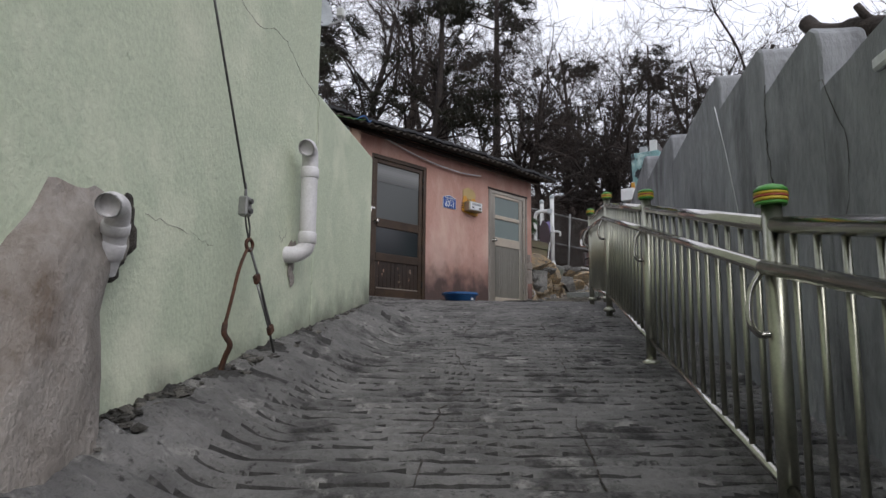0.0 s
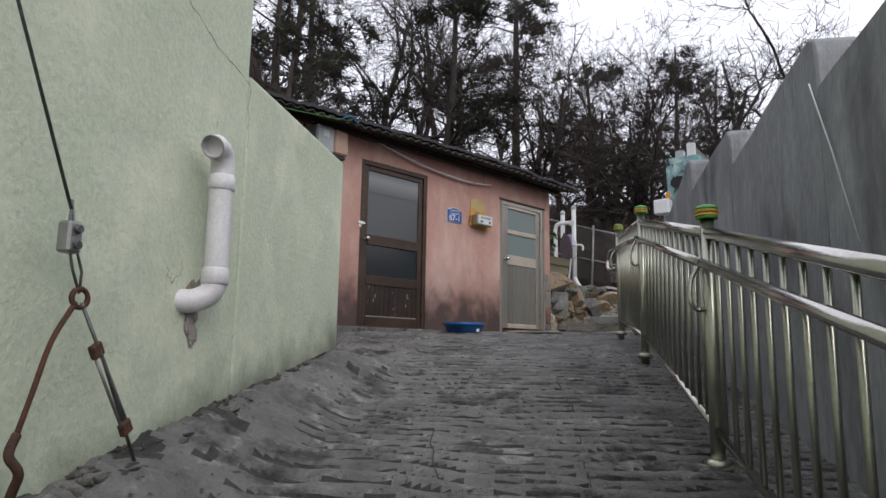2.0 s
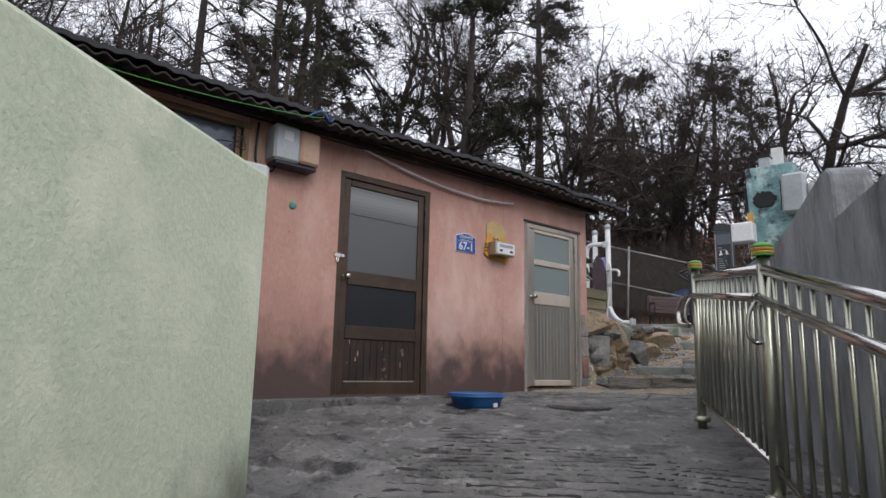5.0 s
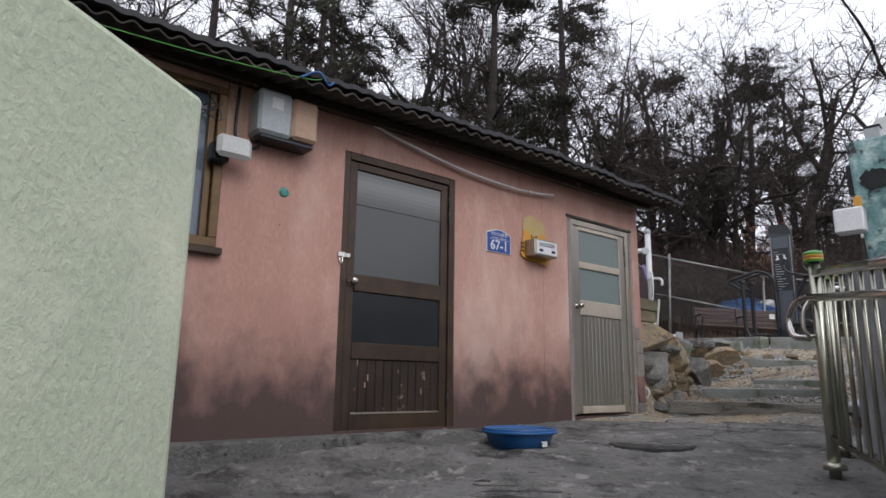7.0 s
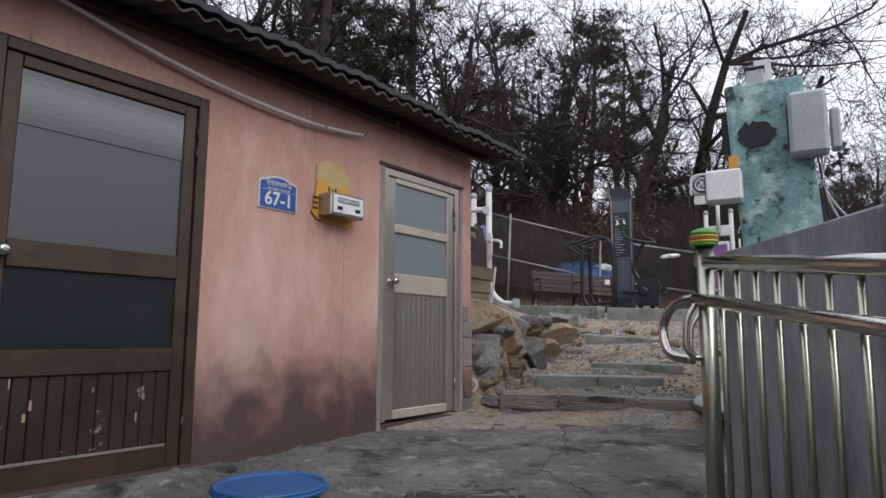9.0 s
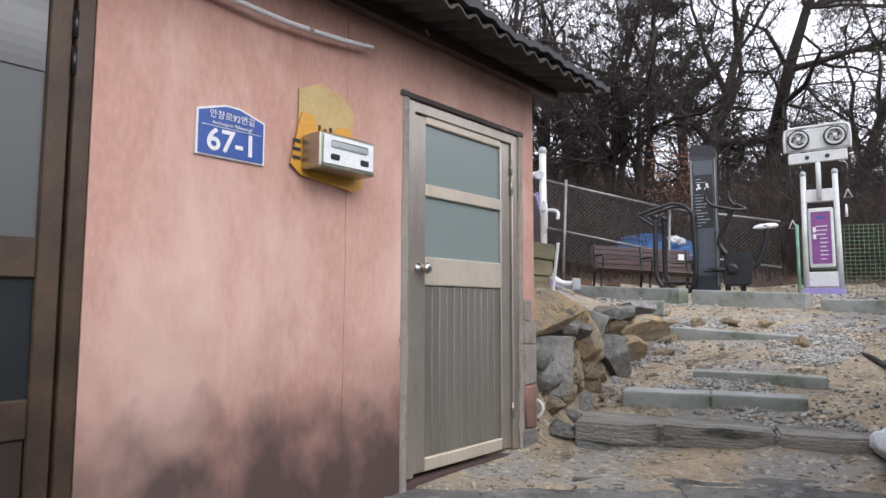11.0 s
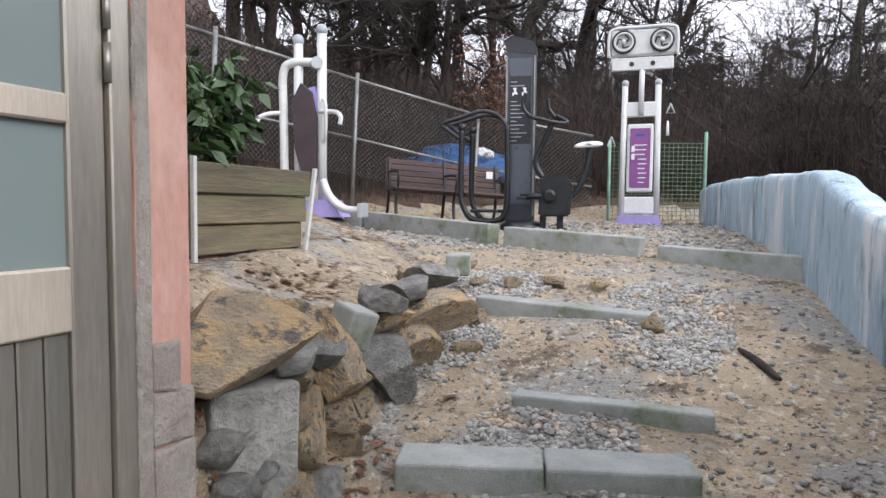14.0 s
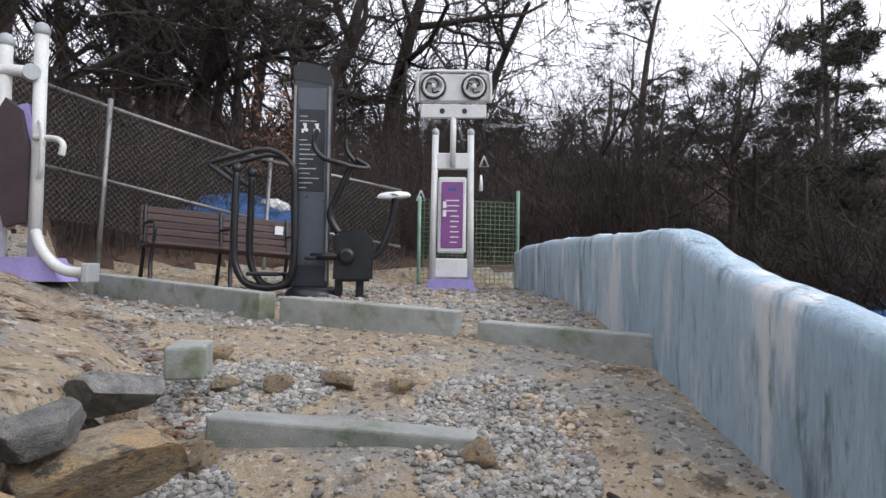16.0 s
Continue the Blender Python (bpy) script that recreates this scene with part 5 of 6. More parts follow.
# broad flagstone step
FL = along((1.55, 12.86, 2.135), (1.65, -0.55))
for i, (a, b2, d) in enumerate(((0.0, 0.50, 0.42), (0.505, 1.12, 0.50), (1.125, 1.75, 0.46))):
    bm = bmesh.new()
    pts = [(a, 0.0), (a + 0.02, d), (b2 - 0.01, d + 0.03), (b2, 0.02), ((a + b2) / 2, -0.04)]
    lo = [bm.verts.new((x, y, -0.12)) for x, y in pts]
    hi = [bm.verts.new((x, y, 0.0 + 0.012 * ((i + k) % 2))) for k, (x, y) in enumerate(pts)]
    bm.faces.new(hi)
    bm.faces.new(lo[::-1])
    for k in range(5):
        bm.faces.new((lo[k], hi[k], hi[(k + 1) % 5], lo[(k + 1) % 5]))
    bmesh.ops.recalc_face_normals(bm, faces=bm.faces)
    bmesh.ops.bevel(bm, geom=bm.edges[:], offset=0.015, segments=2, affect="EDGES")
    bmesh.ops.triangulate(bm, faces=bm.faces[:])
    bmesh.ops.subdivide_edges(bm, edges=bm.edges[:], cuts=3, use_grid_fill=True)
    for v in bm.verts:
        v.co += 0.014 * Vector((noise.noise(v.co * 6), noise.noise(v.co * 6 + Vector((4, 0, 0))), 0.6 * noise.noise(v.co * 4)))
    tagged(finish("flagstone", bm, FLAG, None, FL), "rough grey flagstone laid as a broad step", "flagstone", "flagstone steps")
for k in range(7):
    p = FL @ Vector((0.15 + 0.24 * k, -0.02, -0.10))
    stone(p.x, p.y, p.z - 0.05, 0.30, 0.15, 0.075, -18 + rnd.uniform(-8, 8), True, 0, group="flagstone footing stones")

# gravel
def scatter(name, label, material, count, seed, place, rmin, rmax, flat=0.85):
    r = random.Random(seed)
    base = bmesh.new()
    bmesh.ops.create_icosphere(base, subdivisions=1, radius=1)
    bv, bf = [v.co.copy() for v in base.verts], [[v.index for v in f.verts] for f in base.faces]
    base.free()
    verts, faces = [], []
    while len(verts) < count * len(bv):
        x, y = place(r)
        s = rmin + (rmax - rmin) * r.random() ** 3
        m = Euler((r.uniform(0, 6), r.uniform(0, 6), r.uniform(0, 6))).to_matrix()
        o, z, sc = len(verts), rough_land(x, y) + s * 0.3, (s * r.uniform(0.8, 1.5), s, s * flat)
        for v in bv:
            q = m @ (v * r.uniform(0.75, 1.15))
            verts.append((x + q.x * sc[0], y + q.y * sc[1], z + q.z * sc[2]))
        faces += [[o + i for i in f] for f in bf]
    me = bpy.data.meshes.new(name)
    me.from_pydata(verts, [], faces)
    me.materials.append(material)
    return tagged(new(name, me), label, "gravel", kind="stuff")


def on_slope(r):
    while True:
        x, y = r.uniform(1.3, 5.6), r.uniform(12.3, 16.5)
        q = BLUELINE.inverted() @ Vector((x, y, 0))
        if q.y > 0.02 and behind(BANK, x, y) < -0.05 and 0.5 * x + 0.866 * y > 12.2:
            bare = smooth(14.9, 15.5, 0.5 * x + 0.866 * y) + smooth(1.0, 0.3, q.y) * 0.8
            if noise.noise(Vector((x * 1.1, y * 1.1, 4))) - 0.9 * bare > -0.10 or r.random() < 0.04:
                return x, y


def on_yard(r):
    while True:
        x, y = r.uniform(2.5, 8), r.uniform(15.2, 20.5)
        q = BLUELINE.inverted() @ Vector((x, y, 0))
        if q.y > 0.02 and 0.5 * x + 0.866 * y > 16.0:
            return x, y


scatter("gravel", "loose grey and tan gravel on the slope", PEBBLE, 18000, 3, on_slope, 0.004, 0.021)
scatter("yard_gravel", "crushed grey stone in the exercise yard", PEBBLE, 3200, 4, on_yard, 0.012, 0.03)


def leaf_scatter(name, label, count, seed, place, material, size=0.04):
    r = random.Random(seed)
    verts, faces = [], []
    for _ in range(count):
        x, y = place(r)
        z = rough_land(x, y) + 0.012
        a, t = r.uniform(0, 6.3), r.uniform(-0.5, 0.5)
        l, w = size * r.uniform(0.6, 1.3), size * r.uniform(0.25, 0.5)
        o = len(verts)
        c, s = math.cos(a), math.sin(a)
        for u, v, h in ((-l, 0, 0), (0, -w, 0.2 * w), (l, 0, l * t * 0.5), (0, w, 0.25 * w)):
            verts.append((x + u * c - v * s, y + u * s + v * c, z + abs(h)))
        faces.append((o, o + 1, o + 2, o + 3))
    me = bpy.data.meshes.new(name)
    me.from_pydata(verts, [], faces)
    me.materials.append(material)
    return tagged(new(name, me), label, "fallen leaves", kind="stuff")


def on_bank(r):
    while True:
        x, y = r.uniform(0.6, 2.9), r.uniform(12.9, 17)
        if -0.35 < behind(BANK, x, y) < 0.9 and (noise.noise(Vector((x * 2, y * 2, 9))) > 0.05):
            return x, y


def on_far(r):
    return r.uniform(0.5, 9), r.uniform(17.5, 24)


leaf_scatter("fallen_leaves", "dry brown leaves on the bank", 700, 6, on_bank, DEADLEAF)
leaf_scatter("fallen_leaves", "dry brown leaves under the mesh fence", 2600, 7, on_far, DEADLEAF, 0.05)
bm = bmesh.new()
keys = [(3.90, 13.78), (3.88, 13.62), (3.84, 13.43)]
bm_tube(bm, curve_pts([(x, y, land(x, y) + 0.02) for x, y in keys], 6), [0.010 + 0.012 * math.sin(math.pi * k / 12) for k in range(13)], 6)
tagged(finish("bark_strip", bm, BARK, None), "dark curled strip of bark lying on the gravel", "bark")
tagged(tube_part("hose_end", None, PVC, curve_pts([(1.29, 12.83, 2.17), (1.335, 12.82, 2.175), (1.36, 12.82, 2.22), (1.335, 12.83, 2.265), (1.28, 12.84, 2.27)]), 0.010, 8), "white bent hose end at the house corner", "hose")
# ---------- exercise yard ----------
def facing(x, y, z, tx, ty):
    """A frame at a place whose front (-y) looks at (tx, ty)."""
    d = Vector((tx - x, ty - y, 0)).normalized()
    return along((x, y, z), (-d.y, d.x))


# pulley tower
pt = thing("pulley_trainer", "white and lilac outdoor pulley trainer with two wheels", "exercise machine", facing(6.46, 18.78, 2.93, 1.6, 11.6) @ Matrix.Scale(1.045, 4))
bm = bmesh.new()
bm_poly(bm, [(-0.31, 0), (0.31, 0), (0.25, 0.20), (-0.25, 0.20)], -0.16, 0.16)
bmesh.ops.bevel(bm, geom=bm.edges[:], offset=0.015, segments=2, affect="EDGES")
part("base", bm, PURPLE, pt, "lilac base shoe")
for x in (-0.22, 0.22):
    tube_part("post", pt, WHITE, [(x, 0, 0.15), (x * 0.93, 0, 1.87)], 0.038, 14)
    bm = bmesh.new()
    bm_lathe(bm, [(0.03, 0), (0.043, 0.02), (0.045, 0.05), (0.03, 0.08), (0.008, 0.09)], 14, (x * 0.93, 0, 1.86))
    part("post_cap", bm, GREYBOX, pt)
for z0, z1 in ((0.22, 0.44), (1.47, 1.66)):
    box_part("crossplate", pt, WHITE, (-0.19, 0.19, -0.03, 0.03, z0, z1), 0.012)
box_part("panel_frame", pt, WHITE, (-0.165, 0.165, -0.045, -0.01, 0.50, 1.38), 0.02)
box_part("notice_panel", pt, PLUM, (-0.125, 0.125, -0.052, -0.044, 0.56, 1.32), 0.01, "plum instruction panel with pale lines")
for i in range(9):
    w = 0.08 if i % 3 else 0.06
    box_part("text_bar", pt, SIGNWHITE, (-0.02 - (0.05 if i > 5 else 0.0), w, -0.055, -0.052, 0.62 + 0.06 * i, 0.632 + 0.06 * i), 0)
for z in (0.92, 1.02):
    box_part("pictogram", pt, SIGNWHITE, (-0.105, -0.065, -0.055, -0.052, z, z + 0.075), 0)
box_part("emblem", pt, TUB, (-0.06, 0.05, -0.055, -0.052, 1.22, 1.25), 0.004)
tube_part("mast", pt, WHITE, [(0, -0.05, 1.50), (0, -0.02, 2.20)], 0.034, 14)
box_part("lower_plate", pt, WHITE, (-0.38, 0.38, -0.06, -0.02, 2.06, 2.22), 0.01)
box_part("head_plate", pt, WHITE, (-0.41, 0.41, -0.05, 0.02, 2.24, 2.58), 0.03)
tube_part("head_rim", pt, WHITE, curve_pts([(-0.42, -0.06, 2.24), (-0.42, -0.06, 2.48), (-0.36, -0.06, 2.59), (0, -0.06, 2.60), (0.36, -0.06, 2.59), (0.42, -0.06, 2.48), (0.42, -0.06, 2.24)]), 0.02, 8)
for x in (-0.235, 0.235):
    wh = thing("wheel", "", "")
    wh.parent, wh.matrix_basis = pt, pose(x, -0.075, 2.42, 90, 0, 0)
    bm = bmesh.new()
    bm_tube(bm, [Vector((0.135 * math.cos(a), 0.135 * math.sin(a), 0)) for a in np.linspace(0, 2 * math.pi, 26)], 0.016, 8, False)
    part("tyre", bm, BLACK, wh)
    bm = bmesh.new()
    bm_tube(bm, [Vector((0.112 * math.cos(a), 0.112 * math.sin(a), 0.006)) for a in np.linspace(0, 2 * math.pi, 26)], 0.014, 8, False)
    part("rim", bm, WHITE, wh)
    for k in range(3):
        a = k * 2.094
        tube_part("spoke", wh, BLACK, curve_pts([(0.02 * math.cos(a), 0.02 * math.sin(a), 0.01), (0.07 * math.cos(a + 0.5), 0.07 * math.sin(a + 0.5), 0.012), (0.09 * math.cos(a + 1.4), 0.09 * math.sin(a + 1.4), 0.012)]), 0.011, 6)
    bm = bmesh.new()
    bm_lathe(bm, [(0.03, -0.01), (0.03, 0.02), (0.01, 0.026)], 12)
    part("hub", bm, WHITE, wh)
    bm = bmesh.new()
    bm_lathe(bm, [(0.03, 0), (0.03, 0.01), (0.02, 0.012)], 12)
    part("bolt_hole", bm, BLACK, pt, at=pose(x * 0.55, -0.06, 2.14, 90, 0, 0))
for x, z in ((0.36, 1.62), (-0.36, 1.22)):
    tube_part("cord", pt, BLACK, [(x, -0.06, 2.08), (x, -0.06, z)], 0.005, 5)
    tube_part("stirrup", pt, GREYBOX, [(x, -0.06, z), (x - 0.05, -0.06, z - 0.12), (x + 0.05, -0.06, z - 0.12), (x, -0.06, z)], 0.010, 6)
tube_part("tassel", pt, SIGNWHITE, [(0.33, -0.06, 1.40), (0.33, -0.06, 1.22)], [0.012, 0.022], 6)

# black combined trainer
ct = thing("combined_trainer", "black outdoor stepper and cycle round a panel post", "exercise machine", along((4.35, 17.95, 2.97), (0.88, -0.475)))
bm = bmesh.new()
bm_poly(bm, [(-0.15, 0.10), (0.19, 0.10), (0.19, 2.04), (0.17, 2.10), (0.06, 2.15), (-0.08, 2.17), (-0.15, 2.13)], -0.07, 0.07)
bmesh.ops.bevel(bm, geom=bm.edges[:], offset=0.015, segments=2, affect="EDGES")
part("panel_post", bm, NAVY, ct)
bm = bmesh.new()
bm_poly(bm, [(-0.155, 2.02), (0.195, 1.97), (0.195, 2.045), (0.172, 2.108), (0.06, 2.158), (-0.08, 2.178), (-0.155, 2.136)], -0.076, 0.076)
part("panel_head", bm, BLACK, ct, "black end cap")
for x in (-0.148, 0.166):
    box_part("edge_trim", ct, GALV, (x, x + 0.022, -0.078, -0.070, 0.16, 1.96), 0.003, "satin edge trim")
box_part("panel_strip", ct, PANELBLUE, (-0.112, 0.15, -0.075, -0.069, 0.30, 1.94), 0.004)
box_part("instruction_panel", ct, BLACK, (-0.105, 0.142, -0.079, -0.074, 0.98, 1.74), 0.003)
for i in range(16):
    if i in (11, 12, 13):
        continue
    box_part("text_bar", ct, GREYBOX, (-0.09, -0.02 + 0.14 * ((i * 7) % 5) / 5, -0.081, -0.079, 1.01 + 0.044 * i, 1.018 + 0.044 * i), 0)
for x in (-0.045, 0.065):
    for dx, dz, w, h in ((0, 0.07, 0.018, 0.018), (0.004, 0.02, 0.012, 0.05), (-0.018, 0.0, 0.010, 0.035), (0.02, 0.012, 0.010, 0.03)):
        box_part("pictogram", ct, SIGNWHITE, (x + dx - w, x + dx + w, -0.081, -0.079, 1.52 + dz, 1.52 + dz + h), 0.002)
bm = bmesh.new()
bm_lathe(bm, [(0.25, -0.03), (0.25, 0.05), (0.22, 0.085), (0.17, 0.11)], 26, (0.05, 0, 0))
part("foot", bm, BLACK, ct)
for y, dx in ((-0.14, 0.0), (0.16, 0.07)):
    tube_part("stepper_frame", ct, BLACK, curve_pts([(-0.10, y, 1.14), (-0.17, y, 1.24), (-0.25, y, 1.31), (-0.41, y, 1.345), (-0.64, y, 1.285), (-0.82, y, 1.232), (-0.872 + dx, y, 1.203), (-0.837 + dx, y, 1.165), (-0.66 + dx, y, 1.04)], 5), 0.024, 10)
    tube_part("stepper_arm", ct, BLACK, curve_pts([(-0.635 + dx, y, 1.15), (-0.64 + dx, y, 0.80), (-0.642 + dx, y, 0.42), (-0.613 + dx, y, 0.265), (-0.533 + dx, y, 0.14), (-0.40, y, 0.10), (-0.30, y, 0.097), (-0.17, y, 0.14), (-0.115, y, 0.27), (-0.105, y, 0.55), (-0.11, y, 0.85), (-0.117, y, 1.18)], 5), 0.033, 10)
    bm = bmesh.new()
    bm_lathe(bm, [(0.035, -0.03), (0.048, -0.01), (0.048, 0.03), (0.03, 0.05)], 12, (-0.632 + dx, y, 1.16))
    part("pivot_cap", bm, BLACK, ct)
    box_part("pedal_plate", ct, BLACK, (-0.52 + dx, -0.22 + dx, y - 0.06, y + 0.06, 0.20, 0.235), 0.01)
for side in (-0.30, -0.02):
    tube_part("handlebar", ct, BLACK, curve_pts([(0.10 if side < -0.1 else 0.33, side, 1.51 if side < -0.1 else 1.48), (0.07 if side < -0.1 else 0.34, side, 1.37), (0.15 if side < -0.1 else 0.43, side, 1.26), (0.30 if side < -0.1 else 0.50, side, 1.215), (0.40, -0.16, 1.20)], 5), 0.021, 9)
tube_part("handlebar_bridge", ct, BLACK, curve_pts([(0.15, -0.30, 1.25), (0.40, -0.20, 1.20), (0.55, -0.12, 1.205), (0.43, -0.04, 1.29)], 5), 0.021, 9)
tube_part("steering_stem", ct, BLACK, curve_pts([(0.39, -0.16, 1.20), (0.30, -0.14, 1.0), (0.235, -0.12, 0.86), (0.208, -0.12, 0.77), (0.23, -0.12, 0.69), (0.29, -0.12, 0.60)], 5), 0.034, 10)
bm = bmesh.new()
bm_poly(bm, [(0.25, 0.16), (0.60, 0.165), (0.62, 0.53), (0.52, 0.635), (0.27, 0.60)], -0.24, 0.0)
bmesh.ops.bevel(bm, geom=bm.edges[:], offset=0.022, segments=2, affect="EDGES")
part("crank_case", bm, BLACK, ct)
for x in (0.30, 0.49):
    box_part("leg", ct, BLACK, (x - 0.035, x + 0.035, -0.17, -0.09, -0.06, 0.18), 0.008)
tube_part("crank", ct, BLACK, [(0.05, -0.18, 0.38), (0.36, -0.22, 0.39)], 0.034, 10)
bm = bmesh.new()
bm_lathe(bm, [(0.075, -0.02), (0.075, 0.02), (0.04, 0.03)], 16)
part("crank_boss", bm, BLACK, ct, at=pose(0.37, -0.245, 0.39, 90, 0, 0))
box_part("pedal", ct, BLACK, (0.02, 0.12, -0.36, -0.24, 0.35, 0.385), 0.008)
tube_part("seat_post", ct, BLACK, curve_pts([(0.55, -0.12, 0.37), (0.62, -0.12, 0.40), (0.69, -0.12, 0.48), (0.77, -0.12, 0.70), (0.80, -0.12, 0.92)], 5), 0.036, 10)
bm = bmesh.new()
o = bmesh.ops.create_icosphere(bm, subdivisions=3, radius=1)["verts"]
for v in o:
    v.co = Vector((v.co.x * 0.155, v.co.y * (0.11 if v.co.x > 0 else 0.065), max(v.co.z, -0.3) * 0.05)) + Vector((0.785, -0.12, 0.94 + 0.02 * max(0, v.co.x)))
part("saddle", bm, SIGNWHITE, ct, "white saddle")

# chest press
cp = thing("press_trainer", "white and lilac outdoor press trainer with brown back pads", "exercise machine", facing(2.20, 18.75, 3.10, 1.5, 11.2) @ pose(0, 0, 0, 0, 0, -25))
bm = bmesh.new()
bm_poly(bm, [(-0.42, 0), (0.30, 0), (0.18, 0.20), (-0.30, 0.20)], -0.16, 0.16)
part("base", bm, PURPLE, cp, "lilac base shoe")
for x, zt in ((0.0, 2.12), (-0.30, 2.02)):
    tube_part("post", cp, WHITE, [(x, 0, 0.15), (x, 0, zt)], 0.055, 14)
    bm = bmesh.new()
    bm_lathe(bm, [(0.045, 0), (0.066, 0.03), (0.066, 0.07), (0.045, 0.11), (0.012, 0.125)], 14, (x, 0, zt - 0.01))
    part("post_cap", bm, GREYBOX, cp)
tube_part("hanging_arm", cp, WHITE, curve_pts([(-0.05, 0.02, 1.80), (-0.35, -0.04, 1.80), (-0.47, -0.05, 1.68), (-0.47, -0.05, 1.2), (-0.46, -0.05, 0.22)]), 0.05, 12)
tube_part("pivot", cp, GREYBOX, [(-0.08, 0, 1.78), (-0.02, -0.09, 1.78)], 0.07, 12)
bm = bmesh.new()
bm_poly(bm, [(-0.20, 0.45), (-0.04, 0.50), (-0.03, 1.15), (-0.10, 1.45), (-0.22, 1.55), (-0.33, 1.35), (-0.30, 0.8)], -0.11, -0.05)
part("back_pad", bm, MAROON, cp)
bm = bmesh.new()
bm_poly(bm, [(-0.10, 0.7), (-0.02, 0.8), (-0.015, 1.3), (-0.08, 1.52), (-0.16, 1.5)], -0.04, 0.02)
part("pad_shell", bm, PURPLE, cp)
for s in (1, -1):
    tube_part("grip", cp, WHITE, curve_pts([(0.0 if s > 0 else -0.47, -0.06, 1.22), ((0.22 if s > 0 else -0.62), -0.14, 1.20), ((0.32 if s > 0 else -0.72), -0.2, 1.14), ((0.31 if s > 0 else -0.70), -0.2, 1.05)]), 0.026, 9)
tube_part("side_handle", cp, WHITE, curve_pts([(0.04, -0.06, 1.36), (0.10, -0.12, 1.28), (0.10, -0.12, 0.98), (0.05, -0.06, 0.88)]), 0.02, 8)
tube_part("foot_bar", cp, WHITE, curve_pts([(0.04, -0.06, 0.42), (0.16, -0.14, 0.24), (0.36, -0.2, 0.10), (0.62, -0.26, 0.08)]), 0.045, 10)
box_part("foot_rest", cp, GREYBOX, (0.58, 0.64, -0.36, -0.16, 0.0, 0.16), 0.01)
for z in (0.40, 0.52, 0.64):
    box_part("bolt", cp, BLACK, (-0.16, -0.12, -0.07, -0.05, z, z + 0.04), 0.004)

# bench
bench = thing("park_bench", "brown slatted park bench with black iron arms", "bench", along((3.10, 19.50, 3.08), (1.70, 0.10)) @ pose(0, 0, 0, 0, 3.2, 0))
for i in range(5):
    box_part("back_slat", bench, SLATWOOD, (0.0, 1.68, 0.10 + 0.022 * i, 0.13 + 0.022 * i, 0.43 + 0.077 * i, 0.497 + 0.077 * i), 0.006)
for i in range(5):
    box_part("seat_slat", bench, SLATWOOD, (0.0, 1.68, -0.36 + 0.088 * i, -0.284 + 0.088 * i, 0.385 - 0.006 * i, 0.415 - 0.006 * i), 0.006)
for x in (0.05, 0.84, 1.62):
    tube_part("arm_rest", bench, BLACK, curve_pts([(x, 0.12, 0.62), (x, -0.1, 0.62), (x, -0.33, 0.60), (x, -0.37, 0.52), (x, -0.34, 0.38)]), 0.018, 8)
    tube_part("front_leg", bench, BLACK, curve_pts([(x, -0.33, 0.39), (x, -0.30, 0.2), (x, -0.38, -0.06)]), 0.022, 8)
    tube_part("rear_leg", bench, BLACK, curve_pts([(x, 0.20, 0.82), (x, 0.10, 0.40), (x, 0.16, -0.06)]), 0.022, 8)
box_part("sticker", bench, SIGNWHITE, (1.46, 1.56, 0.155, 0.158, 0.62, 0.72), 0, "white sticker", pose(0, -0.03, 0.02))

# tarpaulin heap
bm = bmesh.new()
o = bmesh.ops.create_icosphere(bm, subdivisions=5, radius=1)["verts"]
for v in o:
    q = v.co.copy()
    lump = 1 + 0.30 * noise.noise(q * 1.6 + Vector((4, 0, 0))) + 0.10 * noise.noise(q * 5)
    v.co = Vector((q.x * 1.0, q.y * 0.45, max(q.z, -0.25) * 0.42)) * lump
for f in bm.faces:
    f.smooth = True
tp = tagged(finish("tarpaulin", bm, TARP, None, along((4.75, 21.75, 3.85), (1, -0.1))), "crumpled blue tarpaulin heap behind the mesh fence", "tarpaulin")
bm = bmesh.new()
o = bmesh.ops.create_icosphere(bm, subdivisions=3, radius=1)["verts"]
for v in o:
    v.co = Vector((v.co.x * 0.24, v.co.y * 0.2, v.co.z * 0.12)) * (1 + 0.3 * noise.noise(v.co * 3))
tagged(finish("sack", bm, SIGNWHITE, None, along((5.1, 21.5, 4.12), (1, 0))), "white sack on the tarpaulin", "sack")

# planter with laurel
PLF = along((1.17, 14.21, 2.95), (0.564, 0.74))
pl = thing("planter", "weathered timber planter box with pale corner posts", "planter", PLF)
for i in range(3):
    fl = 0.02 * i
    box_part("plank", pl, PLANK, (0.03 - fl, 0.90 + fl, -0.012 - fl, 0.012 - fl, 0.03 + 0.150 * i, 0.177 + 0.150 * i), 0.006)
    box_part("plank", pl, PLANK, (0.03, 0.90, 0.36, 0.384, 0.03 + 0.150 * i, 0.177 + 0.150 * i), 0.006)
    for x in (0.002 - fl, 0.905 + fl):
        box_part("end_plank", pl, PLANK, (x, x + 0.024, 0.014 - fl, 0.358, 0.03 + 0.150 * i, 0.177 + 0.150 * i), 0.005)
for x, lean in ((-0.006, -5), (0.912, 5)):
    box_part("corner_post", pl, WHITE, (-0.012, 0.012, -0.012, 0.012, -0.12, 0.50), 0.003, at=pose(x, -0.028, 0, 5, lean, 0))
box_part("soil", pl, LITTER, (0.03, 0.90, 0.014, 0.358, 0.0, 0.42), 0.005)
laurel = thing("laurel_shrub", "leafy dark green evergreen shrub in the planter", "shrub", PLF @ pose(0.40, 0.18, 0.40))
r5 = random.Random(11)
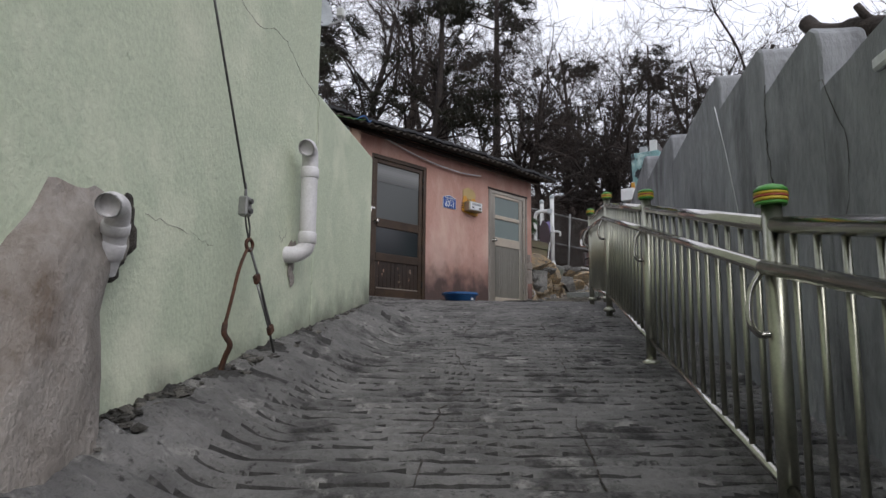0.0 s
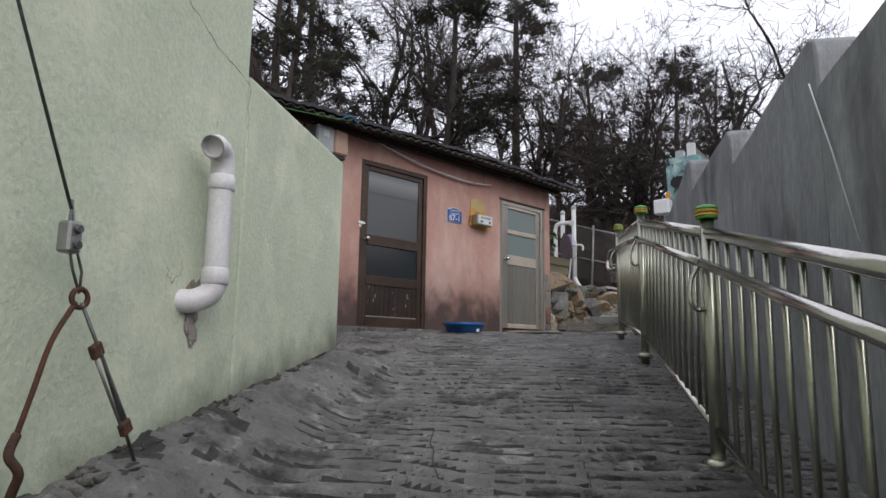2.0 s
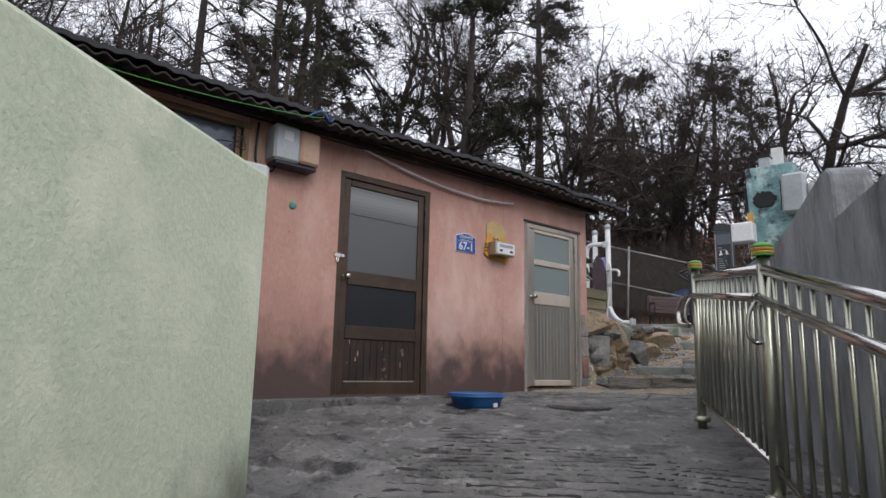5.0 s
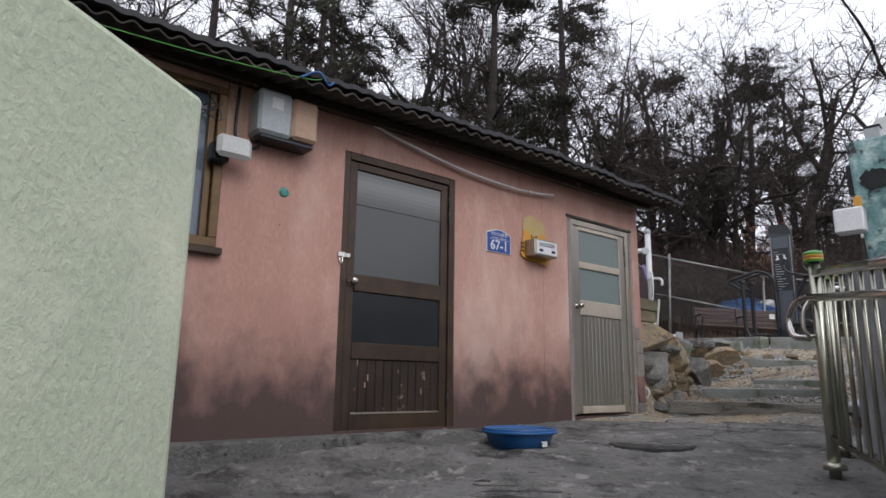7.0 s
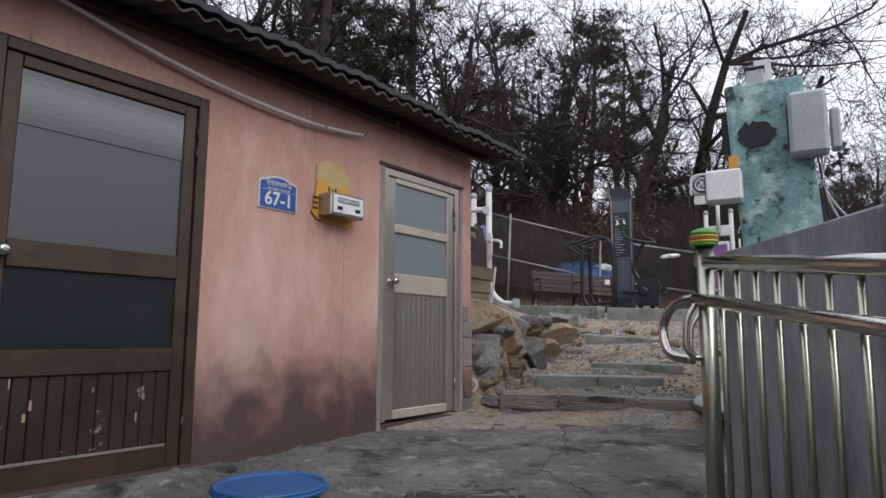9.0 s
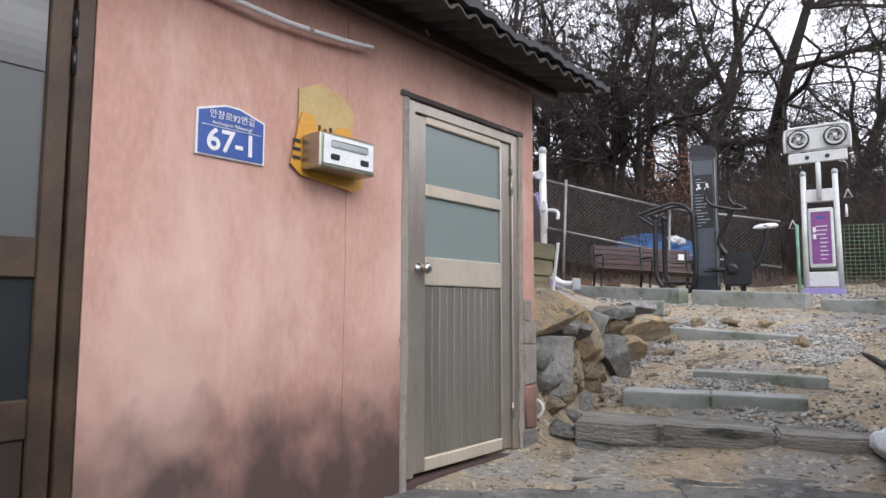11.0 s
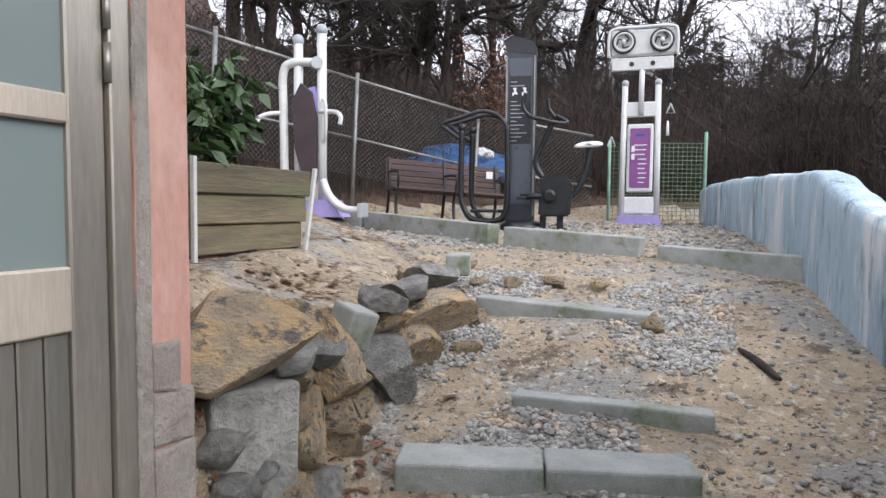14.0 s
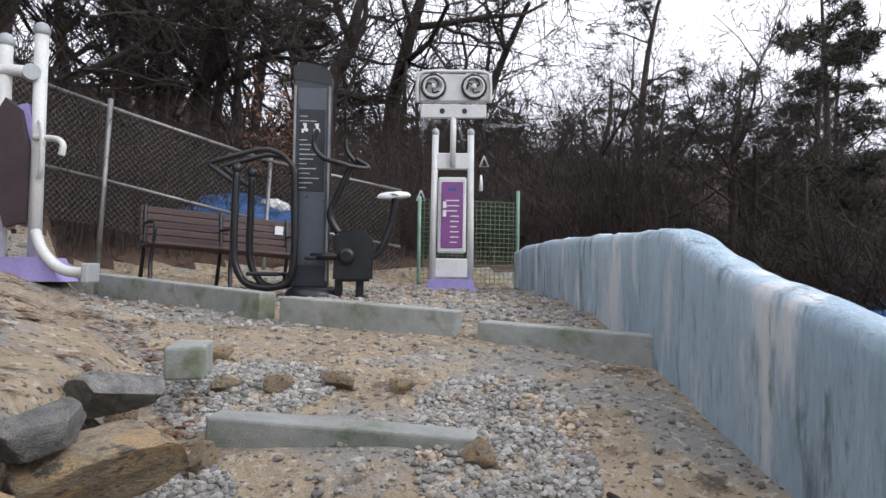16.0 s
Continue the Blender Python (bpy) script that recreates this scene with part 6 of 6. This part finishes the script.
bmt, bml = bmesh.new(), bmesh.new()
for i in range(16):
    a, rr = r5.uniform(0, 6.3), r5.uniform(0.08, 0.26)
    tip = Vector((rr * math.cos(a), rr * math.sin(a) * 0.8, r5.uniform(0.30, 0.68)))
    pts = curve_pts([(0, 0, 0), tip * 0.5 + Vector((0, 0, 0.08)), tip], 4)
    bm_tube(bmt, pts, [0.010 - 0.0008 * k for k in range(len(pts))], 5)
    for k in range(24):
        f = r5.uniform(0.35, 1.05)
        p = Vector((tip.x * f, tip.y * f, tip.z * f)) + Vector((r5.gauss(0, 0.035), r5.gauss(0, 0.035), r5.gauss(0, 0.035)))
        d = Vector((r5.gauss(0, 1), r5.gauss(0, 1), r5.uniform(-1.6, 0.1))).normalized()
        s = d.cross(Vector((r5.gauss(0, 1), r5.gauss(0, 1), 1))).normalized()
        u = s.cross(d)
        L, W = r5.uniform(0.09, 0.16), r5.uniform(0.022, 0.036)
        v = [bml.verts.new(p + d * L * t + s * W * w + u * h) for t, w, h in ((0, 0, 0), (0.4, -1, 0.006), (0.4, 0, -0.004), (0.4, 1, 0.006), (1, 0, -0.012))]
        for q in ((0, 1, 2), (0, 2, 3), (1, 4, 2), (2, 4, 3)):
            bml.faces.new([v[k2] for k2 in q])
part("stems", bmt, TWIG, laurel)
part("leaves", bml, LEAF, laurel)
laurel_b = copy_thing(laurel, PLF @ pose(0.10, 0.18, 0.32, 0, 0, 80))
dp = tagged(tube_part("downpipe", None, WHITE, [(1.11, 14.13, 2.6), (1.10, 14.13, 4.1)], 0.022, 10), "thin white upright pipe beside the planter", "pipe")
banner = thing("banner", "white and red printed banner behind the planter", "banner", facing(0.55, 16.6, 3.9, 1.5, 11.2))
box_part("cloth", banner, SIGNWHITE, (-0.4, 0.4, -0.004, 0.004, 0.0, 0.55), 0)
box_part("stripe", banner, CAPRED, (-0.4, 0.4, -0.008, -0.004, 0.42, 0.52), 0)
for i in range(4):
    box_part("text_bar", banner, GREYBOX, (-0.34, 0.3 - 0.08 * (i % 2), -0.007, -0.004, 0.06 + 0.08 * i, 0.10 + 0.08 * i), 0)
for x in (-0.4, 0.4):
    tube_part("stake", banner, BARK, [(x, 0, -1.2), (x, 0, 0.6)], 0.015, 6)

# mesh fence
fence = thing("mesh_fence", "sagging chain-link fence on galvanised pipes", "fence", None)
H = 1.42
for (x0, y0, z0), (x1, y1, z1) in zip(LINKS, LINKS[1:-1]):
    n = max(1, round(math.hypot(x1 - x0, y1 - y0) / 2.4))
    tube_part("top_pipe", fence, GALV, [(x0, y0, z0 + H), (x1, y1, z1 + H)], 0.026, 8)
    tube_part("mid_pipe", fence, GALV, [(x0, y0, z0 + 0.55), (x1, y1, z1 + 0.55)], 0.022, 8)
    for k in range(n):
        f = k / n
        x, y, z = x0 + (x1 - x0) * f, y0 + (y1 - y0) * f, z0 + (z1 - z0) * f
        tube_part("post", fence, GALV, [(x, y, z - 0.8), (x + 0.10, y, z + H + 0.08)], 0.03, 8)
    length = math.hypot(x1 - x0, y1 - y0)
    bm = bmesh.new()
    pitch, hw = 0.075, 0.0022
    m = int((length + H) / pitch)
    for lean in (1, -1):
        for k in range(m):
            s = k * pitch - (H if lean > 0 else 0)
            a, b = s, s + lean * H if lean > 0 else s - H
            za, zb = 0.0, H
            pts = []
            for u, zz in ((a, za), (b, zb)):
                pts.append((u, zz))
            (ua, va), (ub, vb) = pts
            lo, hi = min(ua, ub), max(ua, ub)
            if hi <= 0 or lo >= length:
                continue
            ta = max(0.0, min(1.0, (0 - ua) / (ub - ua) if ua < 0 else (length - ua) / (ub - ua) if ua > length else 0.0))
            tb = max(0.0, min(1.0, (0 - ua) / (ub - ua) if ub < 0 else (length - ua) / (ub - ua) if ub > length else 1.0))
            q = []
            for t in (ta, tb):
                u, v = ua + (ub - ua) * t, va + (vb - va) * t
                f = u / length
                q.append(Vector((x0 + (x1 - x0) * f, y0 + (y1 - y0) * f, z0 + (z1 - z0) * f + v)))
            if (q[0] - q[1]).length > 0.02:
                bm_tube(bm, q, hw, 3, False)
    part("wire_mesh", bm, GALV, fence)
gm = thing("welded_fence", "green coated welded mesh panel on a green post", "fence", None)
for x, y, zt in ((8.56, 20.15, 4.50), (7.05, 20.6, 4.35)):
    tube_part("post", gm, mat("green_post", (0.20, 0.36, 0.28), None, 4, 0.5), [(x, y, 2.6), (x, y, zt)], 0.028, 8)
for i in range(19):
    z = 3.05 + 0.07 * i
    tube_part("wire", gm, GREENWIRE, [(7.05, 20.6, z), (8.56, 20.15, z)], 0.006, 4)
for i in range(22):
    f = i / 21
    tube_part("wire", gm, GREENWIRE, [(7.05 + 1.51 * f, 20.6 - 0.45 * f, 3.05), (7.05 + 1.51 * f, 20.6 - 0.45 * f, 4.31)], 0.004, 4)

blue_roof = tagged(box_part("pool_cover", None, TUB, (-2.5, 2.5, -1.5, 1.5, 0.0, 0.25), 0.05), "bright blue flat cover beyond the wall", "cover")
blue_roof.matrix_basis = pose(16.8, 18.4, 2.42, 0, 0, 20)

# ---------- woods ----------
def branchy(seed, height, spread, levels, twigs, lean=0.15, thick=0.16, first=0.25):
    """A bare broad-leaved tree: a bent trunk, limbs and fine twigs."""
    r = random.Random(seed)
    stem, crown = ([], []), ([], [])

    def tube(p, d, length, rad, level):
        verts, faces = crown if level else stem
        n = 5 if level < 2 else 4 if level < 3 else 3
        sides = 7 if level == 0 else 5 if level == 1 else 3
        ring, pts, pos = None, [], Vector(p)
        for i in range(n + 1):
            f = i / n
            rr = rad * (1 - 0.72 * f)
            a = d.orthogonal().normalized()
            b = d.cross(a)
            o = len(verts)
            for k in range(sides):
                t = 2 * math.pi * k / sides
                verts.append(pos + rr * (math.cos(t) * a + math.sin(t) * b))
            if ring is not None:
                for k in range(sides):
                    faces.append((ring + k, ring + (k + 1) % sides, o + (k + 1) % sides, o + k))
            ring = o
            pts.append((pos.copy(), d.copy(), rr))
            bend = 0.24 if level else 0.16
            d = (d + Vector((r.gauss(0, bend), r.gauss(0, bend), r.gauss(0, bend) + (0.06 if level else 0.10)))).normalized()
            pos = pos + d * (length / n)
        if level >= levels:
            return
        count = (7, 6, 6, twigs)[min(level, 3)]
        for c in range(count):
            f = r.uniform(first if level == 0 else 0.2, 1.0)
            q, dd, rr = pts[min(n, int(f * n))]
            side = dd.orthogonal().normalized()
            ang = r.uniform(0, 2 * math.pi)
            side = math.cos(ang) * side + math.sin(ang) * dd.cross(side)
            nd = (dd * r.uniform(0.4, 0.9) + side * spread * r.uniform(0.6, 1.2)).normalized()
            tube(q, nd, length * r.uniform(0.40, 0.68), max(rr * r.uniform(0.45, 0.75), 0.0075), level + 1)

    tube((0, 0, -0.4), Vector((r.uniform(-lean, lean), r.uniform(-lean, lean), 1)).normalized(), height * 0.72, thick, 0)
    out = []
    for name, (verts, faces) in (("trunk", stem), ("crown", crown)):
        me = bpy.data.meshes.new(name)
        me.from_pydata(verts, [], faces)
        me.polygons.foreach_set("use_smooth", [True] * len(faces))
        me.materials.append(BARK)
        out.append(me)
    return out


def piney(seed, height, clumps):
    """A pine: a leaning bare trunk, a few limbs, and needle clumps high up."""
    r = random.Random(seed)
    bm = bmesh.new()
    top = Vector((r.uniform(-1, 1), r.uniform(-1, 1), height))
    pts = [Vector((top.x * f * f + 0.15 * math.sin(5 * f + seed), top.y * f * f, height * f - 0.4)) for f in np.linspace(0, 1, 9)]
    bm_tube(bm, pts, [0.17 * (1 - 0.8 * i / 8) for i in range(9)], 7)
    tips = []
    for i in range(26):
        f = r.uniform(0.30, 0.98)
        k = f * 8
        a = pts[int(k)].lerp(pts[min(8, int(k) + 1)], k - int(k))
        ang, L = r.uniform(0, 6.3), (1.15 - f) * r.uniform(1.4, 2.9) + 0.3
        tip = a + Vector((L * math.cos(ang), L * math.sin(ang), r.uniform(-0.1, 0.5) * L))
        bm_tube(bm, [a, a.lerp(tip, 0.5) + Vector((0, 0, 0.1 * L)), tip], [0.035, 0.022, 0.008], 4)
        tips += [a.lerp(tip, r.uniform(0.5, 1.05)) for _ in range(3)]
    me_t = bpy.data.meshes.new("trunk")
    bm.to_mesh(me_t)
    bm.free()
    me_t.materials.append(BARK)
    verts, faces = [], []
    for c in range(clumps):
        t = r.choice(tips) + Vector((r.gauss(0, 0.22), r.gauss(0, 0.22), r.gauss(0, 0.14)))
        for _ in range(26):
            d = Vector((r.gauss(0, 1), r.gauss(0, 1), r.gauss(0.5, 0.8))).normalized()
            s = d.orthogonal().normalized() * r.uniform(0.010, 0.018)
            L = r.uniform(0.16, 0.34)
            o = len(verts)
            p = t + d * 0.03
            verts += [p - s, p + s, p + d * L]
            faces.append((o, o + 1, o + 2))
    me_n = bpy.data.meshes.new("crown")
    me_n.from_pydata(verts, [], faces)
    me_n.materials.append(NEEDLE)
    return me_t, me_n


BARE = [branchy(40 + k, 7.5 + 0.8 * (k % 3), 0.9, 4, 4, 0.25, 0.15) for k in range(4)]
PINES = [piney(70 + k, 8.5 + k * 0.8, 330) for k in range(4)]


GIANTS = [branchy(140 + k, 8.2, 1.15, 4, 6, 0.2, 0.185, 0.3) for k in range(3)]


def giant_tree(x, y, scale, yaw, k, lean=0.0):
    t = thing("spreading_tree", "tall leafless tree with wide crooked limbs", "tree", pose(x, y, land(x, y), lean, 0, yaw) @ Matrix.Scale(scale, 4), "woodland trees")
    for name, me in zip(("trunk", "crown"), GIANTS[k % 3]):
        ob = new(name, me)
        ob.parent = t


def bare_tree(x, y, scale, yaw, k, lean=0.0):
    t = thing("bare_tree", "leafless dark-barked tree with tangled twigs", "tree", pose(x, y, land(x, y), lean, 0, yaw) @ Matrix.Scale(scale, 4), "woodland trees")
    for name, me in zip(("trunk", "crown"), BARE[k % len(BARE)]):
        ob = new(name, me)
        ob.parent = t


def pine_tree(x, y, scale, yaw, k):
    t = thing("pine_tree", "dark pine with a bare trunk and needle clumps", "tree", pose(x, y, land(x, y), 0, 0, yaw) @ Matrix.Scale(scale, 4), "woodland pines")
    for name, me in zip(("trunk", "crown"), PINES[k % len(PINES)]):
        ob = new(name, me)
        ob.parent = t


r6 = random.Random(31)
k = 0
for row, (dist, count, sc) in enumerate(((3.0, 9, 1.0), (6.0, 11, 1.15), (9.5, 12, 1.3), (14, 13, 1.5), (21, 14, 1.7))):
    for i in range(count):
        f = (i + r6.uniform(0.1, 0.9)) / count
        x = -22 + 34 * f + (dist * 0.3)
        y = lerp([(l[0], l[1]) for l in LINKS], x) + dist + r6.uniform(-1.5, 1.5) + (max(0, -9 - x) * -0.3)
        edge_sc = sc * (1 - 0.38 * smooth(3, 10, x))
        bearing = math.degrees(math.atan2(x - 1.9, y - 11.9))
        if 20 < bearing < 36:  # a clearing between the old trees
            edge_sc *= 0.55
        if x < 5 and (row == 4 or row == 3 and i % 2 == 0):
            continue
        if (i + row) % 5 < (1 if row < 2 else 2):
            pine_tree(x, y, edge_sc * r6.uniform(0.85, 1.1), r6.uniform(0, 360), k)
        else:
            bare_tree(x, y, edge_sc * r6.uniform(0.85, 1.15), r6.uniform(0, 360), k, r6.uniform(-6, 6))
        k += 1
# hillside beyond the blue wall
for row, (dist, count, base_sc) in enumerate(((13, 10, 0.75), (19, 13, 0.85), (27, 16, 1.0), (38, 18, 1.3), (52, 20, 1.7))):
    for i in range(count):
        a = radians(18 + 62 * (i + r6.uniform(0.1, 0.9)) / count)
        x, y = 3 + dist * math.sin(a), 14 + dist * math.cos(a)
        sc = base_sc * (0.48 + 0.54 * smooth(32, 50, math.degrees(a)))
        if behind(LINKS, x, y) > -0.8 and x < 9.5:
            continue
        if (i + row) % 4 < (0 if row < 3 else 1):
            pine_tree(x, y, sc * r6.uniform(0.85, 1.15), r6.uniform(0, 360), k)
        else:
            bare_tree(x, y, sc * r6.uniform(0.85, 1.15), r6.uniform(0, 360), k)
        k += 1
# wide old trees behind the house end and the yard
for k, (x, y, sc, yaw) in enumerate(((4.4, 24.2, 1.05, 30), (7.3, 25.5, 1.45, 140), (9.8, 27.5, 1.55, 250), (1.6, 23.6, 1.05, 80), (13.5, 30.0, 1.3, 10), (-2.5, 21.5, 1.0, 300), (-6.0, 20.0, 1.1, 200))):
    giant_tree(x, y, sc, yaw, k, 5 - 3 * (k % 4))
for k, (x, y, sc) in enumerate(((16.5, 25.0, 1.15), (20.5, 21.8, 1.1), (23.5, 24.0, 1.1))):
    pine_tree(x, y, sc, 70 * k, k)
# large leaning tree behind the house end
bare_tree(4.5, 26.0, 1.25, 200, 1, 18)
for x, y, s in ((10.5, 28.0, 0.85), (13.5, 31.0, 0.9), (5.0, 23.8, 0.8), (-0.5, 21.5, 0.9), (1.8, 23.2, 1.0)):
    bare_tree(x, y, s, 50 * x, int(x * 7) + 1, 6)


def thicket(name, label, seed, count, place, hmin, hmax, material, rad=0.006):
    r = random.Random(seed)
    verts, faces = [], []
    for _ in range(count):
        x, y = place(r)
        z = land(x, y) - 0.05
        h, a, l = r.uniform(hmin, hmax), r.uniform(0, 6.3), r.uniform(0.1, 0.8)
        prev = None
        for i in range(5):
            f = i / 4
            rr = rad * (1 - 0.8 * f) + 0.001
            px, py, pz = x + math.cos(a) * l * h * f * f + r.gauss(0, 0.04), y + math.sin(a) * l * h * f * f + r.gauss(0, 0.04), z + h * (f - 0.25 * l * f * f)
            o = len(verts)
            for kk in range(3):
                t = 2.094 * kk
                verts.append((px + rr * math.cos(t), py + rr * math.sin(t), pz))
            if prev is not None:
                faces.extend((prev + kk, prev + (kk + 1) % 3, o + (kk + 1) % 3, o + kk) for kk in range(3))
            prev = o
            if i in (2, 3):
                for _s in range(2):
                    b, q = r.uniform(0, 6.3), r.uniform(0.15, 0.4) * h
                    m = len(verts)
                    verts += [(px, py, pz), (px + 0.008, py, pz + 0.004), (px + math.cos(b) * q, py + math.sin(b) * q, pz + q * r.uniform(0.1, 0.9))]
                    faces.append((m, m + 1, m + 2))
    me = bpy.data.meshes.new(name)
    me.from_pydata(verts, [], faces)
    me.materials.append(material)
    return tagged(new(name, me), label, "undergrowth", kind="stuff")


def behind_fence(r):
    while True:
        x = r.uniform(-6, 11)
        y = lerp([(l[0], l[1]) for l in LINKS], x) + 0.25 + 7 * r.random() ** 1.5
        return x, y


def far_slope(r):
    a, d = radians(r.uniform(20, 80)), r.uniform(9, 45)
    return 5 + d * math.sin(a), 15 + d * math.cos(a)


thicket("brushwood", "tangled leafless brushwood behind the mesh fence", 51, 9000, behind_fence, 0.7, 2.4, TWIG)
thicket("far_brushwood", "brown leafless brush on the far slope", 52, 13000, far_slope, 1.2, 4.2, TWIG, 0.012)
oak = thing("oak_sapling", "small oak still holding rust-brown dead leaves", "tree", pose(5.6, 22.4, land(5.6, 22.4)))
bmt, bml = bmesh.new(), bmesh.new()
for i in range(14):
    a = r5.uniform(0, 6.3)
    tip = Vector((0.7 * math.cos(a) * r5.random(), 0.6 * math.sin(a) * r5.random(), r5.uniform(1.2, 2.8)))
    bm_tube(bmt, [(0, 0, -0.2), tip * 0.5, tip], [0.03, 0.02, 0.006], 4)
    for kk in range(60):
        p = tip * r5.uniform(0.5, 1.02) + Vector((r5.gauss(0, 0.13), r5.gauss(0, 0.13), r5.gauss(0, 0.13)))
        d = Vector((r5.gauss(0, 1), r5.gauss(0, 1), r5.uniform(-1.5, 0))).normalized()
        s = d.orthogonal().normalized()
        v = [bml.verts.new(p), bml.verts.new(p + d * 0.05 + s * 0.03), bml.verts.new(p + d * 0.11), bml.verts.new(p + d * 0.05 - s * 0.03)]
        bml.faces.new(v)
part("trunk", bmt, BARK, oak)
part("leaves", bml, DEADLEAF, oak)
